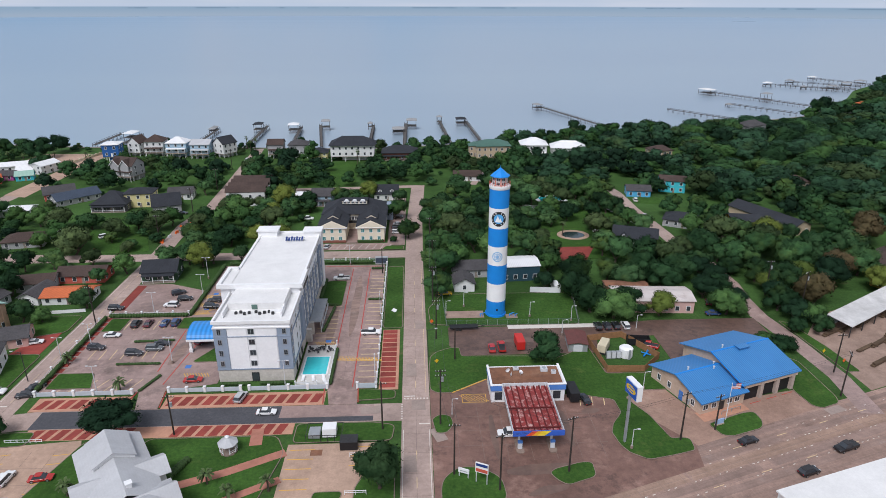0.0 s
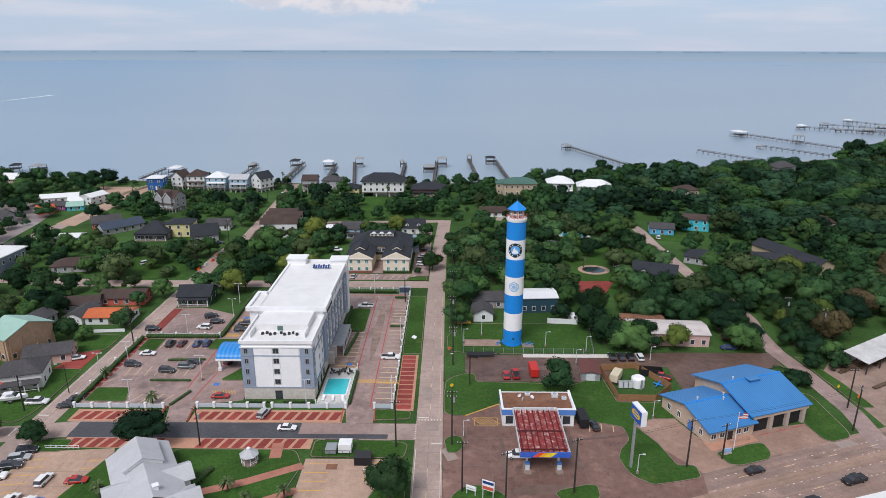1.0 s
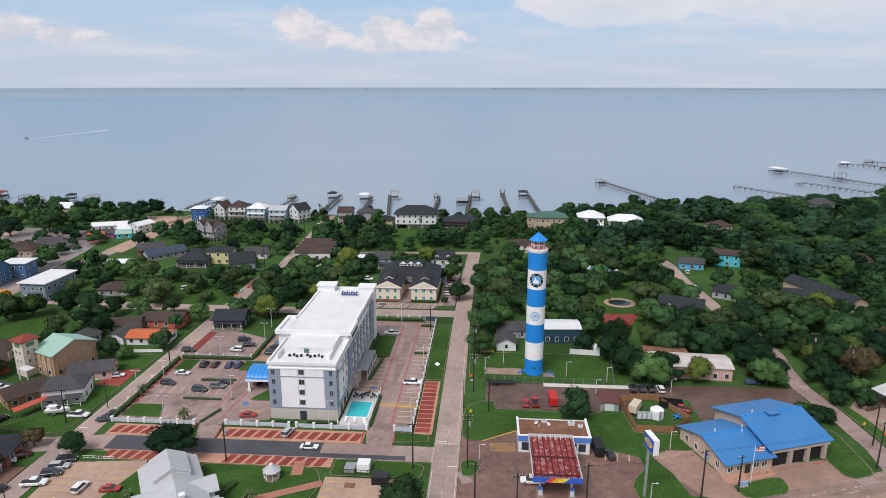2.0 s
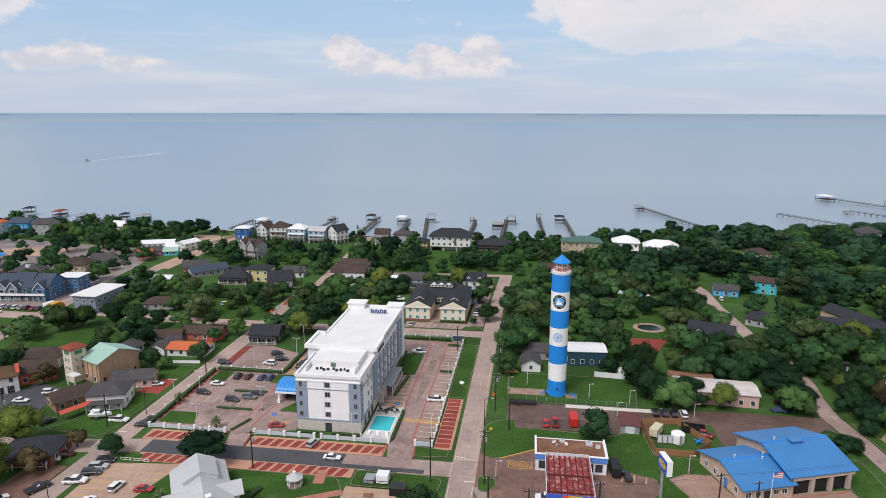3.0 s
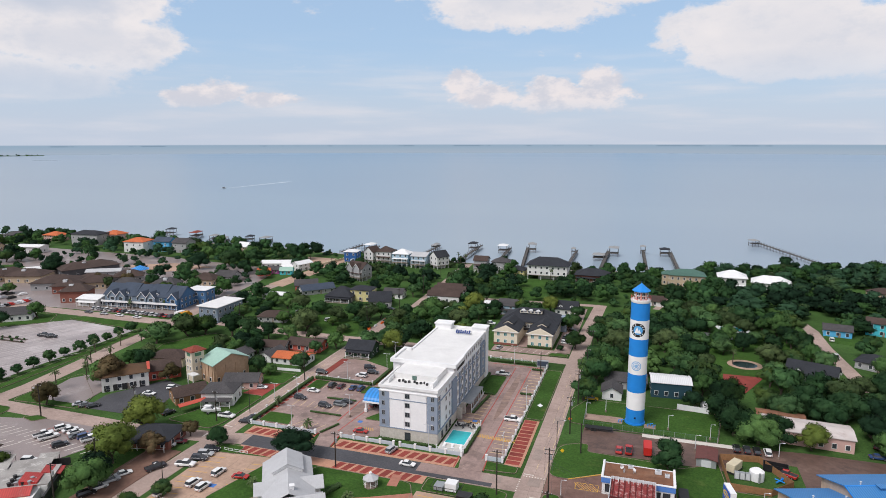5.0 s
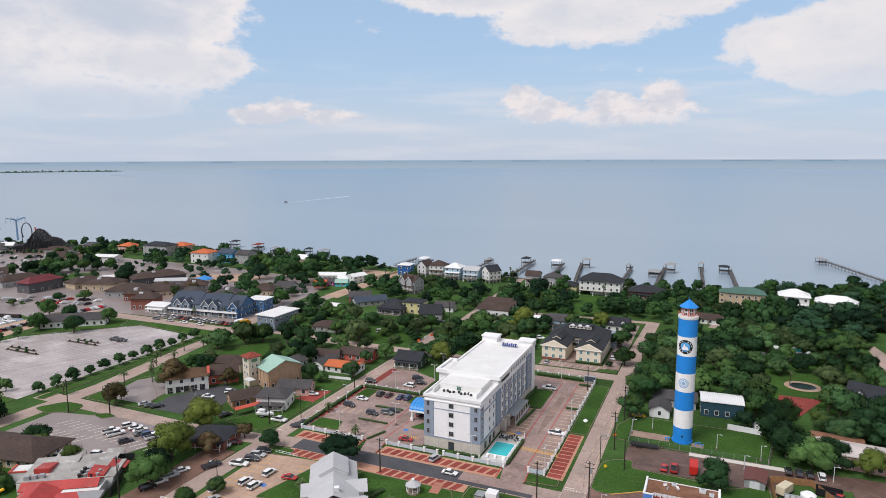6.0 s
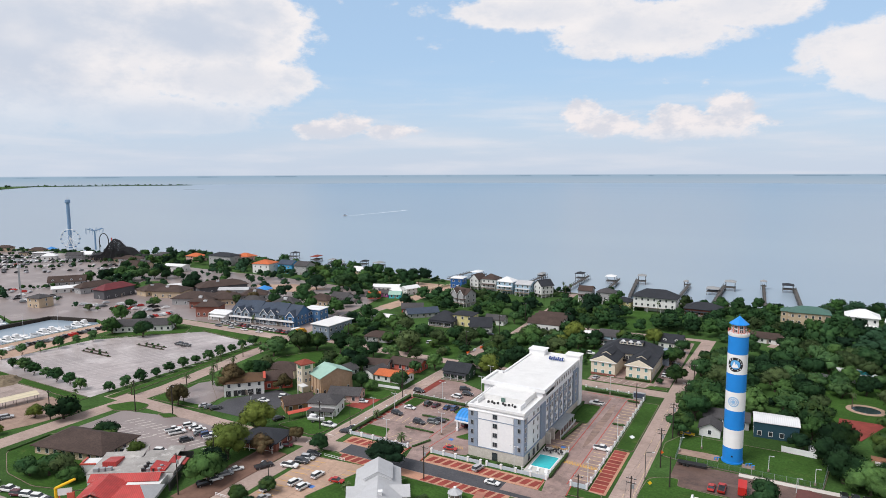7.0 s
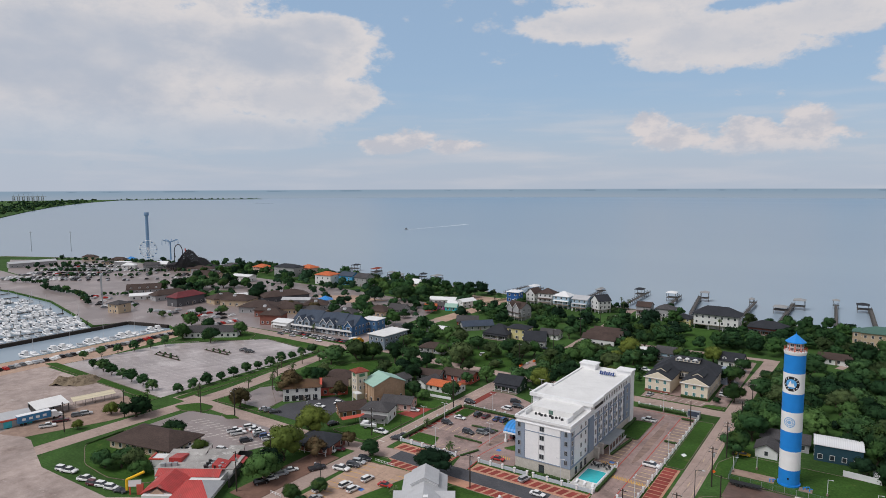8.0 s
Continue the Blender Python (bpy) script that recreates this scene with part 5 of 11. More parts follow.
for i in range(7):
    b.add([(-39.2 + i * 0.78 + s * 0.26 + z * 0.25, y, 18.5 + z) for z in (0, 1.25 - 0.25 * (i % 2)) for y in (211.2, 211.45) for s in (-1, 1)], [(0, 1, 3, 2), (4, 6, 7, 5), (0, 4, 5, 1), (2, 3, 7, 6), (0, 2, 6, 4), (1, 5, 7, 3)])
part("sign_lettering", b, mat("navy_sign", (0.02, 0.05, 0.20), (0.03, 0.06, 0.22), 1.0), hotel, "dark blue slanted sign bars")
part("sign_frame", Build().box(-39.6, -33.6, 211.5, 211.62, 18.6, 18.72).box(-39.6, -33.6, 211.5, 211.62, 19.3, 19.4).box(-39.0, -38.9, 211.45, 213, 18.15, 18.7).box(-34.2, -34.1, 211.45, 213, 18.15, 18.7), GREYM, hotel, "grey sign frame on the roof")
b = Build()
for i in range(9):
    b.box(X1 + 0.8, X1 + 0.9, 179.6 + i * 0.85, 180.2 + i * 0.85, 16.6, 17.5)
part("sign_lettering", b, DARKM, hotel, "dark sign bars")
# windows, storey by storey
rows = (4.4, 7.3, 10.2, 13.0)
part("window_slot", Build().box(-40.1, -38.3, Y0 + 0.02, Y0 + 0.13, 3.6, 14.5), STUCCO, hotel, "white recessed window bay")
for x in (-46.7, -39.2, -31.4):
    for z in rows:
        window(hotel, 1.3 if x == -39.2 else 0.8, 1.3, pose(x, Y0 - (0.07 if abs(x + 39) > 2 else -0.01), z), GREYM)
for y in (163.9, 171, 174.6):
    for z in rows:
        window(hotel, 0.95, 1.35, pose(X1 + (0.07 if y < 165 else -0.11), y, z, 0, 0, 90))
        window(hotel, 0.95, 1.35, pose(X0 - (0.07 if y < 165 else -0.11), y, z, 0, 0, -90))
for k in range(13):
    y = 183.2 + k * 2.45
    for z in rows + ((15.8,) if k > 1 else ()):
        blue = any(a <= y <= c for a, c in ((184.5, 186.5), (189.5, 191.5), (194.5, 196.5), (199.5, 201.5), (204.5, 206.5), (210.2, 215.8)))
        window(hotel, 1.0, 1.5, pose(X1 + (0.21 if blue and z < 14 and y < 210 else 0.41 if blue and z < 14.4 else -0.11), y, z, 0, 0, 90))
    if k > 3:
        for z in rows:
            window(hotel, 1.0, 1.5, pose(X0 + 0.11, y, z, 0, 0, -90))
for x in (-46, -42.5, -36, -32.5):
    for z in rows:
        window(hotel, 1.0, 1.5, pose(x, Y1 - 0.11, z, 0, 0, 180))
window(hotel, 1.6, 2.2, pose(-39.2, Y0 - 0.01, 0.2), DARKM)
for y in (167, 171, 174.5):
    window(hotel, 1.3, 1.9, pose(X1 + 0.01, y, 0.6, 0, 0, 90), DARKM)
for y in (181.5, 185.5):
    part("entrance_pier", Build().box(X1 - 0.1, X1 + 1.6, y, y + 1.1, 0, 3.6), STONE, hotel, "pale stone entrance pier")
# terrace canopy on the parking side
tcan = thing("terrace_canopy", pose(-28.1, 193.8, 0.1), "grey flat slatted terrace canopy on posts against the hotel", "canopy")
part("roof", Build().box(-1.6, 1.7, -7.4, 7.4, 3.3, 3.55), GREYM, tcan)
for i in range(6):
    part("post", Build().cyl(1.5, -7 + i * 2.8, 0, 3.3, 0.1, n=8), WHITE, tcan)
    part("balustrade", Build().box(1.4, 1.5, -7 + i * 2.8, -4.4 + i * 2.8, 0.2, 1.0), WHITE, tcan)
# blue barrel canopy over the hotel entrance
pc = thing("entrance_canopy", pose(-54.3, 181.8, 0.1), "bright blue arched entrance canopy on white columns", "canopy")
prof_o = [(4.6 * math.cos(t), 3.6 + 2.3 * math.sin(t)) for t in np.linspace(math.pi, 0, 13)]
prof_i = [(4.45 * math.cos(t), 3.6 + 2.15 * math.sin(t)) for t in np.linspace(0, math.pi, 13)]
ob = part("barrel_roof", Build().along_x([(y, z) for y, z in prof_o + prof_i], -6.0, 5.6), AWNING, pc)
part("fascia", Build().box(-6.1, 5.6, -4.75, -4.4, 3.2, 3.75).box(-6.1, 5.6, 4.4, 4.75, 3.2, 3.75), WHITE, pc)
b = Build()
for k in range(13):
    t = math.pi * k / 12
    if 0 < k < 12:
        b.rod((-5.9, 0, 3.6), (-5.9, 4.4 * math.cos(t), 3.6 + 2.1 * math.sin(t)), 0.05, 4)
part("end_ribs", b, TBLUE, pc)
for x in (-5.2, 4.6):
    for y in (-4.2, 4.2):
        part("column", Build().cbox(x, y, 0.6, 0.6, 0, 3.3).cbox(x, y, 0.9, 0.9, 0, 1.0), WHITE, pc)

# pool court
pool = thing("swimming_pool", pose(-25.4, 169.0, 0.1), "small rectangular turquoise swimming pool in a pale deck", "pool")
part("deck", Build().box(-3.9, 4.0, -9.6, 10.2, 0, 0.16), mat("pool_deck", (0.62, 0.60, 0.57), (0.55, 0.53, 0.50), 1.0), pool, "pale concrete pool deck")
part("coping", rim(rounded(rect(-3.4, 3.1, -4.6, 4.4), 0.5), 0.35, 0.05, 0.22), WHITE, pool)
part("pool_surface", Build().box(-3.1, 2.8, -4.3, 4.1, 0.1, 0.185), POOLW, pool, "turquoise pool water")
for i, (x, y) in enumerate(((-2.5, -6.6), (0.0, -6.8), (2.6, -6.6), (2.9, -7.9))):
    lo = thing("sun_lounger", pose(-25.4 + x, 169.0 + y, 0.26, 0, 0, 10 * i), "white slatted sun lounger on the pool deck", "lounger", "pool loungers")
    part("seat", Build().box(-0.33, 0.33, -0.9, 0.4, 0.3, 0.38), WHITE, lo)
    part("backrest", Build().along_x([(0.4, 0.3), (0.4, 0.38), (1.0, 0.8), (1.0, 0.72)], -0.33, 0.33), WHITE, lo)
    for lx in (-0.28, 0.28):
        for ly in (-0.8, 0.3):
            part("leg", Build().cbox(lx, ly, 0.06, 0.06, 0, 0.3), WHITE, lo)
for i, (x, y) in enumerate(((-2.3, 7.2), (0.4, 8.1), (2.6, 7.0), (-0.8, 6.6))):
    tb = thing("patio_table", pose(-25.4 + x, 169.0 + y, 0.26), "dark round patio table with chairs by the pool", "table", "patio tables")
    part("tabletop", Build().cyl(0, 0, 0.7, 0.75, 0.6, n=14), DARKM, tb)
    part("stem", Build().cyl(0, 0, 0, 0.7, 0.06, n=8), DARKM, tb)
    for k in range(3):
        a = 2.1 * k + i
        ch = thing("patio_chair", pose(-25.4 + x + 1.0 * math.cos(a), 169.0 + y + 1.0 * math.sin(a), 0.26, 0, 0, math.degrees(a) + 90), "dark metal patio chair by the pool", "chair", "patio chairs")
        part("seat", Build().box(-0.24, 0.24, -0.24, 0.24, 0.4, 0.46), DARKM, ch)
        part("backrest", Build().box(-0.24, 0.24, -0.27, -0.22, 0.46, 0.95), DARKM, ch)
        for lx in (-0.2, 0.2):
            for ly in (-0.2, 0.2):
                part("leg", Build().cbox(lx, ly, 0.05, 0.05, 0, 0.4), DARKM, ch)

# ---------------- fuel station ----------------
gs = thing("fuel_station", pose(0, 0, 0.08), "white fuel station shop with blue band and rusty flat roof", "shop")
part("wall", Build().box(17.0, 34.0, 151.2, 151.5, 0, 4.3).box(17.0, 34.0, 159.4, 159.7, 0, 4.3).box(17.0, 17.3, 151.5, 159.4, 0, 4.3).box(33.7, 34.0, 151.5, 159.4, 0, 4.3), WHITE, gs, "white painted wall")
part("fascia", Build().box(16.8, 34.2, 151.0, 151.24, 3.1, 4.5).box(16.8, 17.04, 151.24, 159.9, 3.1, 4.5).box(33.96, 34.2, 151.24, 159.9, 3.1, 4.5), mat("fascia_blue", (0.10, 0.24, 0.62), (0.09, 0.22, 0.57), 0.8, 0.5), gs, "blue fascia band")
part("coping", Build().box(16.7, 34.3, 150.95, 151.5, 4.5, 4.68).box(16.7, 17.2, 151.5, 160.0, 4.5, 4.68).box(33.8, 34.3, 151.5, 160.0, 4.5, 4.68), WHITE, gs)
part("roof", Build().box(17.2, 33.8, 151.5, 159.6, 4.0, 4.2), RUSTY, gs, "rust-stained gravel roof")
for x in (18.6, 21, 30, 32.2):
    window(gs, 1.5, 1.8, pose(x, 151.18, 0.8), DARKM)
for x, y, s, h in ((30.2, 157.4, 1.6, 0.9), (23.6, 158.2, 1.3, 0.7), (32.3, 156.2, 1.1, 0.8)):
    ac = thing("rooftop_unit", pose(x, y, 4.28), "pale boxy air conditioning unit on the shop roof", "air conditioner")
    part("casing", Build().cbox(0, 0, s, s * 0.8, 0.12, h), STEELW, ac)
    part("fan_cowl", Build().cyl(0, 0, h, h + 0.12, s * 0.3, n=14), GREYM, ac)
    part("base_rail", Build().cbox(0, 0, s * 1.1, 0.15, 0, 0.14), DARKM, ac)
for x, y, r in ((21.4, 156.9, 20), (22.0, 155.2, 70), (24.4, 155.8, 140)):
    sd = thing("satellite_dish", pose(x, y, 4.28, 0, 0, r), "small white satellite dish on the shop roof", "dish")
    part("reflector", Build().add([(0, 0.1, 0.8)] + [(0.55 * math.cos(t), -0.15, 0.8 + 0.55 * math.sin(t)) for t in np.linspace(0, 2 * math.pi, 14)[:-1]], [(0, 1 + i, 1 + (i + 1) % 13) for i in range(13)]), WHITE, sd)
    part("mast", Build().cyl(0, 0.15, 0, 0.8, 0.05, n=6), GREYM, sd)
fc = thing("fuel_canopy", pose(24.4, 141.6, 0.08), "fuel pump canopy with faded red ribbed deck and coloured fascia", "canopy")
W2, D2 = 5.1, 8.6
part("deck", Build().box(-W2, W2, -D2, D2, 4.7, 4.85), REDDECK, fc, "faded stained red deck")
for i in range(8):
    x = -W2 + 0.6 + i * (2 * W2 - 1.2) / 7
    part("deck_rib", Build().box(x - 0.1, x + 0.1, -D2 + 0.2, D2 - 0.2, 4.85, 5.16), mat("dark_red_steel", (0.13, 0.018, 0.018), (0.10, 0.016, 0.016), 1.0), fc)
for y in (-7.0, -0.2):
    part("beam", Build().box(-W2 + 0.2, W2 - 0.2, y - 0.14, y + 0.14, 5.1, 5.3), mat("dark_red_steel", (0.20, 0.03, 0.03), (0.16, 0.03, 0.03), 1.0), fc)
part("parapet", Build().box(-W2 - 0.15, -W2, -D2, D2, 4.5, 5.6).box(W2, W2 + 0.15, -D2, D2, 4.5, 5.6).box(-W2, W2, D2, D2 + 0.15, 4.5, 5.6), STEELW, fc)
part("fascia", Build().box(-W2 - 0.2, W2 + 0.2, -D2 - 0.2, -D2, 4.4, 5.65), mat("royal_blue", (0.05, 0.13, 0.55), None, 1.0, 0.4), fc, "royal blue fascia")
for k, (c, x0, x1) in enumerate((((0.75, 0.09, 0.04), -2.7, -0.2), ((0.85, 0.42, 0.03), -1.5, 0.4), ((0.88, 0.65, 0.05), -0.5, 1.2))):
    part("fascia_stripe", Build().along_y([(x0, 4.5), (x1, 4.5), (x1 + 1.3, 5.6), (x0 + 1.3, 5.6)], -D2 - 0.23 - 0.01 * k, -D2 - 0.2), mat("stripe_%d" % k, c, None, 1.0, 0.4), fc, "bright slanted stripe")
part("soffit", Build().box(-W2, W2, -D2, D2, 4.45, 4.6), WHITE, fc)
for i in range(9):
    x = -W2 + 0.5 + i * (2 * W2 - 1.0) / 8
    part("gusset", Build().along_x([(D2 - 1.1, 4.85), (D2, 4.85), (D2, 5.75)], x - 0.05, x + 0.05), STEELW, fc)
for x in (-3.4, 3.4):
    for y in (-5.6, 4.5):
        part("column", Build().cbox(x, y, 0.4, 0.4, 0, 4.5), WHITE, fc)
for x in (-3.4, 3.4):
    for y in (-5.6, 4.5):
        fp = thing("fuel_pump", pose(24.4 + x, 141.6 + y - 1.4, 0.08), "grey and blue fuel pump on a kerbed island", "fuel pump", "pumps under the canopy")
        part("island", Build().prism(rounded(rect(-0.8, 0.8, -1.6, 3.0), 0.6), 0, 0.16), KERB, fp)
        part("cabinet", Build().cbox(0, 0, 0.9, 0.55, 0.16, 1.5), STEELW, fp)
        part("head", Build().cbox(0, 0, 0.95, 0.6, 1.5, 2.0), BLUEP, fp)
        part("hose", Build().rod((0.5, 0, 1.5), (0.55, 0.1, 0.4), 0.03), BLACK, fp)
# pole sign
ps = thing("pole_sign", pose(43.4, 135.8, 0.16), "tall pole sign with a blue panel and yellow oval", "sign")
part("pole", Build().cbox(0, 0, 0.55, 0.4, 0, 13.2), GREYM, ps)
part("cabinet", Build().cbox(0.6, 0.3, 4.4, 1.2, 11.6, 15.0, 0), WHITE, ps)
part("panel", Build().cbox(0.6, -0.38, 4.1, 0.08, 11.8, 14.8, 0), mat("sign_blue", (0.03, 0.12, 0.50), None, 1.0, 0.4), ps)
b = Build().add([(0.6, -0.44, 13.4)] + [(0.6 + 1.75 * math.cos(t), -0.44, 13.4 + 0.85 * math.sin(t)) for t in np.linspace(0, 2 * math.pi, 25)[:-1]], [(0, 1 + i, 1 + (i + 1) % 24) for i in range(24)])
part("emblem", b, mat("sign_yellow", (0.85, 0.55, 0.03), None, 1.0, 0.4), ps)
for k, (z, w) in enumerate(((13.75, 1.9), (13.05, 1.9))):
    part("emblem_bar", Build().box(0.6 - w / 2, 0.6 + w / 2, -0.47, -0.445, z - 0.16, z + 0.12), BLUEP, ps)
ps.rotation_euler = (0, 0, radians(-78))
for x, y, h, w, lab in ((8.7, 126.6, 2.0, 2.2, "white panel roadside sign"), (12.0, 124.8, 4.6, 2.6, "price sign with red and white panels")):
    sg = thing("roadside_sign", pose(x, y, 0.16, 0, 0, -25), lab, "sign")
    for k in (-1, 1):
        part("post", Build().cbox(k * w * 0.42, 0, 0.14, 0.14, 0, h), STEELW, sg)
    part("panel", Build().cbox(0, 0, w, 0.25, h * 0.52, h), WHITE, sg)
    if h > 3:
        part("price_panel", Build().cbox(0, -0.14, w * 0.9, 0.04, h * 0.56, h * 0.72), REDP, sg)
        part("header", Build().cbox(0, -0.14, w * 0.9, 0.04, h * 0.84, h * 0.97), mat("navy", (0.02, 0.05, 0.2), None, 1), sg)
    else:
        part("writing_bar", Build().cbox(0, -0.14, w * 0.7, 0.02, h * 0.7, h * 0.78), GREYM, sg)

# ---------------- fire station ----------------
FS_DEG = 19.0
fs = thing("fire_station", pose(74.0, 150.3, 0.08, 0, 0, FS_DEG), "tan brick fire station with bright blue ribbed metal roofs", "fire station")


def gable_shell(parent, x0, x1, y0, y1, h, rise, wall, roofm, over, ridge, wl="", rl="", t=0.22):
    """A gabled block: ridge runs along local x at y = ridge."""
    part("wall", Build().along_x([(y0, 0), (y1, 0), (y1, h), (ridge, h + rise), (y0, h)], x0, x1), wall, parent, wl)
    s0, s1 = rise / (ridge - y0), rise / (y1 - ridge)
    e0, e1 = h - over * s0, h - over * s1
    part("roof", Build().along_x([(y0 - over, e0), (y0 - over, e0 + t), (ridge, h + rise + t), (y1 + over, e1 + t), (y1 + over, e1), (ridge, h + rise)], x0 - over, x1 + over), roofm, parent, rl)


gable_shell(fs, 0.6, 16.9, -1.4, 18.2, 4.8, 2.9, TANWALL, BLUEROOF, 0.9, 8.4, "tan brick wall", "bright blue ribbed metal roof")
gable_shell(fs, -12.1, 0.55, -2.2, 14.6, 3.3, 2.3, TANWALL, BLUEROOF, 0.7, 6.2, "tan brick wall", "bright blue ribbed metal roof")
part("gable_trim", Build().along_x([(-2.3, 4.55), (8.4, 7.75), (8.4, 8.05), (-2.3, 4.85)], -0.44, -0.32), TBLUE, fs)
part("ridge_cap", Build().box(-0.3, 17.8, 8.2, 8.6, 7.86, 7.98).box(-12.8, 0.5, 6.0, 6.4, 5.76, 5.87), TBLUE, fs, "blue ridge capping")
part("eave_beam", Build().box(0.6, 16.9, -2.1, -1.75, 3.7, 4.35), TANWALL, fs, "tan beam over the engine bays")
part("roof_cupola", Build().cbox(8.4, 7.6, 2.6, 1.4, 7.3, 8.1).cbox(8.4, 7.6, 3.4, 2.0, 8.1, 8.25), BLUEROOF, fs, "blue ridge ventilator")
for i in range(3):
    x = 3.4 + i * 4.9
    # black sheet on the closed wall paints the shade inside the bay
    part("bay_door_opening", Build().box(x - 1.9, x + 1.9, -1.48, -1.39, 0.02, 3.6), BLACK, fs, "black panel for the shade inside an open engine bay")
    part("bay_pier", Build().box(x + 2.0, x + 2.9, -2.2, -1.38, 0, 4.2), mat("pale_stone_pier", (0.46, 0.38, 0.33), (0.36, 0.29, 0.25), 1.2), fs)
    part("bay_apron_mark", Build().box(x - 1.6, x + 1.6, -3.2, -3.0, 0.0, 0.022), REDLINE, fs)
for x in (-10.8, -8.4, -3.8, -1.6):
    window(fs, 1.3, 1.2, pose(x, -2.21, 1.1), WHITE)
part("entrance_door", Build().box(-6.8, -5.4, -2.3, -2.19, 0.05, 2.2), DARKM, fs)
part("entrance_rail", Build().box(-7.6, -2.0, -4.0, -3.92, 0.9, 1.0).box(-7.6, -7.5, -4.0, -3.9, 0, 1.0).box(-4.8, -4.7, -4.0, -3.9, 0, 1.0).box(-2.1, -2.0, -4.0, -3.9, 0, 1.0), GREYM, fs, "grey entrance handrail")
for y in (0.4, 8.2, 11.8):
    window(fs, 1.0, 1.4, pose(-12.11, y, 1.0, 0, 0, -90), WHITE)
part("entrance_door", Build().box(-12.2, -12.08, 3.6, 4.8, 0.05, 2.3), BLUEP, fs)
for x, y, z in ((-8.4, 6.9, 5.7), (-2.2, 5.2, 5.5), (-1.0, 6.6, 5.7), (4, 9.4, 7.7)):
    part("roof_vent", Build().cyl(x, y, z - 0.3, z + 0.6, 0.16, n=8).cyl(x, y, z + 0.6, z + 0.7, 0.26, n=8), STEELW, fs)
fl = thing("flagpole", pose(68.2, 142.2, 0.16), "white flagpole with a striped flag", "flagpole")
part("pole", Build().cyl(0, 0, 0, 9.6, 0.09, 0.05, 8), WHITE, fl)
for i in range(7):
    z = 8.0 + i * 0.2
    part("flag_stripe", Build().along_y([(0.05, z), (1.0, z - 0.12), (2.0, z - 0.02), (2.0, z + 0.18), (1.0, z + 0.08), (0.05, z + 0.2)], -0.02, 0.02), REDP if i % 2 == 0 else WHITE, fl)
part("flag_canton", Build().along_y([(0.05, 8.7), (0.9, 8.6), (0.9, 9.3), (0.05, 9.4)], -0.04, 0.04), BLUEP, fl)
sg = thing("monument_sign", pose(66.0, 140.6, 0.16, 0, 0, 18), "low blue and white monument sign in the grass", "sign")
part("panel", Build().cbox(0, 0, 2.2, 0.3, 0.3, 1.4), mat("pale_blue_panel", (0.35, 0.5, 0.75), None, 1), sg)
part("base", Build().cbox(0, 0, 2.4, 0.5, 0, 0.3), TANWALL, sg)

# ---------------- inn with two gabled wings ----------------
inn = thing("inn", pose(-24.2, 270, 0.1), "cream inn with dark hipped roof and two gabled wings", "inn")


def house_roof_hip(w, d, h, rise, over, t=0.2):
    """A hipped roof over a w by d block with its ridge along local x."""
    W, D = w / 2 + over, d / 2 + over
    r = max(0.05, W - D) if W > D else 0.05
    ry = 0.05 if W > D else D - W
    vs = [(-W, -D, h - t), (W, -D, h - t), (W, D, h - t), (-W, D, h - t), (-W, -D, h + 0.05), (W, -D, h + 0.05), (W, D, h + 0.05), (-W, D, h + 0.05)]
    if W > D:
        vs += [(-r, 0, h + rise), (r, 0, h + rise)]
        fs = [(4, 5, 9, 8), (5, 6, 9), (6, 7, 8, 9), (7, 4, 8)]
    else:
        vs += [(0, -ry, h + rise), (0, ry, h + rise)]
        fs = [(4, 5, 8), (5, 6, 9, 8), (6, 7, 9), (7, 4, 8, 9)]
    fs += [(0, 1, 5, 4), (1, 2, 6, 5), (2, 3, 7, 6), (3, 0, 4, 7), (3, 2, 1, 0)]
    return vs, fs


part("wall", Build().box(-12.6, 12.6, 4, 19, 0, 6.6), CREAM, inn, "cream siding wall")
vs, fsx = house_roof_hip(25.2, 15, 6.6, 4.6, 0.7)
part("roof", Build().add([(x, y + 11.5, z) for x, y, z in vs], fsx), SHINGLE, inn, "dark shingled hipped roof")
SHUT = mat("teal_shutter", (0.05, 0.20, 0.20), (0.04, 0.17, 0.17), 1.0, 0.6)
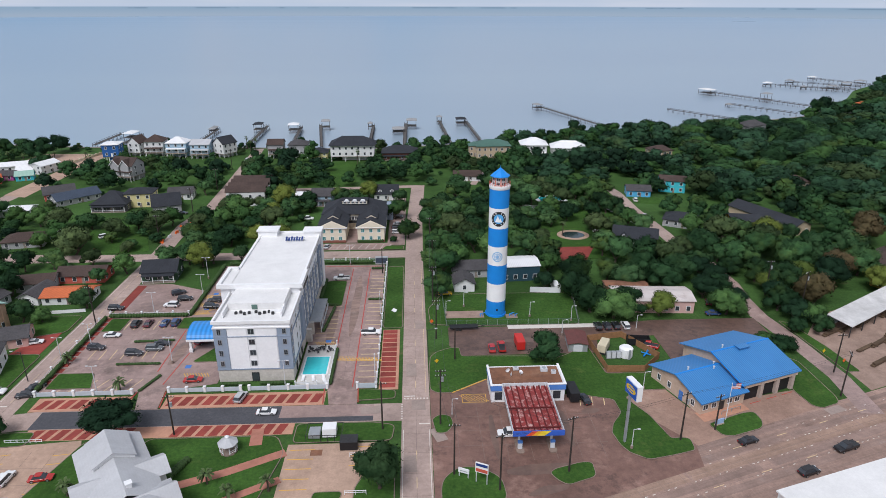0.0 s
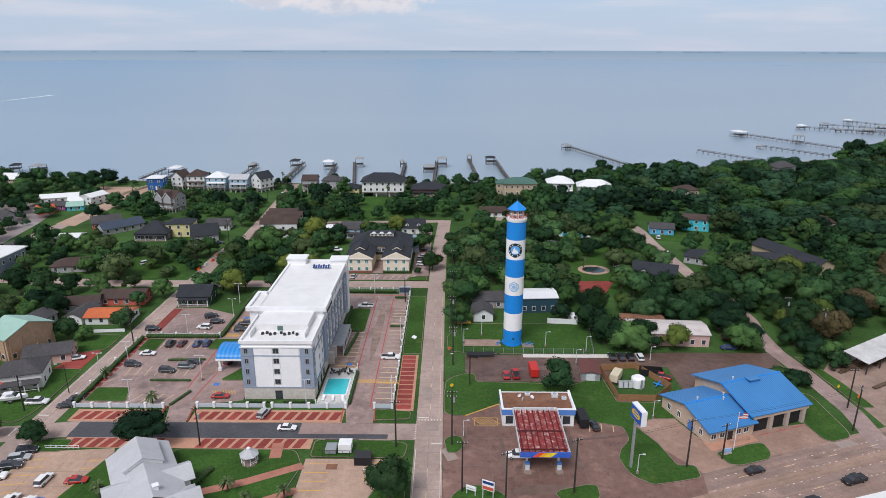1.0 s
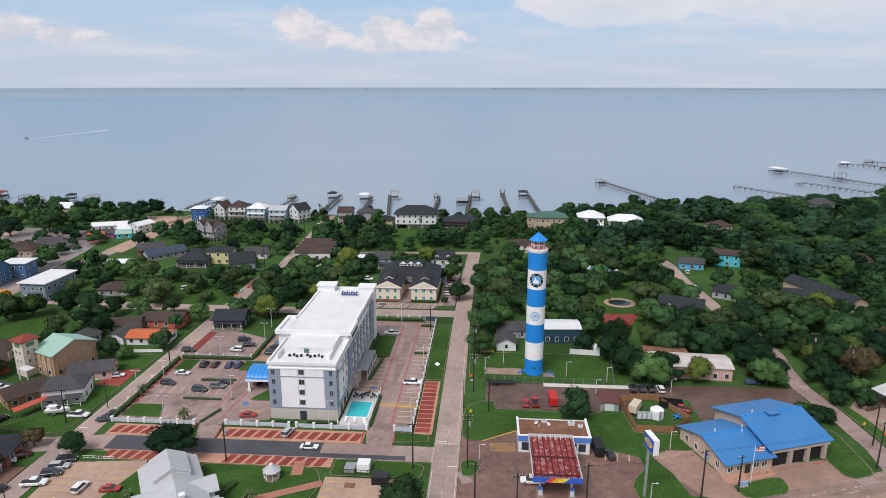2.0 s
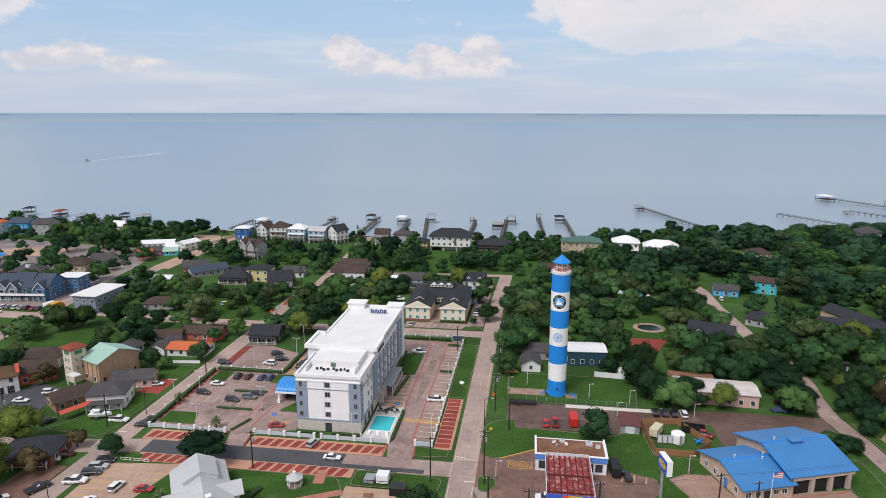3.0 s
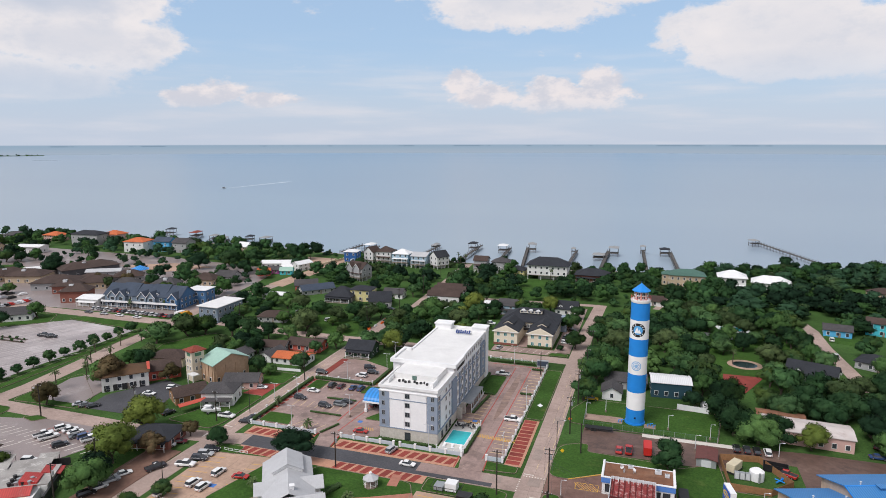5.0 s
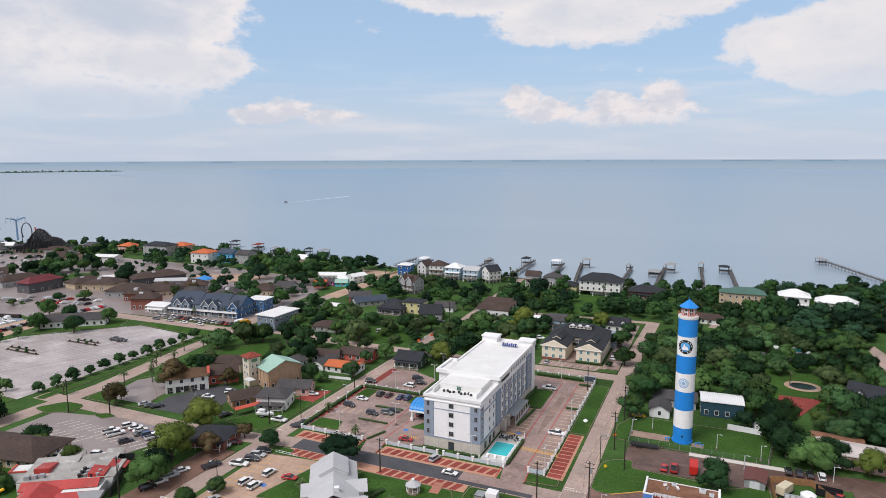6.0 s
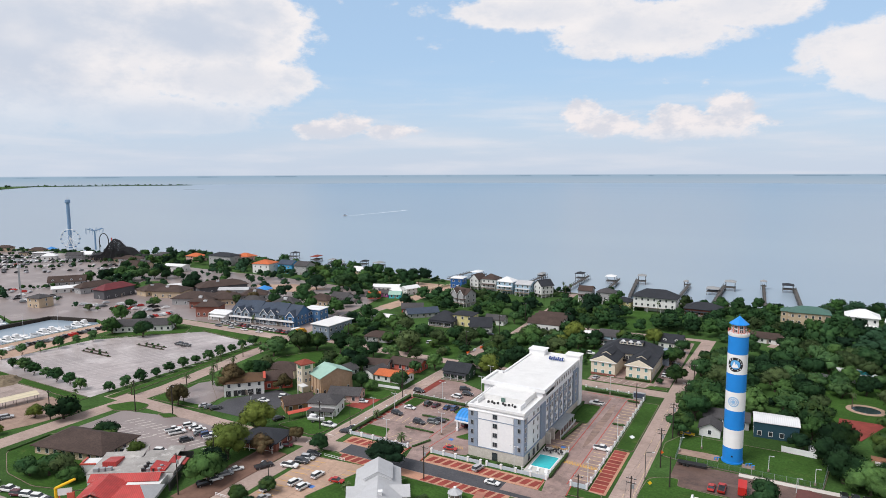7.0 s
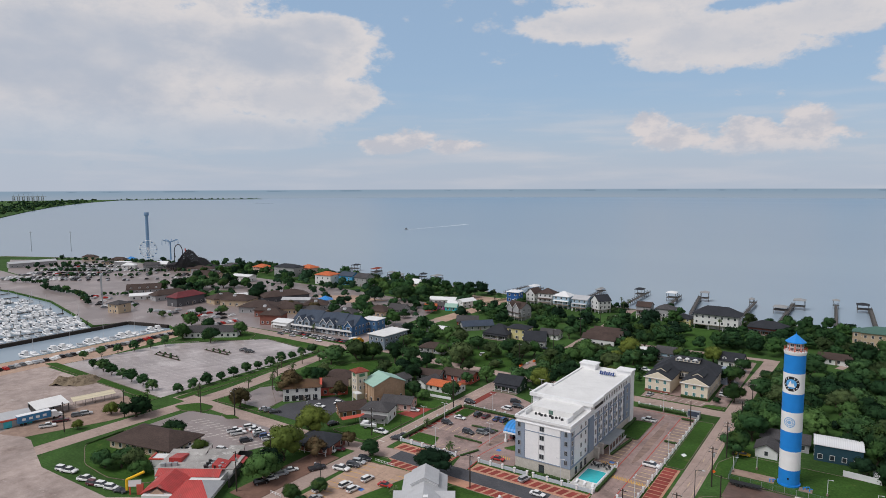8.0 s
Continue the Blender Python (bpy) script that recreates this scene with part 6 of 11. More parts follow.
for sx in (-1, 1):
    cx = sx * 7.4
    part("wing", Build().along_y([(cx - 5.1, 0), (cx + 5.1, 0), (cx + 5.1, 6.2), (cx, 8.6), (cx - 5.1, 6.2)], -11.5, 4.2), CREAM, inn, "cream gabled wing")
    s = 2.4 / 5.1
    part("wing_roof", Build().along_y([(cx - 5.8, 6.2 - 0.7 * s), (cx, 8.6), (cx + 5.8, 6.2 - 0.7 * s), (cx + 5.8, 6.45 - 0.7 * s), (cx, 8.85), (cx - 5.8, 6.45 - 0.7 * s)], -11.0, 8.0), SHINGLE, inn, "dark shingled wing roof")
    part("pediment", Build().along_y([(cx - 5.6, 6.0), (cx + 5.6, 6.0), (cx, 8.65)], -12.0, -11.4), CREAM, inn)
    part("pediment_trim", Build().box(cx - 5.7, cx + 5.7, -12.1, -11.3, 5.85, 6.1), WHITE, inn)
    part("gable_dormer", Build().along_y([(cx - 2.2, 8.0), (cx + 2.2, 8.0), (cx, 9.3)], -6.5, -1.0), CREAM, inn)
    part("dormer_roof", Build().along_y([(cx - 2.6, 7.9), (cx, 9.4), (cx + 2.6, 7.9), (cx + 2.6, 8.1), (cx, 9.6), (cx - 2.6, 8.1)], -6.6, 0.5), SHINGLE, inn)
    for k in (-3.1, 0, 3.1):
        for z in (1.0, 4.0):
            window(inn, 1.1, 1.4, pose(cx + k, -11.52, z), WHITE, SHUT)
    for k in range(4):
        for z in (1.0, 4.0):
            window(inn, 1.0, 1.4, pose(cx + sx * 5.11, -9 + k * 3.6, z, 0, 0, 90 * sx), WHITE)
part("dormer", Build().box(-5.0, 5.0, 7.6, 11.2, 9.6, 11.0), CREAM, inn, "long cream roof dormer")
part("dormer_roof", Build().box(-5.4, 5.4, 7.2, 11.4, 11.0, 11.25), SHINGLE, inn)
for k in (-3.3, 0, 3.3):
    part("dormer_head", Build().along_y([(k - 1.2, 10.7), (k + 1.2, 10.7), (k + 0.9, 11.2), (k, 11.45), (k - 0.9, 11.2)], 7.1, 8.3), WHITE, inn, "white rounded dormer head")
for sx in (-1, 1):
    part("brick_foot", Build().box(sx * 7.4 - 5.2, sx * 7.4 + 5.2, -11.62, -11.5, 0, 0.95), mat("brick_foot", (0.26, 0.10, 0.075), (0.2, 0.08, 0.06), 1.2), inn, "red-brown brick foot")
for k in range(6):
    window(inn, 0.9, 0.9, pose(-4.1 + k * 1.64, 7.58, 9.85), WHITE)
for k in range(4):
    window(inn, 1.1, 1.4, pose(-2.1 + k * 1.4, 3.98, 4.0), WHITE)
part("entry_walk", Build().box(-2.2, 2.2, -12, 4, 0, 0.1), LOT, inn)
part("balcony", Build().box(-2.3, 2.3, 2.8, 4, 3.0, 3.2).box(-2.3, 2.3, 2.8, 2.9, 3.2, 4.1), DARKM, inn)
for y in (6, 10, 14):
    for z in (1.0, 4.0):
        window(inn, 1.1, 1.4, pose(12.61, y, z, 0, 0, 90), WHITE)
part("stair_tower", Build().box(12.6, 15.2, 15, 18.5, 0, 7.2), GREYBLUE, inn)
slab("car_park", rect(-36, -9.6, 250.6, 257.4), 0.07, LOT, "narrow concrete car park below the inn", "car park")
stalls(bpy.data.objects[bpy.context.scene.collection.objects[-1].name], -35, 251.2, 9, 2.74, 5, 75, WHITEP, 0.078)
slab("car_park", rect(-10.5, -3.8, 255, 330), 0.066, LOT, "concrete parking strip beside the street", "car park")

# ---------------- grey-roofed community hall and gazebo ----------------
hall = thing("community_hall", pose(-56.9, 126.7, 0.1, 0, 0, 33), "community hall with a complex pale grey metal roof", "hall")
part("wall", Build().box(-5.4, 5.4, -22, 9.0, 0, 4.1).box(-7.2, 7.4, -5.6, -0.2, 0, 3.8).box(-6.8, 6.8, -21.6, -8.6, 0, 3.9), WHITE, hall, "white wall")


def roof_gable_y(parent, cx, hw, y0, y1, ze, zr, material, t=0.18):
    """A gabled roof with its ridge along local y."""
    part("roof", Build().along_y([(cx - hw, ze), (cx, zr), (cx + hw, ze), (cx + hw, ze + t), (cx, zr + t), (cx - hw, ze + t)], y0, y1), material, parent)


def roof_gable_x(parent, cy, hw, x0, x1, ze, zr, material, t=0.18):
    part("roof", Build().along_x([(cy - hw, ze), (cy - hw, ze + t), (cy, zr + t), (cy + hw, ze + t), (cy + hw, ze), (cy, zr)], x0, x1), material, parent)


roof_gable_y(hall, 0, 6.2, -12, 9.9, 3.9, 6.9, GREYROOF)
roof_gable_y(hall, 0, 3.9, -0.2, 8.6, 6.0, 8.0, GREYROOF)
part("gable_end", Build().along_y([(-3.6, 5.1), (3.6, 5.1), (3.6, 6.1), (0, 7.95), (-3.6, 6.1)], 0.2, 8.3), WHITE, hall, "white gable end")
roof_gable_x(hall, -2.9, 3.3, -8.1, 8.4, 3.8, 5.6, GREYROOF)
vs, fsx = house_roof_hip(14.6, 14.0, 3.9, 3.4, 0.6)
part("verandah_roof", Build().add([(x, y - 15.4, z) for x, y, z in vs], fsx), GREYROOF, hall)
roof_gable_x(hall, -12.2, 3.0, -8.0, 8.2, 4.0, 6.0, GREYROOF)
part("cupola", Build().cbox(0.8, -9.4, 0.9, 0.9, 6.4, 7.5).cbox(0.8, -9.4, 1.2, 1.2, 7.5, 7.65), WHITE, hall)
for y in (-4.6, -2.4):
    window(hall, 1.2, 1.5, pose(7.42, y, 0.9, 0, 0, 90), WHITE)
for y in (2, 5):
    window(hall, 1.2, 1.5, pose(5.42, y, 0.9, 0, 0, 90), WHITE)
gz = thing("gazebo", pose(-39.0, 136.4, 0.16), "white octagonal park gazebo with a grey metal roof", "gazebo")
part("floor", Build().cyl(0, 0, 0, 0.35, 2.3, n=8), KERB, gz)
part("roof", Build().cyl(0, 0, 2.6, 2.75, 2.7, n=8).cyl(0, 0, 2.75, 4.1, 2.7, 0.5, 8), GREYROOF, gz)
part("cupola", Build().cyl(0, 0, 4.0, 4.5, 0.45, n=8).cyl(0, 0, 4.5, 4.9, 0.6, 0.05, 8), WHITE, gz)
for i in range(8):
    a = 2 * math.pi * (i + 0.5) / 8
    a2 = a + 2 * math.pi / 8
    part("post", Build().cyl(2.2 * math.cos(a), 2.2 * math.sin(a), 0.35, 2.6, 0.09, n=6), WHITE, gz)
    if i != 5:
        part("railing", Build().rod((2.2 * math.cos(a), 2.2 * math.sin(a), 1.2), (2.2 * math.cos(a2), 2.2 * math.sin(a2), 1.2), 0.05).rod((2.2 * math.cos(a), 2.2 * math.sin(a), 0.7), (2.2 * math.cos(a2), 2.2 * math.sin(a2), 0.7), 0.04), WHITE, gz)
gz.scale = (0.78, 0.78, 0.82)

# ---------------- houses ----------------


def wallpaint(name, c):
    return mat("siding_" + name, c, tuple(v * 0.9 for v in c), 0.7, 0.8, big=0.06, bigscale=0.3, wave=(0.3, "Z", 0.10))


W_WHITE, W_CREAM = wallpaint("white", (0.74, 0.74, 0.73)), wallpaint("cream", (0.66, 0.58, 0.42))
W_BLUE, W_PALEB = wallpaint("deep_blue", (0.03, 0.12, 0.36)), wallpaint("pale_blue", (0.38, 0.52, 0.63))
W_GREY, W_TAN = wallpaint("grey", (0.38, 0.38, 0.39)), wallpaint("tan", (0.52, 0.41, 0.29))
W_RED, W_YEL = wallpaint("coral", (0.55, 0.12, 0.09)), wallpaint("yellow", (0.68, 0.60, 0.30))
W_TEAL, W_PINK = wallpaint("turquoise", (0.07, 0.52, 0.62)), wallpaint("pink", (0.62, 0.40, 0.36))
W_GREEN, W_DARK = wallpaint("dark_green", (0.04, 0.08, 0.05)), wallpaint("charcoal", (0.10, 0.10, 0.11))
W_BRICK, W_ORANGE = wallpaint("red_brick", (0.26, 0.10, 0.075)), wallpaint("ochre", (0.60, 0.34, 0.10))
W_PURP, W_SKY = wallpaint("magenta", (0.42, 0.08, 0.30)), wallpaint("sky_blue", (0.10, 0.42, 0.72))
W_SLATE = wallpaint("slate_blue", (0.21, 0.265, 0.33))
W_NAVY = wallpaint("dark_teal", (0.03, 0.08, 0.11))
MROOF_W = mat("white_metal_roof", (0.80, 0.80, 0.80), (0.72, 0.72, 0.73), 0.4, 0.5, big=0.05, wave=(0.6, "X", 0.10))


def house(name, x, y, deg, w, d, h, wall, roofm, label, roof="gable", rise=2.2, over=0.5, storeys=1, stilts=0.0, porch=0.0, chimney=False, cat="house", dormers=0, group="", door=True):
    """A house w wide along its own x and d deep, eaves at h, standing on stilts of that height if given."""
    t = thing(name, pose(x, y, 0.0, 0, 0, deg), label, cat, group)
    z = stilts
    if stilts:
        for i in range(4):
            for j in range(3):
                part("stilt", Build().cbox(-w / 2 + 0.4 + i * (w - 0.8) / 3, -d / 2 + 0.4 + j * (d - 0.8) / 2, 0.4, 0.4, 0, z), WHITE if wall is not W_DARK else WOOD, t)
        part("floor_deck", Build().box(-w / 2 - 0.1, w / 2 + 0.1, -d / 2 - 0.1, d / 2 + 0.1, z - 0.3, z), WOOD, t)
        part("lower_room", Build().box(-w / 4, w / 2 - 0.6, -d / 5, d / 2 - 0.6, 0, z - 0.3), wall, t)
    top = z + h
    if roof == "gable":
        part("wall", Build().along_x([(-d / 2, z), (d / 2, z), (d / 2, top), (0, top + rise), (-d / 2, top)], -w / 2, w / 2), wall, t)
        s = rise / (d / 2)
        e = top - over * s
        part("roof", Build().along_x([(-d / 2 - over, e), (-d / 2 - over, e + 0.2), (0, top + rise + 0.2), (d / 2 + over, e + 0.2), (d / 2 + over, e), (0, top + rise)], -w / 2 - over, w / 2 + over), roofm, t)
    elif roof == "hip":
        part("wall", Build().box(-w / 2, w / 2, -d / 2, d / 2, z, top), wall, t)
        vs, fs = house_roof_hip(w, d, top, rise, over)
        part("roof", Build().add(vs, fs), roofm, t)
    else:
        part("wall", Build().box(-w / 2, w / 2, -d / 2, d / 2, z, top), wall, t)
        part("roof", Build().box(-w / 2 - over, w / 2 + over, -d / 2 - over, d / 2 + over, top, top + 0.3), roofm, t)
    sh = h / storeys
    zs = [z + sh * k + 0.9 for k in range(storeys)]
    nx, ny = (max(2, int(w / 3.2)), max(1, int(d / 3.4))) if x > -300 else (max(2, int(w / 5)), 1)
    wall_windows(t, -w / 2, -d / 2 - 0.01, w / 2, -d / 2 - 0.01, zs, nx, 1.1, min(1.4, sh - 1.3), WHITE)
    wall_windows(t, w / 2 + 0.01, -d / 2, w / 2 + 0.01, d / 2, zs, ny, 1.0, min(1.4, sh - 1.3), WHITE)
    if x > -60 or deg > 20:
        wall_windows(t, -w / 2 - 0.01, d / 2, -w / 2 - 0.01, -d / 2, zs, ny, 1.0, min(1.4, sh - 1.3), WHITE)
    if door:
        part("door", Build().box(-0.5 + w * 0.06, 0.5 + w * 0.06, -d / 2 - 0.08, -d / 2, z + 0.02, z + 2.1), WOOD if not stilts else WHITE, t)
    if porch:
        zp = z + min(h, 2.7)
        part("porch_roof", Build().along_x([(-d / 2 - porch, zp - 0.3), (-d / 2 - porch, zp - 0.1), (-d / 2, zp + 0.3), (-d / 2, zp + 0.1)], -w / 2 + 0.3, w / 2 - 0.3), roofm, t)
        part("porch_floor", Build().box(-w / 2 + 0.3, w / 2 - 0.3, -d / 2 - porch, -d / 2, max(0, z - 0.25), z + 0.1), WOOD, t)
        for i in range(4):
            part("porch_post", Build().cbox(-w / 2 + 0.5 + i * (w - 1.0) / 3, -d / 2 - porch + 0.15, 0.16, 0.16, 0, zp - 0.25), WHITE, t)
        part("porch_rail", Build().box(-w / 2 + 0.4, w / 2 - 0.4, -d / 2 - porch + 0.1, -d / 2 - porch + 0.18, z + 0.9, z + 1.0), WHITE, t)
    if chimney:
        part("chimney", Build().cbox(w * 0.2, d * 0.15, 0.8, 0.8, top, top + rise + 0.7), W_BRICK, t)
    for i in range(dormers):
        x0 = -w / 2 + (i + 0.5) * w / dormers
        part("dormer", Build().along_y([(x0 - 0.9, top + 0.5), (x0 + 0.9, top + 0.5), (x0 + 0.9, top + 1.3), (x0, top + 2.0), (x0 - 0.9, top + 1.3)], -d / 2 + 0.6, -d / 8), WHITE, t)
        part("dormer_roof", Build().along_y([(x0 - 1.1, top + 1.2), (x0, top + 2.0), (x0 + 1.1, top + 1.2), (x0 + 1.1, top + 1.35), (x0, top + 2.2), (x0 - 1.1, top + 1.35)], -d / 2 + 0.4, -d / 8 + 0.4), roofm, t)
        plain_window(t, 0.7, 0.7, pose(x0, -d / 2 + 0.58, top + 0.65), WHITE)
    return t


# along the shore, west to east
house("house", -175.2, 403.5, 6, 9, 9, 7.0, W_BLUE, MROOF_W, "deep blue shore house with white windows on a white base", "hip", 1.4, 0.6, 2, stilts=2.8)
house("house", -166.0, 417, 80, 10, 7.5, 5.8, W_WHITE, BROWNSH, "white shore house with steep brown gabled roof", "gable", 3.4, storeys=2, stilts=2.2)
house("house", -155.2, 417, 3, 11, 10, 6.4, W_WHITE, BROWNSH, "large white shore house with dark brown hipped roof", "hip", 3.4, storeys=2, stilts=2.4, porch=2)
house("house", -140.6, 413, 0, 12, 10, 5.8, W_PALEB, MROOF_W, "pale blue shore house with white metal roof", "hip", 3.0, storeys=2, stilts=2.8, porch=2)
house("house", -125.8, 411, 0, 11, 12, 5.6, W_PALEB, GREYROOF, "pale blue shore house with long grey roof", "gable", 2.0, storeys=2, stilts=2.6, porch=2)
house("house", -112.6, 411, 55, 10, 9, 6.0, W_WHITE, SHINGLE, "white gabled shore house with dark roof", "gable", 3.6, storeys=2, stilts=2.4)
gy = house("house", -149.0, 360, -18, 13, 9, 5.8, W_GREY, BROWNSH, "grey house with brown roof and balconies", "gable", 3.2, storeys=2, stilts=2.4, porch=1.8)
for c in (-3.4, 2.6):
    part("front_gable", Build().along_y([(c - 2.4, 2.4), (c + 2.4, 2.4), (c + 2.4, 8.2), (c, 10.9), (c - 2.4, 8.2)], -5.6, -0.5), W_GREY, gy)
    part("gable_roof", Build().along_y([(c - 2.9, 7.7), (c, 10.95), (c + 2.9, 7.7), (c + 2.9, 7.95), (c, 11.2), (c - 2.9, 7.95)], -6.0, 0.0), BROWNSH, gy)
    part("gable_trim", Build().along_y([(c - 2.9, 7.65), (c, 10.9), (c + 2.9, 7.65), (c + 2.9, 7.98), (c, 11.23), (c - 2.9, 7.98)], -6.12, -6.0), WHITE, gy)
house("house", -81.5, 408, 2, 9, 9, 5.6, W_GREY, BROWNSH, "grey raised shore cottage with brown roof", "gable", 2.4, stilts=2.6, porch=1.6)
house("house", -68.0, 408, 0, 11, 10, 5.4, W_GREY, GREYSH, "grey raised shore house with hipped roof", "hip", 2.6, stilts=2.6)
house("house", -55.0, 400, 0, 10, 9, 4.8, W_YEL, SHINGLE, "yellow shore house with dark hipped roof", "hip", 2.4, storeys=2)
house("house", -35.3, 400, 0, 25, 13, 6.4, W_WHITE, SHINGLE, "large white two-storey shore house with dark hipped roof", "hip", 4.4, 1.0, storeys=2, stilts=3.0)
house("house", -8.0, 403, 0, 20, 13, 4.2, W_BRICK, SHINGLE, "brick shore house with dark hipped roof", "hip", 3.4, 0.8, porch=2)
house("house", 47.5, 405, 2, 20, 12, 7.2, W_TAN, GREENSH, "tan shore house with green roof", "hip", 3.0, 0.7, storeys=2)
house("house", 36.5, 406, 0, 6, 6, 6.6, W_TAN, GREENSH, "small tan tower with green roof", "hip", 2.2, storeys=2, cat="tower")
house("house", 73.0, 408, -3, 15, 12, 7.0, W_WHITE, MROOF_W, "white shore house with white metal roof", "hip", 3.6, 0.9, storeys=2, porch=2)
house("house", 94.5, 409, -8, 20, 11, 4.6, W_WHITE, MROOF_W, "low white shore house with white metal roof", "hip", 3.6, 0.9)
# behind them
house("house", -167.5, 326, 30, 13, 10, 3.2, W_RED, GREYSH, "coral red cottage with grey roof", "gable", 2.6)
house("house", -157.0, 319.5, 46, 19, 9, 2.8, W_GREY, BLUESH, "long house with slate blue roof", "gable", 2.4)
house("house", -134.6, 308.5, 2, 15, 13, 3.4, W_DARK, SHINGLE, "dark house with broad black roof", "hip", 4.6, porch=1.5)
house("house", -124.0, 312.5, 4, 12, 9, 6.4, W_YEL, SHINGLE, "yellow two-storey house with dark roof", "hip", 1.8, storeys=2)
house("house", -109.5, 303, 20, 11.5, 10, 3.8, W_GREY, SHINGLE, "grey house with dark gabled roof", "gable", 4.0)
house("house", -109.5, 323, 5, 11, 8, 3.0, W_WHITE, GREYSH, "pale cottage with grey roof", "gable", 2.2)
wh = thing("warehouse", pose(-76.6, 320, 0, 0, 0, 3), "white hall with four weathered brown gabled roofs in a row", "hall")
part("wall", Build().box(-8.4, 8.4, -12.4, 12.4, 0, 6.6), W_WHITE, wh, "white plank wall")
for k in range(4):
    y0 = -12.4 + k * 6.2
    part("gable", Build().along_x([(y0, 6.58), (y0 + 6.2, 6.58), (y0 + 3.1, 8.6)], -8.4, 8.4), W_WHITE, wh)
    part("roof", Build().along_x([(y0 - 0.2, 6.5), (y0 - 0.2, 6.75), (y0 + 3.1, 8.95), (y0 + 6.4, 6.75), (y0 + 6.4, 6.5), (y0 + 3.1, 8.7)], -9.0, 9.0), BROWNSH, wh, "weathered brown shingled roof")
wall_windows(wh, -8.4, -12.41, 8.4, -12.41, (1.2, 4.0), 4, 1.1, 1.3, WHITE)
wall_windows(wh, 8.41, -12.4, 8.41, 12.4, (1.2, 4.0), 6, 1.1, 1.3, WHITE)
house("house", -148.0, 262, 12, 14, 9, 2.8, W_GREY, BROWNSH, "low house with brown roof among trees", "hip", 2.2)
house("house", -42.0, 313, 0, 9, 12, 4.6, W_PALEB, GREYSH, "grey-blue two-storey house with grey roof", "gable", 2.0, storeys=2, porch=1.8)
house("house", -53.5, 318, 10, 7, 5, 2.6, W_WHITE, MROOF_W, "small white shed with white roof", "gable", 1.0, cat="shed")
house("house", -13.0, 318, 0, 11, 8, 3.4, W_WHITE, SHINGLE, "dark-roofed white house with dormers", "gable", 3.2, 0.5, dormers=2)
house("house", 28.0, 351, -4, 14, 8, 2.8, W_WHITE, BROWNSH, "low white house with brown roof", "gable", 2.0)
house("house", 15.5, 215.5, 92, 7.4, 6.4, 2.8, W_WHITE, GREYSH, "white cottage with grey gabled roof near the tower", "gable", 1.8)
house("house", 19.5, 227, 2, 14, 8, 3.0, W_GREY, GREYSH, "long grey house with dark roof", "gable", 1.8)
house("shed", 34.5, 224, 4, 13, 9, 5.2, W_NAVY, MROOF_W, "dark teal metal shed with white roof", "gable", 0.8, 0.3, cat="shed", door=False)
house("house", 107.6, 318.5, -10, 11, 8, 3.2, W_SKY, GREYSH, "bright blue cottage with grey roof", "gable", 1.8)
house("house", 127.0, 326, -16, 12, 9, 5.8, W_TEAL, BROWNSH, "turquoise two-storey house with brown roof", "gable", 1.6, storeys=2)
house("house", 84.0, 252, -20, 16, 11, 3.6, W_WHITE, SHINGLE, "white gabled house with black roof", "gable", 3.4, dormers=2)
house("apartment_block", 148.6, 275, 110, 33, 9.6, 3.6, W_TAN, SHINGLE, "long tan apartment block with dark brown roof", "gable", 2.2, cat="apartments")
house("apartment_block", 138.5, 271.5, -10, 16, 9, 3.2, W_ORANGE, SHINGLE, "tan low apartment wing with dark roof", "gable", 1.8, cat="apartments")
house("apartment_block", 165.0, 227, 28, 22, 11, 3.4, W_ORANGE, BROWNSH, "ochre low building with brown roof", "gable", 2.2, cat="apartments")
house("house", 157.0, 211, 28, 14, 8, 3.0, W_ORANGE, BROWNSH, "ochre annexe with brown roof", "gable", 1.8)
house("house", 111.5, 274, -30, 14, 10, 3.0, W_GREY, SHINGLE, "dark-roofed house among trees", "hip", 2.6)
house("house", 205, 262, 20, 18, 10, 3.2, W_TAN, BROWNSH, "low house with brown roof among trees", "hip", 2.6)
house("house", 190, 330, 10, 14, 10, 3.4, W_TAN, BROWNSH, "brown-roofed house among trees", "hip", 2.6)
house("house", 150, 405, 10, 13, 9, 3.2, W_TAN, BROWNSH, "brown-roofed house in the woods", "hip", 2.6)
house("house", 240, 470, 25, 18, 11, 6.0, W_GREY, GREYSH, "grey house with steep roof near the shore", "hip", 3.4, storeys=2)
house("house", 378, 560, 40, 26, 10, 3.4, W_GREY, GREYSH, "long low grey shore house with gabled roof", "gable", 2.0)
house("house", 392, 575, 35, 16, 11, 4.0, W_TAN, ORANGER, "shore house with orange tiled roof", "hip", 2.4)
t = house("workshop", 71.5, 199.5, -4, 23, 10, 4.0, W_PINK, mat("patched_white_roof", (0.62, 0.57, 0.55), (0.46, 0.40, 0.38), 0.4, 0.7, big=0.2, bigscale=0.2, stain=((0.30, 0.24, 0.22), 0.25, 0.5, 0.75)), "tan workshop with patched flat white roof", "gable", 0.9, 0.4, cat="workshop")
house("workshop", 66, 207, -4, 13, 6, 3.6, W_PINK, RUSTY, "low annexe with rusty brown metal roof", "gable", 0.6, 0.3, cat="workshop")
# west of the hotel
house("house", -85.0, 229, 4, 11, 9, 3.4, W_GREEN, SHINGLE, "dark green house with red trim and dark roof", "gable", 2.6, porch=1.8)
house("house", -110.0, 228, 2, 15, 8, 2.8, W_RED, BROWNSH, "brown-roofed cottage with red trim", "gable", 1.8)
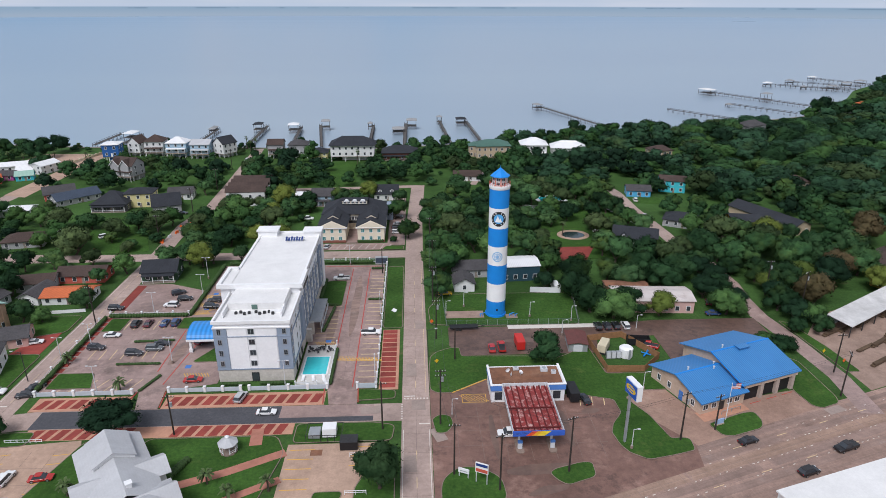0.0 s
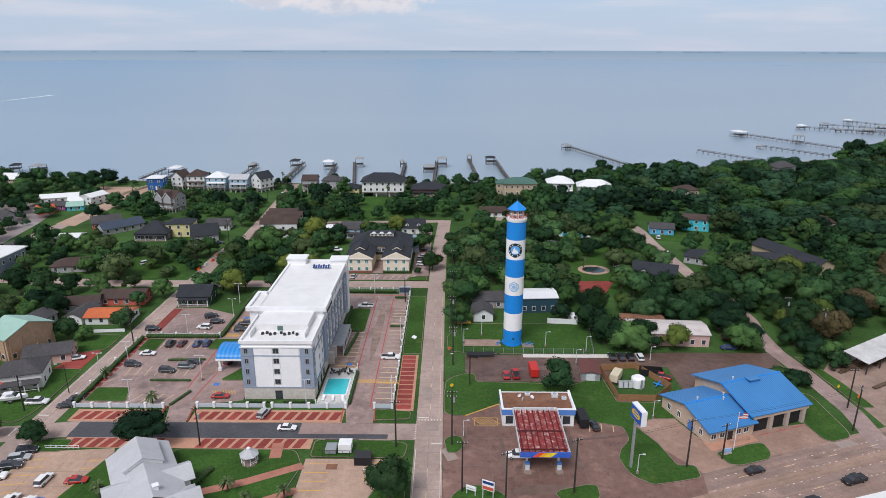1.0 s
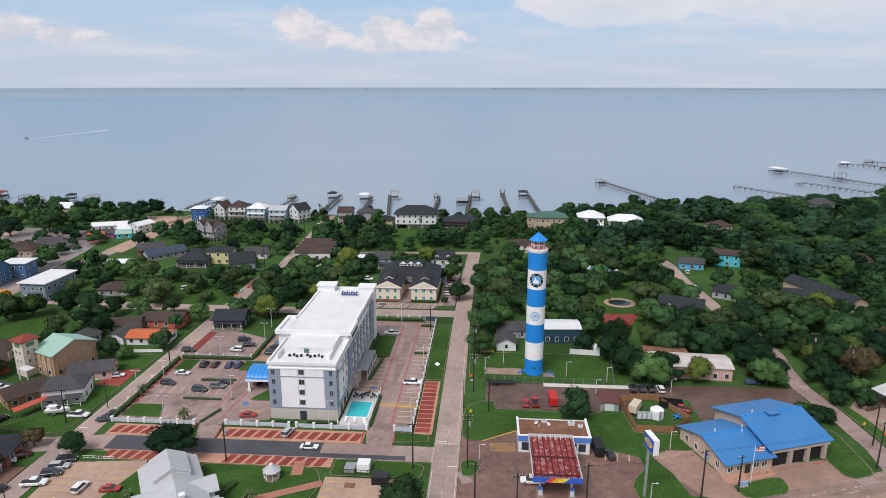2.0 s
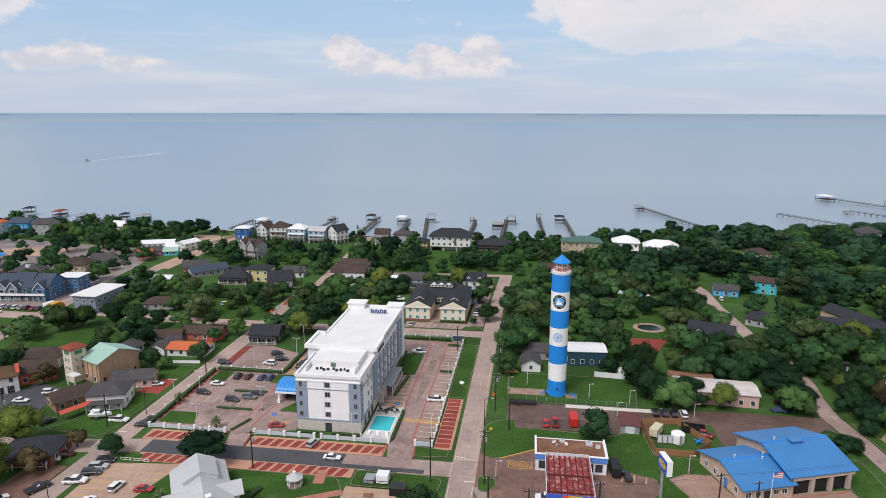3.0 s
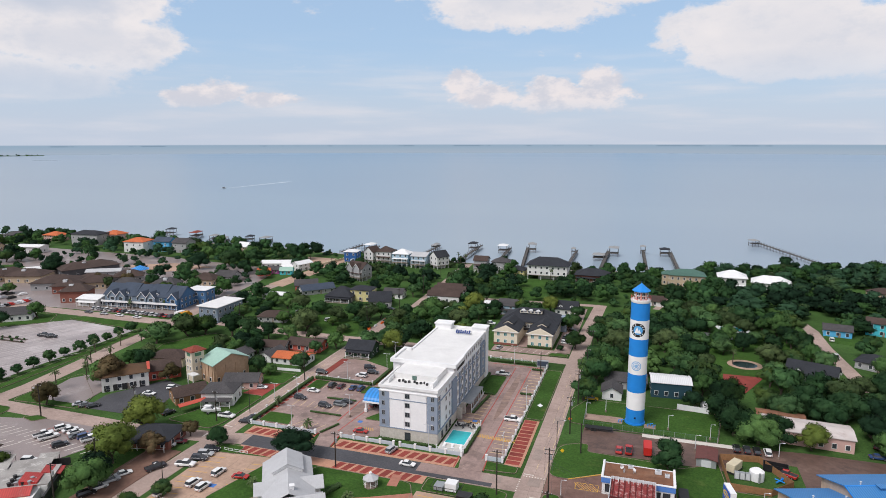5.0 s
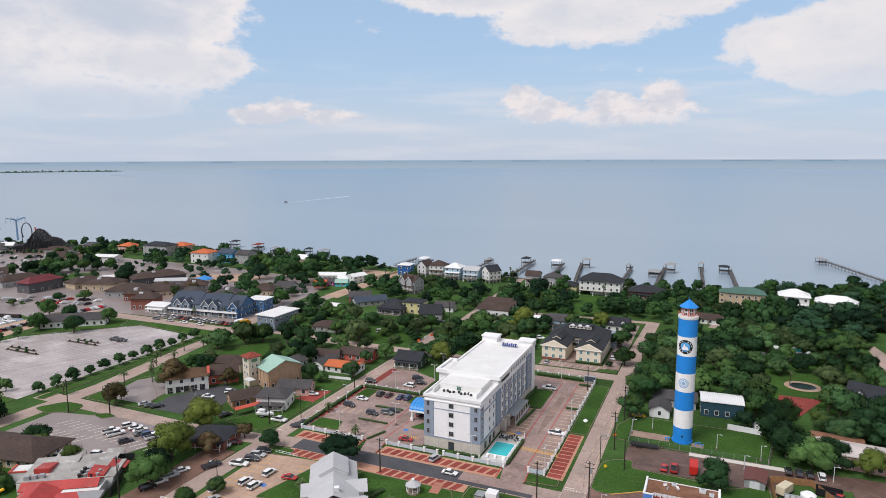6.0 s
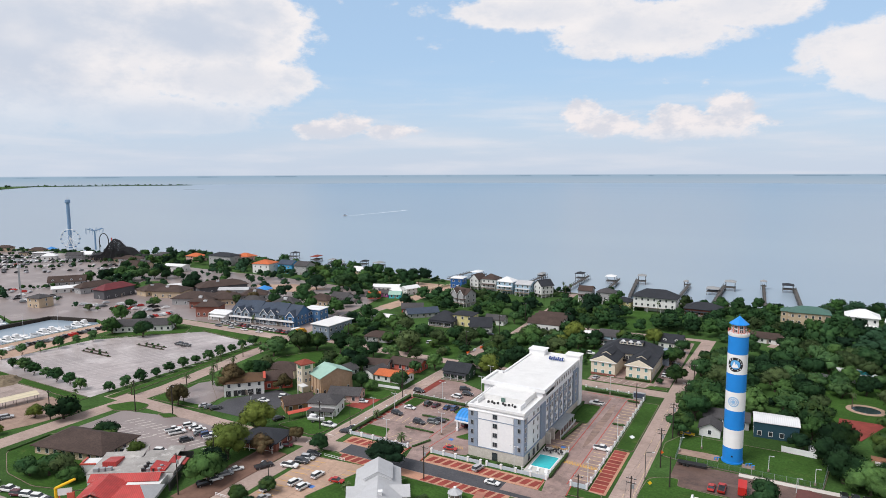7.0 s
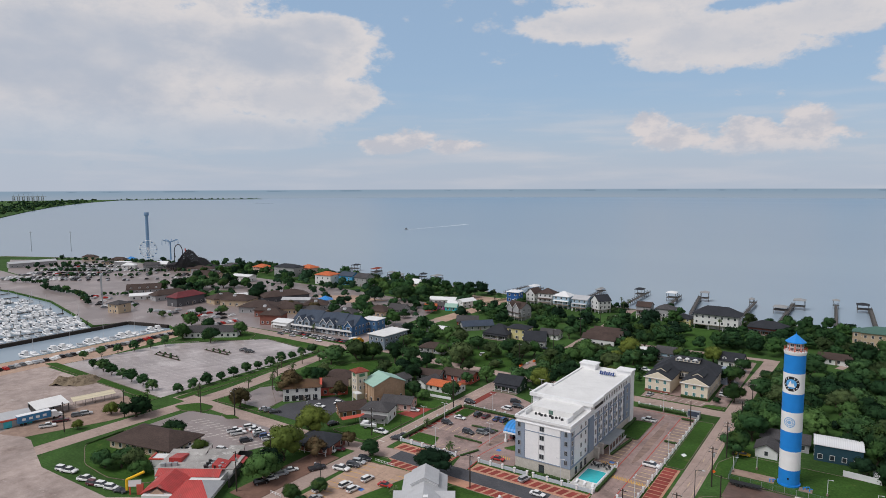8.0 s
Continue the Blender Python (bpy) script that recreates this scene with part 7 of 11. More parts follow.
house("house", -107.0, 212, 2, 14, 8, 2.6, W_WHITE, ORANGER, "low cottage with orange roof", "gable", 1.2)
house("house", -117.5, 213, 85, 10, 6, 2.6, W_WHITE, GREYSH, "small white cottage with grey roof", "gable", 1.4)
house("house", -122.0, 222, 10, 11, 8, 2.8, W_GREY, BROWNSH, "small house with brown roof", "gable", 1.6)
house("house", -130.0, 205, 80, 14, 8, 2.8, W_GREY, GREYSH, "low grey house behind the green-roofed hall", "gable", 1.8)
house("house", -111.0, 184.5, 18, 12, 8, 2.9, W_PINK, GREYSH, "low pink house with grey roof by the street", "gable", 1.8)
house("house", -109.6, 170.5, 18, 10.5, 9, 4.6, W_WHITE, GREYSH, "white raised house with grey hipped roof and dark porch", "hip", 2.2, porch=2.4)
# green-roofed hall with bell tower
BRICKT = mat("warm_tan_brick", (0.50, 0.34, 0.23), (0.41, 0.275, 0.185), 1.3, 0.9, big=0.12, bigscale=0.2)
gh = house("meeting_hall", -122.6, 189.6, -24, 9.6, 14, 7.4, BRICKT, GREENROOF, "tan hall with pale green metal roof and bell tower", "gable", 2.8, 0.6, cat="hall")
for k in range(4):
    part("buttress", Build().box(4.8, 5.05, -6.2 + k * 3.9, -5.8 + k * 3.9, 0, 6.6), BRICKT, gh)
    part("buttress", Build().box(-4.2 + k * 2.6, -3.8 + k * 2.6, -7.25, -7.0, 0, 6.8), BRICKT, gh)
bt = thing("bell_tower", pose(-131.6, 184.6, 0, 0, 0, -22), "cream bell tower with terracotta tiled roof", "tower")
part("wall", Build().box(-2.4, 2.4, -2.4, 2.4, 0, 11.4), wallpaint("pale_cream", (0.68, 0.60, 0.48)), bt)
vs, fsx = house_roof_hip(4.8, 4.8, 11.4, 1.5, 0.7)
part("roof", Build().add(vs, fsx), REDTILE, bt)
for z in (4.2, 7.0):
    for x in (-0.9, 0.9):
        window(bt, 0.7, 1.3, pose(x, -2.41, z), WHITE)
        window(bt, 0.7, 1.3, pose(2.41, x, z, 0, 0, 90), WHITE)
part("belfry_opening", Build().box(-1.2, 1.2, -2.46, -2.38, 9.4, 10.6).box(2.38, 2.46, -1.2, 1.2, 9.4, 10.6), mat("green_louvre", (0.10, 0.22, 0.14), None, 2), bt)
part("porch", Build().box(2.4, 6.4, -4.6, -2.0, 3.6, 3.9).box(2.4, 2.7, -4.6, -4.3, 0, 3.6).box(6.1, 6.4, -4.6, -4.3, 0, 3.6), W_WHITE, bt)
house("tavern", -121.5, 168.5, 55, 10.5, 8.5, 3.0, wallpaint("brown", (0.30, 0.17, 0.09)), BROWNSH, "ochre-brown tavern with brown roof and red awning", "gable", 2.0, cat="tavern")
aw = thing("red_awning", pose(-113.5, 162.5, 0, 0, 0, 62), "long red awning over a side walk", "awning")
part("cover", Build().along_x([(-1.4, 2.5), (-1.4, 2.6), (0, 3.2), (1.4, 2.6), (1.4, 2.5), (0, 3.1)], -6, 6), REDP, aw)
for x in (-5.6, 0, 5.6):
    for y in (-1.2, 1.2):
        part("post", Build().cyl(x, y, 0, 2.5, 0.06, n=6), DARKM, aw)
# cream two-storey shop with red gable and mossy roof
MOSSY = mat("mossy_brown_shingles", (0.125, 0.070, 0.040), (0.085, 0.052, 0.032), 0.8, 0.95, big=0.3, bigscale=0.2, stain=((0.16, 0.105, 0.035), 0.25, 0.5, 0.72))
house("shop_building", -152.0, 172.0, 45, 15, 10, 5.4, W_WHITE, MOSSY, "white two-storey shop building with brown mossy roof", "hip", 2.2, storeys=2, cat="shop")
for k in range(5):
    # flat dark panels stand in for shade within the arcade
    part("arcade_opening", Build().box(-6.8 + k * 2.8, -5.0 + k * 2.8, -5.08, -5.0, 0.1, 2.4), DARKM, bpy.data.objects["shop_building"], "dark panel for the shade inside an arcade bay")
part("red_gable", Build().along_x([(-3, 5.6), (3, 5.6), (0, 7.6)], 7.2, 8.2), REDP, bpy.data.objects["shop_building"])
house("house", -145.5, 184.0, 45, 11, 9, 3.8, W_RED, BROWNSH, "red-trimmed house with brown roof", "gable", 2.4)
house("house", -152.0, 195.5, 16, 13, 9, 3.8, W_CREAM, BROWNSH, "cream house with brown hipped roof", "hip", 2.2)
house("cafe", -109.0, 139.5, 12, 13, 10, 3.0, W_BRICK, SHINGLE, "low dark-roofed cafe under big trees", "hip", 2.2, porch=1.6, cat="cafe")
house("blue_office", -176.0, 258.0, 88, 19, 11, 7.6, W_SLATE, WROOF, "pale blue two-storey office on posts with flat white roof", "flat", 0, 0.8, 2, cat="office")
# colourful shops by the shore lane
for i, (x, y, wm, lab) in enumerate(((-211, 361, W_PURP, "magenta"), (-208, 372, W_YEL, "yellow"), (-202, 360, W_TEAL, "turquoise"), (-214, 352, W_RED, "coral red"))):
    house("cottage_shop", x, y, 10 * i, 8, 6, 2.8, wm, (GREYSH, MROOF_W, GREENROOF, ORANGER)[i], "small %s cottage shop" % lab, "gable", 1.8, cat="shop", group="colourful shops")
house("house", -222, 380, 20, 20, 10, 3.2, W_WHITE, MROOF_W, "white building with white roof near the shore", "gable", 1.4)
house("house", -200.0, 376, 70, 12, 8, 4.6, W_WHITE, MROOF_W, "white two-storey house with pale roof", "gable", 1.6, storeys=2)
house("house", -172, 300, 5, 12, 8, 2.8, W_WHITE, MROOF_W, "small low white-roofed building", "gable", 1.0)
house("house", -186, 288, 60, 10, 8, 3.0, W_GREY, GREYSH, "small grey house among trees", "hip", 1.8)
# far row of shore houses to the west
for x, y, w, d, h, wm, rm, lab in ((-363, 402, 17, 14, 8.5, W_WHITE, ORANGER, "white shore house with orange tiled roof"), (-345, 411, 14, 11, 8, W_SKY, BLUESH, "bright blue shore house with blue roof"), (-327, 411, 13, 12, 8, W_GREY, GREYSH, "grey shore house with balconies"),
                             (-416, 431, 16, 12, 8, W_PINK, ORANGER, "pink shore house with terracotta roof"), (-431, 419, 27, 14, 9, W_GREY, SHINGLE, "grey three-storey shore house with black roof"), (-478, 426, 16, 12, 5, W_PINK, ORANGER, "pink shore house with orange roof"),
                             (-512, 416, 18, 12, 5, W_GREY, GREYSH, "grey shore house with grey hipped roof"), (-278, 425, 12, 10, 5, W_TAN, MROOF_W, "tan shore house with pale roof"), (-300, 300, 22, 12, 3.4, W_GREY, BROWNSH, "low brown-roofed building near the town"), (-225, 330, 12, 9, 4, W_GREY, GREYSH, "grey house among trees")):
    house("house", x, y, random.uniform(-6, 10), w, d, h, wm, rm, lab, "hip" if w > 15 else "gable", 2.8, 0.7, 2)
# blue townhouses, each with a gabled front bay and a white balcony
W_MIDB = wallpaint("harbour_blue", (0.07, 0.17, 0.33))
for i in range(5):
    wm = W_SLATE if i < 4 else W_MIDB
    th = house("townhouse", -246.2 + i * 8.9, 265.6 + i * 0.95, 6, 9.2, 14, 6.4, wm, BLUESH, "blue-grey townhouse with slate roof and gabled front bay", "gable", 4.6 + 0.5 * (i % 2), 0.5, 2, porch=2.6, dormers=1, group="blue townhouses")
    c = -2.0 if i % 2 else 1.8
    part("front_bay", Build().along_y([(c - 2.3, 0.2), (c + 2.3, 0.2), (c + 2.3, 6.3), (c, 8.9), (c - 2.3, 6.3)], -9.0, -1.0), wm, th, "gabled front bay")
    part("bay_roof", Build().along_y([(c - 2.8, 5.8), (c, 8.95), (c + 2.8, 5.8), (c + 2.8, 6.05), (c, 9.2), (c - 2.8, 6.05)], -9.5, -0.5), BLUESH, th, "slate bay roof")
    part("bay_trim", Build().along_y([(c - 2.8, 5.75), (c, 8.9), (c + 2.8, 5.75), (c + 2.8, 6.08), (c, 9.23), (c - 2.8, 6.08)], -9.62, -9.5), WHITE, th, "white barge boards")
    part("balcony", Build().box(-4.4, 4.4, -10.2, -9.0, 3.0, 3.2).box(-4.4, 4.4, -10.2, -10.1, 3.2, 4.1), WHITE, th, "white balcony")
    for z in (0.9, 4.1):
        plain_window(th, 2.2, 1.5, pose(c, -9.01, z), WHITE)
house("townhouse", -206.5, 281, 6, 11, 9, 7.4, W_MIDB, MROOF_W, "deep blue building with pale flat roof", "flat", 0, 0.6, 2, cat="house")
house("pavilion", -258.0, 259.0, 6, 12, 10, 4.0, W_WHITE, MROOF_W, "white restaurant pavilion with pale roof", "gable", 1.0, 0.8, porch=2.2, cat="restaurant")
house("long_house", -276, 219, 38, 30, 10, 3.6, W_WHITE, GREYSH, "long white house with grey roof beside the car park", "gable", 2.6, cat="house")
# town buildings round the marina and boardwalk
DARKRED = mat("dark_red_metal_roof", (0.17, 0.030, 0.036), (0.12, 0.024, 0.028), 0.6, 0.5, big=0.2, bigscale=0.2)
TOWN = ((-273, 262, 14, 10, 6.4, 25, W_BRICK, BROWNSH), (-312, 284, 24, 17, 4.4, 25, W_GREY, BROWNSH), (-296, 276, 13, 10, 4.6, 25, W_BRICK, BROWNSH), (-292, 291, 16, 12, 4.0, 30, W_TAN, BROWNSH), (-330, 322, 34, 17, 5.0, 62, W_DARK, BROWNSH),
        (-312, 318, 20, 6, 3.6, 30, W_GREY, GREYROOF), (-286, 312, 16, 10, 3.6, 40, W_GREY, BROWNSH), (-268, 292, 14, 9, 4.0, 30, W_TAN, GREYSH), (-345, 292, 22, 15, 4.6, 20, W_TAN, BROWNSH), (-380.5, 272, 24, 11, 6.6, 93, W_DARK, DARKRED),
        (-411.5, 278, 25, 10, 4.4, 81, W_GREY, BROWNSH), (-427.5, 268, 21, 9, 3.4, 58, W_WHITE, MROOF_W), (-364, 292, 20, 13, 4.0, 80, W_TAN, BROWNSH), (-360, 312, 18, 8, 3.6, 60, W_GREY, MROOF_W),
        (-246, 300, 14, 9, 4.0, 10, W_GREY, GREYSH), (-232, 318, 13, 9, 4.0, 5, W_TAN, BROWNSH), (-440, 372, 20, 10, 5.0, 10, W_WHITE, MROOF_W))
for x, y, w, d, h, a, wm, rm in TOWN:
    house("town_building", x, y, a, w, d, h, wm, rm, "low town building with %s" % rm.name.replace("_", " "), "hip" if rm not in (MROOF_W, GREYROOF) else "gable", 3.4 if rm not in (MROOF_W, GREYROOF) else 1.2, 0.9, 1, cat="building", group="waterfront town")
rgr = random.Random(14)
for x, y, w, d, h, a, wm, rm in TOWN[:15:2]:
    ru = thing("rooftop_unit", pose(x + rgr.uniform(-2, 2), y - d * 0.2, h + 0.5, 0, 0, a), "pale air handling unit on a town roof", "air conditioner", "town roof units")
    part("casing", Build().cbox(0, 0, 2.2, 1.6, 0, 2.6), STEELW, ru)
    part("fan_cowl", Build().cyl(0, 0, 2.6, 2.8, 0.5, n=10), GREYM, ru)
slab("lawn", [(-400, 299), (-384, 322), (-402, 330), (-418, 322)], 0.05, GRASS, "bright green lawn behind the waterfront buildings", "lawn")
bt2 = thing("shade_tent", pose(-295.5, 331, 0, 0, 0, 20), "bright blue peaked tent over an outdoor seating area", "tent")
part("cover", Build().cyl(0, 0, 3.0, 3.2, 6.0, 6.0, 8).cyl(0, 0, 3.2, 5.6, 6.0, 0.3, 8), AWNING, bt2)
for k in range(8):
    a = 2 * math.pi * k / 8
    part("post", Build().cyl(5.6 * math.cos(a), 5.6 * math.sin(a), 0, 3.1, 0.1, n=6), WHITE, bt2)
copy_thing(bt2, pose(-682, 402, 0, 0, 0, 20))
slab("town_paving", [(-330, 349), (-300, 368), (-262, 364), (-286, 337)], 0.05, LOTP, "sandy concrete car park behind the shore houses", "paving")
for i in range(16):
    x, y = random.uniform(-740, -470), random.uniform(362, 392)
    wm, rm = random.choice((W_TAN, W_GREY, W_WHITE, W_BRICK)), random.choice((BROWNSH, GREYSH, GREYSH, BROWNSH, MROOF_W, BROWNSH))
    house("boardwalk_building", x, y, 30 + random.uniform(-10, 10), random.uniform(9, 18), random.uniform(7, 11), random.uniform(3, 5), wm, rm, "boardwalk building with %s" % rm.name.replace("_", " "), random.choice(("hip", "gable", "flat")), 2.6, 0.6, 1, cat="building", group="boardwalk")
house("boathouse_hall", -457.4, 285.1, 51, 25, 10, 3.4, W_GREY, BROWNSH, "long brown-roofed hall with white dormers", "gable", 3.6, 0.8, dormers=4, cat="hall")
house("long_shed", -730, 316, 80, 45, 12, 4.6, W_GREY, GREYROOF, "long grey storage shed beyond the car park", "gable", 1.6, 0.6, cat="shed")
house("harbour_office", -392.5, 228.0, 8, 10.8, 10, 6.4, W_TAN, GREYSH, "tan two-storey harbour office", "hip", 2, 0.8, 2, cat="office")
# sprawling restaurant with red roofs
rs = thing("red_roof_restaurant", pose(-121.5, 98.5, 0.0, 0, 0, 32), "sprawling restaurant with red metal roofs and white flat sections", "restaurant")
part("wall", Build().box(-7.6, 10.4, -12.4, 3, 0, 2.8).box(-11.6, 12, 3.02, 13, 0, 3.0), W_WHITE, rs, "white wall")
hr = [(0.4, -13.9, 2.7), (11.6, -13.9, 2.7), (11.6, -2.4, 2.7), (0.4, -2.4, 2.7), (3.6, -8.2, 5.5), (7.6, -8.2, 5.5)]
part("front_roof", Build().add(hr, [(0, 1, 5, 4), (2, 3, 4, 5), (3, 0, 4), (0, 3, 2, 1)]), REDROOF, rs, "red metal hipped roof")
part("pale_roof_slope", Build().add([(11.6, -13.9, 2.7), (11.6, -2.4, 2.7), (7.6, -8.2, 5.5), (11.75, -13.9, 2.6), (11.75, -2.4, 2.6)], [(0, 1, 2), (0, 3, 4, 1)]), GREYROOF, rs, "pale grey roof slope")
roof_gable_y(rs, -3.6, 5.0, -11.4, -0.6, 2.6, 4.9, REDROOF)
part("gable_panel", Build().along_y([(-5.6, 2.9), (-1.6, 2.9), (-3.6, 4.4)], -11.5, -11.42), LOTP, rs, "tan gable panel")
roof_gable_x(rs, 1.2, 2.4, -9.4, 9.6, 2.9, 4.2, REDROOF)
DIRTYW = mat("dirty_white_roof", (0.44, 0.42, 0.40), (0.24, 0.225, 0.215), 0.4, 0.8, big=0.3, bigscale=0.2, stain=((0.62, 0.60, 0.58), 0.3, 0.55, 0.7), stain2=((0.16, 0.145, 0.135), 0.35, 0.57, 0.72), grit=0.2)
part("flat_roof", Build().box(-11.8, 12.2, 3.2, 13.2, 3.0, 3.4), DIRTYW, rs, "dirty grey-white flat roof")
part("red_panel", Build().along_x([(7.4, 3.4), (13, 3.4), (13, 3.9), (7.4, 4.8)], -9.2, -5.4), REDROOF, rs)
part("red_panel", Build().along_y([(5.6, 3.4), (9.6, 3.4), (9.6, 3.8), (5.6, 4.6)], 3.6, 8.4), REDROOF, rs)
part("red_panel", Build().along_y([(8.8, 3.4), (13.2, 2.7), (13.2, 2.9), (8.8, 3.9)], 8.8, 13.0), REDROOF, rs)
part("parapet_box", Build().box(-16.2, -11.9, 9.0, 13.6, 0, 3.4), W_WHITE, rs, "white boxy annexe")
part("parapet_trim", Build().box(-16.3, -11.8, 8.9, 9.3, 3.4, 3.8).box(-16.3, -15.9, 9.3, 13.6, 3.4, 3.8), REDP, rs, "red parapet trim")
for x0, x1, y0, y1, z in ((-12.6, -1.0, 13.6, 17.6, 2.7), (-0.4, 9.2, 13.8, 17.6, 2.9), (-8.5, -1.6, 18.0, 22.6, 2.6), (4.4, 9.4, 18.4, 21.4, 2.5)):
    part("canopy_roof", Build().along_x([(y0, z), (y1, z + 0.5), (y1, z + 0.62), (y0, z + 0.12)], x0, x1), DIRTYW, rs, "dirty white canopy roof")
    for x in (x0 + 0.3, x1 - 0.3):
        for y in (y0 + 0.3, y1 - 0.3):
            part("canopy_post", Build().cyl(x, y, 0, z + 0.05, 0.08, n=6), DARKM, rs)
part("awning_wall", Build().box(12.25, 12.75, -1.5, 13, 0, 2.6).box(2, 12.4, 19.0, 19.2, 0, 2.2), DARKM, rs, "dark shaded awning wall")
for i in range(11):
    x, y = 3.4 + 1.5 * (i % 4), 3.9 + 1.9 * (i // 4)
    part("roof_fan", Build().cyl(x, y, 3.4, 4.3, 0.4, 0.5, 10).cbox(x + 0.7, y, 0.5, 0.5, 3.4, 4.0), GREYM if i % 2 else DARKM, rs)
for i in range(3):
    part("roof_unit", Build().cbox(-9.6 + i * 1.7, 4.6 + 0.3 * i, 1.3, 1.1, 3.4, 4.4), GREYM, rs)
for x in (2, 4.4, 6.8, 9.2):
    window(rs, 1.6, 1.3, pose(x, -12.41, 0.9), WHITE)
for y in (-10.5, -7.5, -4.5):
    window(rs, 1.6, 1.3, pose(10.41, y, 0.9, 0, 0, 90), WHITE)
ys = thing("curved_sign", pose(-128.6, 86.6, 0.08, 0, 0, 40), "yellow curved roadside sign on a red base", "sign")
b = Build()
pts = [(-2.4 + 0.0 * k, 0, 1.4 + k * 0.6) for k in range(6)] + [(-2.0 + 0.75 * k, 0, 4.6 + 0.32 * k) for k in range(7)]
for p, q in zip(pts, pts[1:]):
    b.rod(p, q, 0.38, 8)
part("arch", b, mat("bright_yellow", (0.85, 0.52, 0.02), None, 1, 0.4), ys)
part("base", Build().cbox(1.2, 0, 1.8, 0.6, 0, 3.0), REDP, ys)
part("panel", Build().cbox(-0.2, 0, 3.4, 0.4, 2.4, 4.2), WHITE, ys)
part("post", Build().cbox(-1.6, 0, 0.3, 0.3, 0, 2.4), REDP, ys)
house("brown_hall", -156, 109.5, 12, 26, 14, 3.0, W_TAN, BROWNSH, "low hall with broad brown hipped roof", "hip", 3.4, 0.9, cat="hall")
# lorry, open shed and low market building beside the side street
rc = thing("articulated_lorry", pose(-213.1, 97.0, 0.08, 0, 0, 80), "lorry with a blue box trailer and white cab on bare ground", "lorry")
part("trailer", Build().box(-6.0, 4.6, -1.3, 1.3, 1.1, 3.7), mat("trailer_blue", (0.06, 0.22, 0.42), (0.05, 0.19, 0.37), 1.0, 0.5), rc)
part("trailer_roof", Build().box(-6.02, 4.62, -1.32, 1.32, 3.7, 3.78), WHITE, rc)
for i in range(4):
    part("side_panel", Build().box(-4.6 + i * 2.2, -3.4 + i * 2.2, -1.33, -1.3, 1.9, 2.8), WHITE, rc, "pale printed panel")
part("cab", Build().along_y([(4.9, 0.6), (8.6, 0.6), (8.6, 1.5), (7.2, 1.7), (6.8, 2.9), (4.9, 3.0)], -1.15, 1.15), WHITE, rc)
part("windscreen", Build().along_y([(7.22, 1.75), (7.26, 1.8), (6.9, 2.8), (6.84, 2.75)], -1.0, 1.0), GLASS, rc)
for x in (-4.8, -3.6, 5.6, 7.6):
    for y in (-1.05, 1.05):
        part("wheel", Build().along_y([(x + 0.48 * math.cos(a), 0.48 + 0.48 * math.sin(a)) for a in np.linspace(0, 2 * math.pi, 13)[:-1]], y - 0.14, y + 0.14), RUBBER, rc)
mk = thing("market_building", pose(-219.5, 86, 0.05, 0, 0, 76), "low teal market building with a red band and pale roof", "building")
part("wall", Build().box(-18, 11, -3.6, 4.4, 0, 2.8), W_TEAL, mk, "faded teal wall")
part("roof", Build().along_x([(-4.4, 2.7), (5, 3.3), (5, 3.5), (-4.4, 2.9)], -18.4, 11.4), GREYROOF, mk)
part("red_band", Build().box(-18.3, 11.3, -4.5, -4.0, 2.6, 3.2), REDP, mk, "red fascia band")
for x in (-14, -9, -4, 1, 6):
    part("shutter", Build().box(x - 1.2, x + 1.2, -3.66, -3.6, 0.1, 2.2), GREYM, mk)
sl = thing("shade_canopy", pose(-217.6, 120.5, 0.05, 0, 0, 77), "long cream shade canopy on thin posts", "canopy")
part("cover", Build().along_x([(-2.2, 2.4), (2.2, 3.0), (2.2, 3.06), (-2.2, 2.46)], -7.8, 7.8), W_CREAM, sl)
for x in (-7, -3.5, 0, 3.5, 7):
    for y in (-2, 2):
        part("post", Build().cyl(x, y, 0, 2.45 + 0.13 * y + 0.26, 0.06, n=6), DARKM, sl)


def open_shed(name, x, y, deg, w, d, h, roofm, label):
    t = thing(name, pose(x, y, 0.05, 0, 0, deg), label, "shed")
    part("roof", Build().along_x([(-d / 2, h), (-d / 2, h + 0.18), (d / 2, h + 1.18), (d / 2, h + 1.0)], -w / 2, w / 2), roofm, t)
    n = max(3, int(w / 6))
    for i in range(n):
        for k in (-1, 1):
            part("post", Build().cbox(-w / 2 + 0.4 + i * (w - 0.8) / (n - 1), k * (d / 2 - 0.4), 0.25, 0.25, 0, h + 0.5 + 0.45 * k), DARKM, t)
    part("back_wall", Build().box(-w / 2, w / 2, d / 2 - 0.2, d / 2, 0, h + 0.9), GREYM, t)
    return t


open_shed("open_shed", -219.6, 104.6, 84, 11.5, 9.5, 3.4, WROOF, "open shed with white metal roof")
open_shed("lumber_shed", 136.5, 191.0, 31, 44, 7.0, 3.4, mat("weathered_white_roof", (0.62, 0.61, 0.60), (0.48, 0.47, 0.46), 0.35, 0.7, big=0.2, bigscale=0.15, stain=((0.36, 0.33, 0.31), 0.25, 0.56, 0.78)), "long open lumber shed with white metal roof")
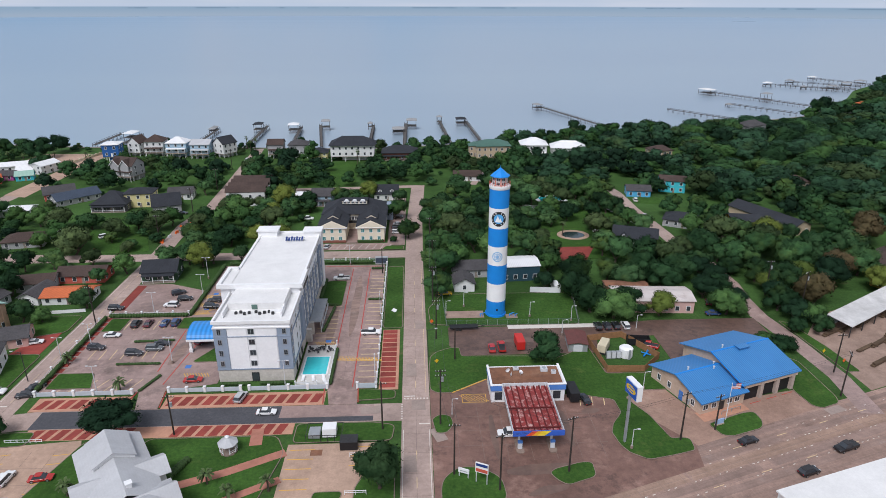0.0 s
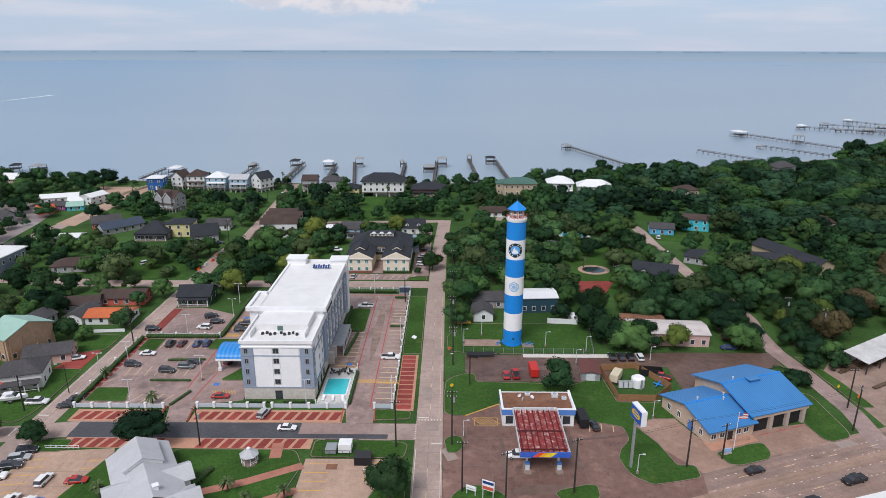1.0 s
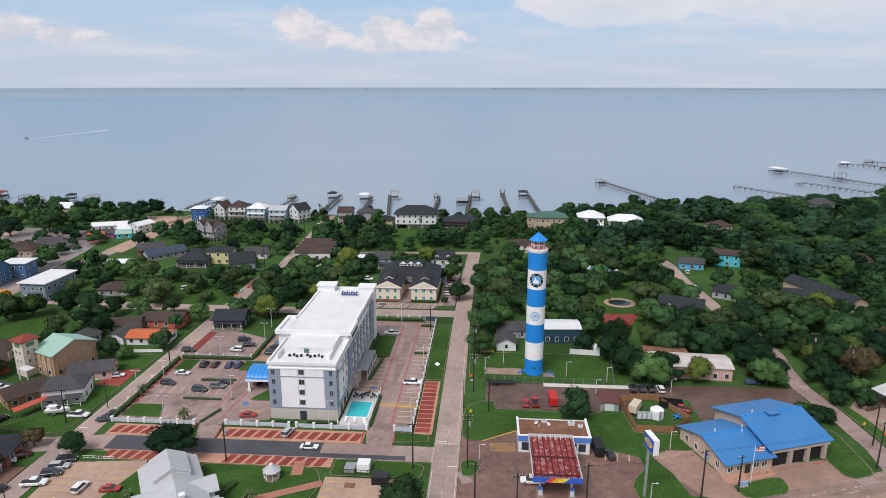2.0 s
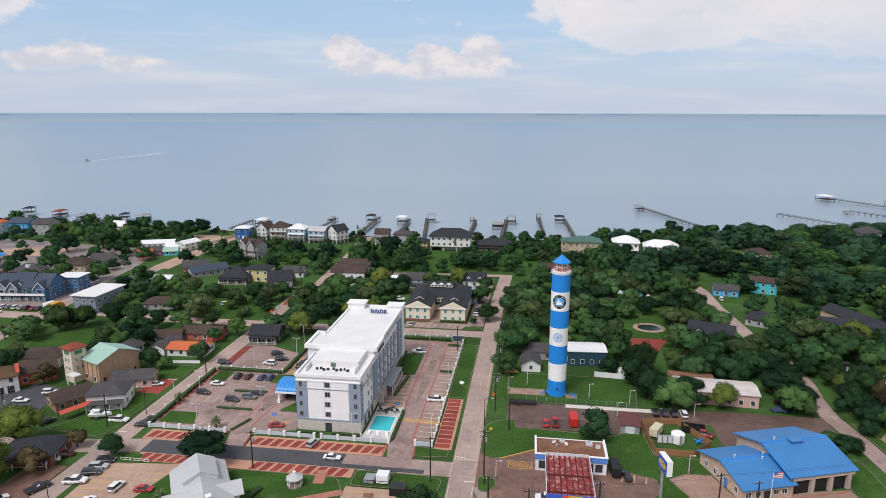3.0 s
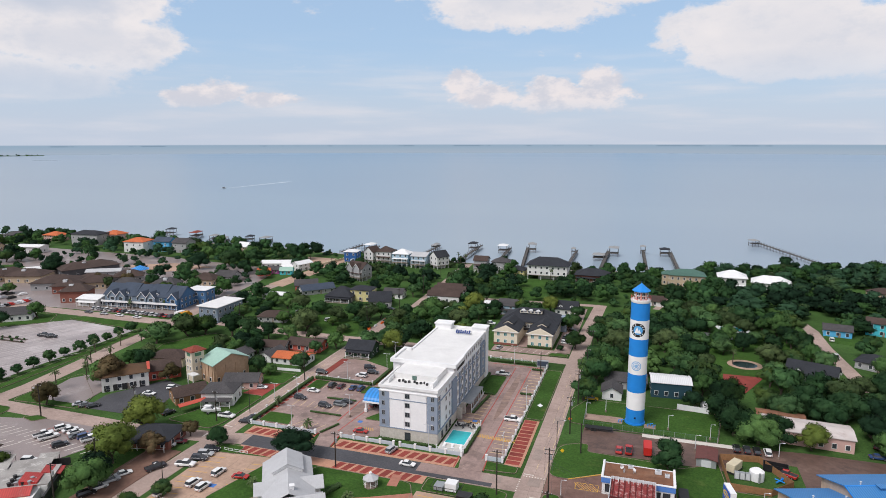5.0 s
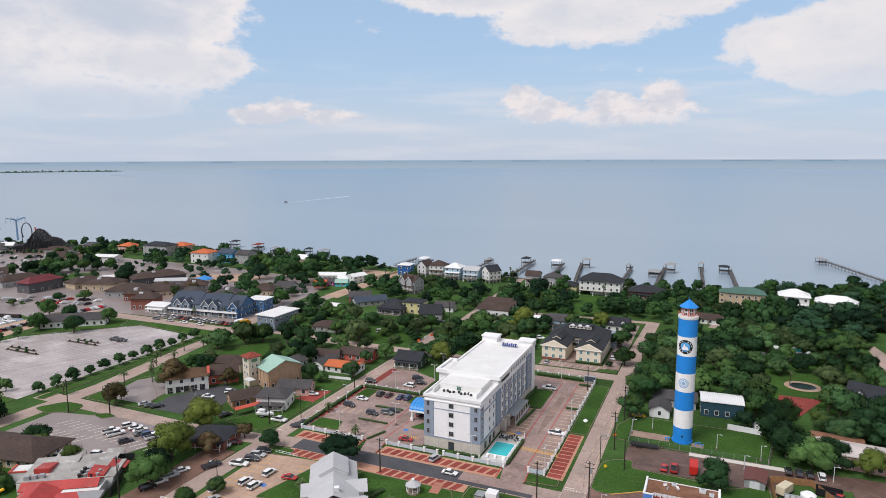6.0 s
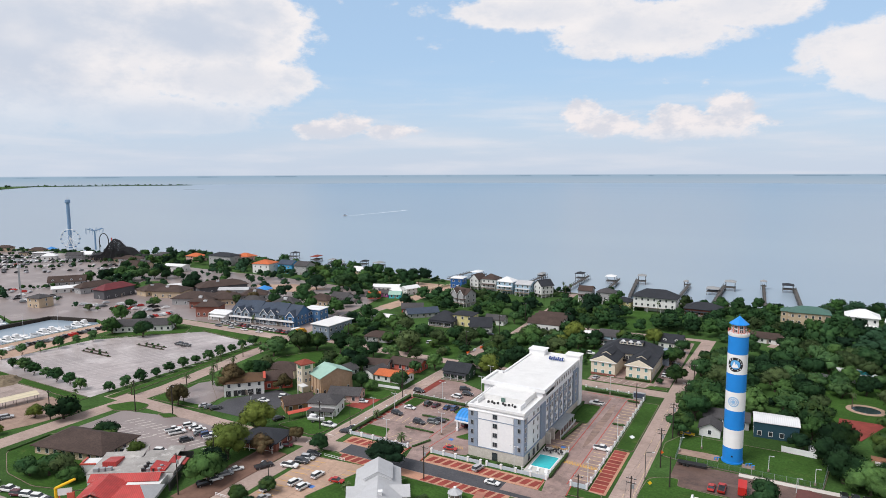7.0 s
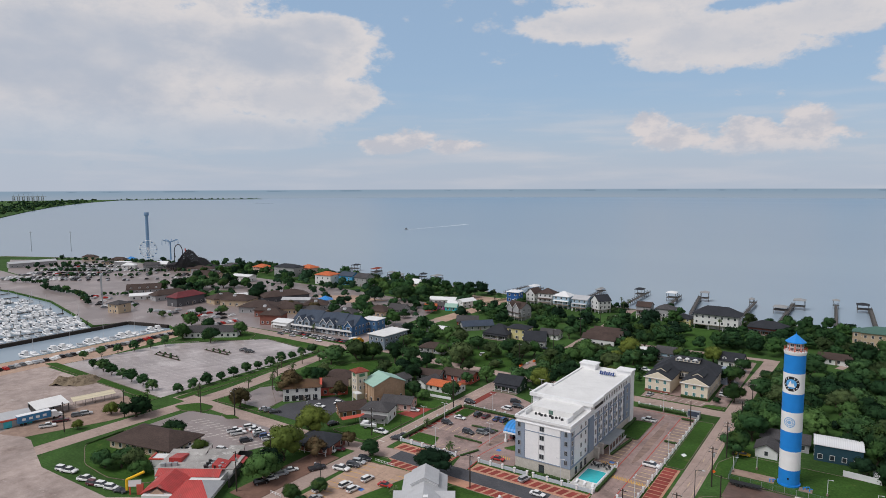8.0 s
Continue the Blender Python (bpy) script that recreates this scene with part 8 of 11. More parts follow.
for i, (x, y, n) in enumerate(((116, 179.6, 2), (122, 182.0, 1), (128.5, 184.6, 2), (120.2, 171.2, 1), (125.4, 173.4, 2), (130.4, 175.6, 1), (119, 163.8, 2), (124.6, 166, 1), (133, 179, 2), (140, 190, 2))):
    ls = thing("timber_stack", pose(x, y, 0.08, 0, 0, 28 + 3 * (i % 3)), "stack of sawn timber on bearers in the yard", "timber stack", "timber stacks")
    for k in range(n):
        part("plank_layer", Build().cbox(0.3 * k, 0, 7.6 - 0.8 * k, 1.0, 0.15 + k * 0.4, 0.5 + k * 0.4), mat("sawn_timber", (0.15, 0.098, 0.060), (0.085, 0.056, 0.036), 1.2, 0.9, wave=(0.15, "Z", 0.3)), ls)
    for k in (-2, 2):
        part("bearer", Build().cbox(k, 0, 0.15, 1.3, 0, 0.15), POLEW, ls)
house("white_store", 95.7, 109.5, 16.5, 60, 26, 6, W_WHITE, WROOF, "large store with a flat white roof beside the highway", "flat", 0, 0.3, cat="shop", door=False)
# small sheds by the fuel station
ts = thing("tool_shed", pose(43.0, 176.5, 0.08, 0, 0, -6), "low metal shed with a rusty brown roof and grey walls", "shed")
part("wall", Build().along_y([(-2.5, 0), (2.5, 0), (2.5, 2.2), (0, 2.7), (-2.5, 2.2)], -3.6, 3.6), GREYM, ts, "grey sheet metal wall")
part("roof", Build().along_y([(-2.8, 2.15), (0, 2.72), (2.8, 2.15), (2.8, 2.3), (0, 2.87), (-2.8, 2.3)], -3.9, 3.9), mat("dark_red_roof", (0.15, 0.055, 0.05), (0.11, 0.045, 0.04), 1.2, 0.8), ts, "rusty brown roof")
part("door", Build().box(-1.2, 1.2, -3.66, -3.6, 0.05, 2.0), STEELW, ts)

# ---------------- vegetation ----------------
bm = bmesh.new()
bmesh.ops.create_icosphere(bm, subdivisions=2, radius=1)
ICO_V = np.array([v.co[:] for v in bm.verts])
ICO_F = np.array([[v.index for v in f.verts] for f in bm.faces])
bm.free()
bm = bmesh.new()
bmesh.ops.create_icosphere(bm, subdivisions=1, radius=1)
ICO1_V = np.array([v.co[:] for v in bm.verts])
ICO1_F = np.array([[v.index for v in f.verts] for f in bm.faces])
bm.free()


def crown_arrays(seed, lobes, leaves, flat=0.75, leaf=0.15):
    """A crown about 1 in radius and 2 * flat high, its foot at z = 0: uneven lobes of small leaf sprays, with the way each spray faces."""
    rng = np.random.default_rng(seed)
    V, F, D, n = [], [], [], 0
    mid = np.array((0, 0, flat * 0.7))
    for k in range(lobes):
        if k == 0:
            c, r = np.array((0, 0, flat * 0.95)), 0.58
        else:
            a, e = rng.uniform(0, 2 * math.pi), rng.uniform(-0.3, 1.25)
            rad = rng.uniform(0.40, 0.84)
            c = np.array((rad * math.cos(a) * math.cos(e), rad * math.sin(a) * math.cos(e), flat * (0.85 + 0.85 * math.sin(e))))
            r = rng.uniform(0.18, 0.42)
        bulge = 0.74 * (1 + 0.13 * rng.standard_normal(len(ICO_V))[:, None])
        core = ICO_V * r * bulge * np.array((1, 1, 0.85)) + c
        V.append(core)
        way = core - mid
        way = ICO_V * 0.75 + 0.6 * way / np.linalg.norm(way, axis=1)[:, None]
        D.append(way / np.linalg.norm(way, axis=1)[:, None])
        F += [tuple(int(i) + n for i in f) for f in ICO_F]
        n += len(core)
        m = leaves // lobes if k else leaves // lobes // 2
        d = rng.standard_normal((m, 3))
        d[:, 2] = d[:, 2] * 0.8 + 0.25
        d /= np.linalg.norm(d, axis=1)[:, None]
        C = c + d * r * (0.70 + 0.50 * rng.random((m, 1))) * np.array((1, 1, 0.85))
        g = d + 0.55 * rng.standard_normal((m, 3))
        g *= np.sign((g * d).sum(1))[:, None]
        g /= np.linalg.norm(g, axis=1)[:, None]
        u = np.cross(g, rng.standard_normal((m, 3)))
        u /= np.linalg.norm(u, axis=1)[:, None] + 1e-6
        w = np.cross(g, u)
        s = leaf * rng.uniform(0.45, 1.0, (m, 1)) * 0.60
        Q = np.stack((C + u * s, C - u * s * 0.6 + w * s * 0.75, C - u * s * 0.6 - w * s * 0.75), 1).reshape(-1, 3)
        out = C - mid
        out /= np.linalg.norm(out, axis=1)[:, None]
        q = d * 0.7 + out * 0.6 + 0.14 * rng.standard_normal((m, 3))
        q /= np.linalg.norm(q, axis=1)[:, None]
        V.append(Q)
        D.append(np.repeat(q, 3, axis=0))
        F += [(n + 3 * i, n + 3 * i + 1, n + 3 * i + 2) for i in range(m)]
        n += 3 * m
    return np.concatenate(V), F, np.concatenate(D)


def mesh_from(name, V, F, material, D=None):
    me = bpy.data.meshes.new(name)
    me.from_pydata(V.tolist() if hasattr(V, "tolist") else V, [], F)
    me.materials.append(material)
    me.update()
    if D is not None:
        me.normals_split_custom_set_from_vertices(D.tolist())
    return me


def trunk_mesh(seed, h, r, spread):
    """A tapered trunk that forks into limbs."""
    rng = random.Random(seed)
    b = Build()
    p = Vector((0, 0, -0.2))
    pts = [p]
    for k in range(3):
        p = p + Vector((rng.uniform(-0.12, 0.12), rng.uniform(-0.12, 0.12), h * 0.33 / 1.0))
        pts.append(p)
    for k in range(3):
        b.rod(pts[k], pts[k + 1], r * (1 - 0.2 * k), 8)
    for k in range(5):
        a = 2 * math.pi * k / 5 + rng.uniform(-0.4, 0.4)
        q = pts[2 + (k % 2)] + Vector((math.cos(a) * spread, math.sin(a) * spread, h * rng.uniform(0.35, 0.7)))
        mid = (pts[2] + q) / 2 + Vector((0, 0, h * 0.1))
        b.rod(pts[2 + (k % 2)], mid, r * 0.5, 6)
        b.rod(mid, q, r * 0.3, 5)
    return b.mesh("trunk", BARK)


TREE_KIND = {}
for i in range(6):
    V, F, D = crown_arrays(10 + i, 26 + i % 4, 6400, flat=0.60 + 0.06 * (i % 3), leaf=0.095)
    TREE_KIND["oak", i] = (mesh_from("crown", V, F, (LEAFD, LEAF, LEAFD, LEAFM, LEAFD, LEAFK)[i], D), trunk_mesh(i, 0.9, 0.075, 0.42))
for i in range(6):
    V, F, D = crown_arrays(110 + i, 22 + i % 4, 2600, flat=0.62 + 0.06 * (i % 3), leaf=0.145)
    TREE_KIND["far_oak", i] = (mesh_from("crown", V, F, (LEAF, LEAFD, LEAFM, LEAFD, LEAF, LEAFO)[i], D), TREE_KIND["oak", i][1])
for i in range(2):
    V, F, D = crown_arrays(70 + i, 40, 6200, flat=0.92, leaf=0.10)
    TREE_KIND["ball", i] = (mesh_from("crown", V, F, LEAFD, D), trunk_mesh(60 + i, 0.8, 0.06, 0.3))
    V, F, D = crown_arrays(40 + i, 26, 6400, flat=0.72, leaf=0.095)
    TREE_KIND["lime", i] = (mesh_from("crown", V, F, LEAFY, D), trunk_mesh(20 + i, 0.9, 0.07, 0.4))
    V, F, D = crown_arrays(50 + i, 22, 4600, flat=0.7, leaf=0.10)
    TREE_KIND["bronze", i] = (mesh_from("crown", V, F, LEAFB, D), trunk_mesh(30 + i, 0.9, 0.07, 0.4))
    V, F, D = crown_arrays(60 + i, 24, 1700, flat=0.9, leaf=0.16)
    TREE_KIND["round", i] = (mesh_from("crown", V, F, LEAF, D), trunk_mesh(40 + i, 0.8, 0.06, 0.3))
TREE_LABEL = {"oak": "broad dark green live oak with a dense uneven crown", "lime": "yellow-green leafy tree with a loose crown", "bronze": "bronze-brown leaved tree with a loose crown", "round": "small rounded dark green tree", "ball": "dense round dark green tree"}
TREES = []


def tree(x, y, r, kind="oak", low=0.35, group="", label="", h=None):
    """A tree with crown radius r; low: how high the crown starts, as a share of r."""
    if kind == "oak" and (y > 225 or x < -140) and r < 7:
        kind = "far_oak"
    n = 6 if "oak" in kind else 2
    i = int(abs(x * 7.3 + y * 3.1)) % n
    cm, tm = TREE_KIND[kind, i]
    t = thing("tree", pose(x, y, 0.05, 0, 0, (x * 37 + y * 11) % 360), label or TREE_LABEL[kind.replace("far_", "")], "tree", group)
    t.scale = (1, 1, 1)
    hz = h or 1.0
    c = part("crown", cm, None, t)
    c.location, c.scale = (0, 0, r * low), (r, r, r * hz)
    k = part("trunk", tm, None, t)
    k.scale = (r, r, max(0.5, r * (low + 0.55) / 0.9 * 0.8))
    TREES.append((x, y, r))
    return t


# trees that stand out
tree(-65.0, 141.6, 6.4, low=0.30, h=0.72, label="broad spreading live oak with a flat fine-leaved crown")
tree(-8.0, 124.0, 5.0, low=0.62)
tree(32.9, 168.9, 4.5, "ball", low=0.05, label="dense round dark green tree behind the shop")
tree(-117.5, 144.0, 6.2, "lime", low=0.3)
tree(-111.0, 125.5, 6.4, "lime", low=0.3)
tree(-104.5, 111.5, 5.8, low=0.25)
tree(-107.5, 116.0, 4.8, low=0.2)
tree(-90.2, 143.2, 3.1, low=0.0, kind="ball")
tree(-101.5, 145.6, 2.8, kind="bronze")
tree(-104.0, 132.5, 3.8, kind="bronze")
tree(-86.0, 116.0, 2.5, "ball", low=0.0)
tree(-88.5, 108.0, 2.9, "ball", low=0.0)
tree(-82.0, 105.0, 2.7, "ball", low=0.0)
tree(-157.6, 117.0, 4.6, low=0.15, h=0.8)
tree(-152.5, 115.0, 3.4, low=0.15)
tree(-137.0, 113.0, 2.8, "lime")
tree(-148.5, 94.0, 5.4, low=0.05, h=0.8)
tree(-153.5, 90.5, 4.2, low=0.05)
tree(-143.0, 95.0, 4.4, low=0.05)
tree(-139.0, 94.0, 3.6, low=0.05)
tree(-197.5, 116.5, 3.2, "lime", low=0.05)
tree(-187.5, 121.0, 6.0, low=0.05)
tree(-193.0, 102.0, 2.2, "lime", low=0.1)
tree(-154.5, 167.5, 5.5, "bronze", low=0.75)
tree(-160.5, 170.0, 5.6, low=0.1)
tree(-175.6, 214.0, 6.6, low=0.05)
tree(-170.3, 227.0, 6.4, low=0.05)
tree(-164.5, 232.0, 6.0, low=0.05)
tree(-178.7, 233.5, 6.0, low=0.05)
tree(-181.5, 222.0, 5.4, low=0.05)
tree(-163.0, 149.5, 4.8, "bronze", low=0.3)
tree(-139.5, 180.0, 3.8, "bronze", low=0.3)
tree(-99.5, 205.0, 4.2)
tree(-103.0, 222.0, 3.0, "round")
tree(-98.5, 231.0, 4.0)
for x, y, r, kd in ((-456, 302, 5.6, "oak"), (-447, 309, 6.4, "oak"), (-437, 316, 6.8, "oak"), (-427, 319, 6.6, "oak"), (-444, 322, 6.4, "oak"), (-432, 332, 6.6, "oak"), (-419, 334, 6.4, "oak"), (-410, 338, 5.2, "oak"), (-362, 321, 5.6, "oak"), (-439, 357, 5.6, "oak"), (-309, 227.5, 5.6, "oak"), (-338, 254, 3.8, "oak"), (-352, 235, 2.6, "oak"), (-325, 262, 4.6, "oak"), (-354, 317, 7.6, "oak"), (-346, 309, 6.4, "oak"), (-269, 357, 7.6, "oak"), (-256, 373, 7.8, "oak"), (-255, 398, 7.4, "oak"), (-244, 386, 7.0, "oak"), (-307, 408, 6.6, "oak"), (-265, 338, 6.0, "oak"), (-297, 300, 4.6, "bronze"), (-279, 303, 4.6, "bronze"), (-262, 305, 4.8, "oak"), (-252, 288, 4.4, "bronze"), (-238, 290, 4.8, "oak"), (-286, 388, 6.4, "oak"), (-232, 356, 5.6, "oak")):
    tree(x, y, r, kd, 0.08)
for x, y, r in ((-124.1, 249.8, 6.8), (-117.0, 268, 5.0), (-111.7, 277, 5.8), (-103.7, 275, 5.6), (-131.3, 278, 5.2), (-144.5, 280.5, 5.6), (-154, 282.5, 5.4), (-163.9, 284.5, 5.2), (-85.1, 281, 5.8), (-77.9, 277, 5.4), (-106.2, 251.8, 2.8)):
    tree(x, y, r, "oak", 0.06)
tree(-106.0, 255.0, 2.8, low=0.05)
tree(-116.0, 262.0, 3.0, low=0.1)
tree(-74.5, 236.5, 5.4, "lime", low=0.2)
tree(-86.5, 238.2, 4.2)
tree(-79.5, 239.0, 4.8)
tree(-71.0, 239.2, 4.8)
tree(-61.5, 240.2, 3.6)
tree(9.5, 224.0, 6.0)
tree(14.0, 229.0, 5.4)
tree(5.5, 231.0, 4.6)
tree(-2.5, 262.5, 4.6)
tree(72.0, 192.5, 4.6, "lime", low=0.2)
tree(58.0, 191.5, 6.6, low=0.05)
tree(52.5, 196.0, 7.0, low=0.05)
tree(63.0, 195.0, 5.6, low=0.05)
tree(49.5, 205.0, 6.5, low=0.1)
tree(92.0, 193.0, 5.8, low=0.05)
tree(71.5, 268.5, 3.6, low=0.2)
tree(41.5, 211.8, 3.6, low=0.3)
tree(38.0, 231.0, 4.4, low=0.2)
tree(56.0, 274.0, 4.4, low=0.15)
tree(76.0, 284.0, 4.6, low=0.15)
tree(70.0, 292.0, 4.0, low=0.15)
tree(83.0, 266.0, 3.2, low=0.15)
tree(47.5, 252.0, 4.2, low=0.15)
for x, y, r in ((96.5, 196.5, 4.2), (97.5, 213.5, 4.6), (98.5, 228.0, 4.8), (107.8, 222.5, 4.6), (108.2, 233.0, 5.0), (107.0, 181.0, 3.0), (113.5, 180.5, 3.4), (90.0, 204.0, 5.0)):
    tree(x, y, r, low=0.1)
tree(97.0, 171.0, 4.2, low=0.0, h=0.7)
tree(94.5, 175.5, 3.2, low=0.0, h=0.7)
for x, y, r, kd in ((110.5, 188.5, 4.2, "oak"), (110.0, 199.5, 4.6, "oak"), (95.6, 206.5, 4.6, "oak"), (96.0, 221.0, 4.4, "oak"), (112.5, 228.0, 6.6, "oak"), (123.0, 235.4, 7.2, "oak"), (129.3, 224.4, 7.6, "oak"), (116.0, 206.5, 6.8, "oak"), (121.5, 197.5, 6.6, "bronze"), (112.8, 215.3, 5.4, "oak"), (141.8, 218.8, 6.0, "bronze"), (85.6, 216.0, 6.6, "oak"),
                    (134.5, 211.5, 6.4, "oak"), (108.6, 194.0, 5.2, "oak"), (114.5, 186.4, 4.2, "oak"), (80.3, 211.0, 6.2, "oak"), (88.0, 226.0, 6.4, "oak"), (76.5, 219.5, 6.6, "oak"), (150.5, 219.0, 6.8, "oak"), (84.0, 237.0, 6.0, "oak"), (112.5, 207.5, 4.6, "lime"),
                    (69.5, 212.5, 5.6, "oak"), (105.0, 241.0, 6.4, "oak"), (116.5, 252.0, 6.8, "oak"), (128.5, 243.0, 6.6, "oak"), (142.0, 232.0, 6.6, "oak"), (155.0, 234.0, 7.0, "oak")):
    tree(x, y, r, kd, low=0.12)
for k in range(7):
    tree(-212.0 - k * 9.0, 142.2 + (k % 2) * 0.6 + k * 0.5, 2.6 + 0.4 * (k % 3), "round", 0.12, "car park trees")
for k in range(12):
    tree(-199.0 + (k % 2) * 0.5, 146.0 + k * 7.0, 2.3 + 0.3 * (k % 3), "round", 0.12, "car park trees")
for k in range(6):
    tree(-285.0 + k * 1.5, 150.0 + k * 8.0, 2.4 + 0.4 * (k % 2), "round", 0.4, "car park trees")

KEEP = []      # clear places: x0, x1, y0, y1
for o in list(scene.collection.objects):
    if o.parent is None and o.type == "EMPTY" and o.get("category") != "tree" and len(o.children) > 3:
        r = 0.0
        for c in o.children:
            if c.name.startswith(("roof", "wall")) and c.type == "MESH":
                for v in c.bound_box:
                    r = max(r, math.hypot(v[0] - 0, v[1] - 0))
        if 2 < r < 60:
            KEEP.append((o.location.x, o.location.y, r * 0.72))


def clear(x, y, r):
    for hx, hy, hr in KEEP:
        if abs(x - hx) < hr * 0.9 and hy - (26 if hy > 385 else 15) < y < hy and r > 2.6:
            return False
        if (x - hx) ** 2 + (y - hy) ** 2 < (hr + r * 0.55) ** 2:
            return False
    for tx, ty, tr in TREES:
        if (x - tx) ** 2 + (y - ty) ** 2 < ((tr + r) * 0.70) ** 2:
            return False
    roads = ((-96.9, -90.3, 40, 290), (-95, -88, 290, 350), (-99, -92, 350, 440), (-4.0, 3.0, 40, 300), (-2.5, 5.5, 300, 345), (-135, -3, 242, 249.6), (-192, -178, 20, 160), (-199, -186, 160, 430), (-300, -140, 237, 250), (100, 107.5, 140, 238), (134, 160, 255, 295),
             (93, 105, 244, 338), (101, 113, 300, 322), (52, 63, 230, 247), (52, 68, 249, 268), (70, 84, 268, 280), (60, 100, 330, 336), (-92, 2, 331, 337), (-186, -160, 322, 336), (106, 128, 292, 310), (-134, -118, 150, 178), (53, 66, 226, 250), (-90, -66, 196, 224), (-44, -30, 345, 392), (-126, -101, 249, 268), (-128, -110, 268, 284), (-172, -100, 286, 299))
    return not any(a - r * 0.5 < x < c + r * 0.5 and b2 - r * 0.5 < y < d + r * 0.5 for a, c, b2, d in roads)


def shore_y(x):
    for (xa, ya), (xb, yb) in zip(SHORE, SHORE[1:]):
        if xb <= x <= xa:
            return ya + (yb - ya) * (x - xa) / (xb - xa)
    return 440


BEYOND, NTREE = [(-19.3, 351, 6.8), (-10, 357, 6.6), (-67.3, 375, 6.6), (-52.5, 365, 6.4), (-69, 330, 5.8), (-56.6, 305, 6.0), (-64.8, 312, 5.6), (-81.6, 350, 5.8), (-55, 349, 6.0), (-173, 370, 5.0), (-171, 380, 4.4), (-452, 297, 5.0), (-441, 303, 5.4), (-432, 309, 5.4), (-422, 312, 5.2), (-452, 316, 6.2), (-446, 332, 6.2), (-426, 342, 6.0), (-462, 326, 5.4), (-405, 346, 4.8), (-468, 340, 5.6), (-480, 352, 6.0), (-456, 350, 5.6), (-500, 372, 6.4), (-492, 384, 6.0), (-484, 396, 6.4), (-474, 404, 6.0), (342, 548, 8.0), (352, 556, 7.0), (362, 548, 7.4), (372, 540, 8.0), (384, 552, 7.0), (330, 540, 7.4), (316, 524, 7.0), (402, 566, 7.0), (398, 590, 6.0), (366, 566, 5.0)], [84]


def scatter(n, x0, x1, y0, y1, rmin, rmax, kinds, tries=6, limit=None, low=(0.15, 0.4)):
    made = 0
    for _ in range(n * tries):
        if made >= n:
            break
        x, y, r = random.uniform(x0, x1), random.uniform(y0, y1), random.uniform(rmin, rmax)
        if y > shore_y(x) - r * 0.7 or not clear(x, y, r) or (limit and not limit(x, y)):
            continue
        made += 1
        if (y < 262 or (y < 335 and abs(x) < 100) or kinds[0] != "oak") and NTREE[0] < 298:
            NTREE[0] += 1
            tree(x, y, r, random.choice(kinds), random.uniform(*low))
        else:
            TREES.append((x, y, r))
            BEYOND.append((x, y, r))


OAKS = ("oak",) * 7 + ("lime", "oak", "bronze")
scatter(34, 4, 52, 208, 300, 4.0, 6.5, ("oak",), 14, limit=lambda x, y: not (10 < x < 42 and y < 233) and not (40 < x < 70 and 236 < y < 270))
scatter(26, 3, 70, 300, 400, 4.0, 6.8, ("oak",))
scatter(60, 60, 120, 198, 262, 3.6, 7.0, OAKS, 16, limit=lambda x, y: not (56 < x < 86 and y < 206))
scatter(36, 38, 128, 250, 332, 3.4, 6.0, ("oak",), 10)
scatter(12, 105, 122, 184, 212, 4.0, 6.0, OAKS, 20)
scatter(54, 104, 178, 192, 300, 4.2, 8.0, OAKS, 16)
scatter(30, -90, -4, 262, 330, 3.5, 6.2, ("oak",) * 5 + ("lime",), limit=lambda x, y: not (-52 < x < -8 and y < 296))
scatter(16, -90, -50, 252, 300, 3.5, 5.5, ("oak",) * 3 + ("lime",))
scatter(34, -92, 2, 338, 400, 3.5, 6.2, ("oak",))
scatter(34, -142, -98, 250, 300, 3.5, 6.0, ("oak",))
scatter(26, -182, -98, 326, 392, 3.5, 6.2, ("oak",), limit=lambda x, y: not (-184 < x < -166 and y > 370))
scatter(14, -100, -85, 300, 392, 3.0, 4.5, ("oak",))
scatter(5, -168, -148, 184, 198, 3.0, 4.6, ("oak",), 20)
scatter(14, -176, -140, 232, 241, 4.0, 6.0, ("oak",), 20)
scatter(8, -141, -132, 205, 236, 3.0, 4.5, ("oak",), 20)
scatter(24, -186, -142, 222, 300, 4.0, 6.5, ("oak",), limit=lambda x, y: not (-178 < x < -142 and 200 < y < 234))
scatter(10, -128, -98, 250, 262, 3.5, 5.0, ("oak",))
scatter(10, -98, -92, 226, 240, 2.5, 3.5, ("oak",))
scatter(8, -66, -50, 240, 242, 2.5, 3.5, ("oak",))
scatter(16, -136, -98, 196, 240, 2.8, 4.6, ("oak",))
scatter(16, -290, -210, 385, 430, 5.0, 8.0, ("oak",))
scatter(12, -250, -205, 285, 380, 4.0, 6.5, ("oak", "oak", "bronze"))
scatter(5, -290, -262, 200, 236, 4.0, 6.0, ("oak",))

scatter(40, -100, 100, 408, 432, 2.6, 5.2, ("oak",), 14)
scatter(26, -215, -98, 412, 434, 2.4, 4.2, ("oak",), 10)
scatter(14, 2, 34, 372, 428, 3.5, 6.0, ("oak",), 14)
# far woods: one mass of crowns
WOOD_KITS = [crown_arrays(80 + i, 14, 1000, flat=0.70, leaf=0.19) for i in range(5)]
MID_KITS = [crown_arrays(280 + i, 13, 640, flat=0.70, leaf=0.24) for i in range(5)]
BIG_KITS = [crown_arrays(180 + i, 20, 2000, flat=0.62, leaf=0.135) for i in range(5)]


FAR_KITS = [crown_arrays(90 + i, 9, 280, flat=0.70, leaf=0.34) for i in range(5)]


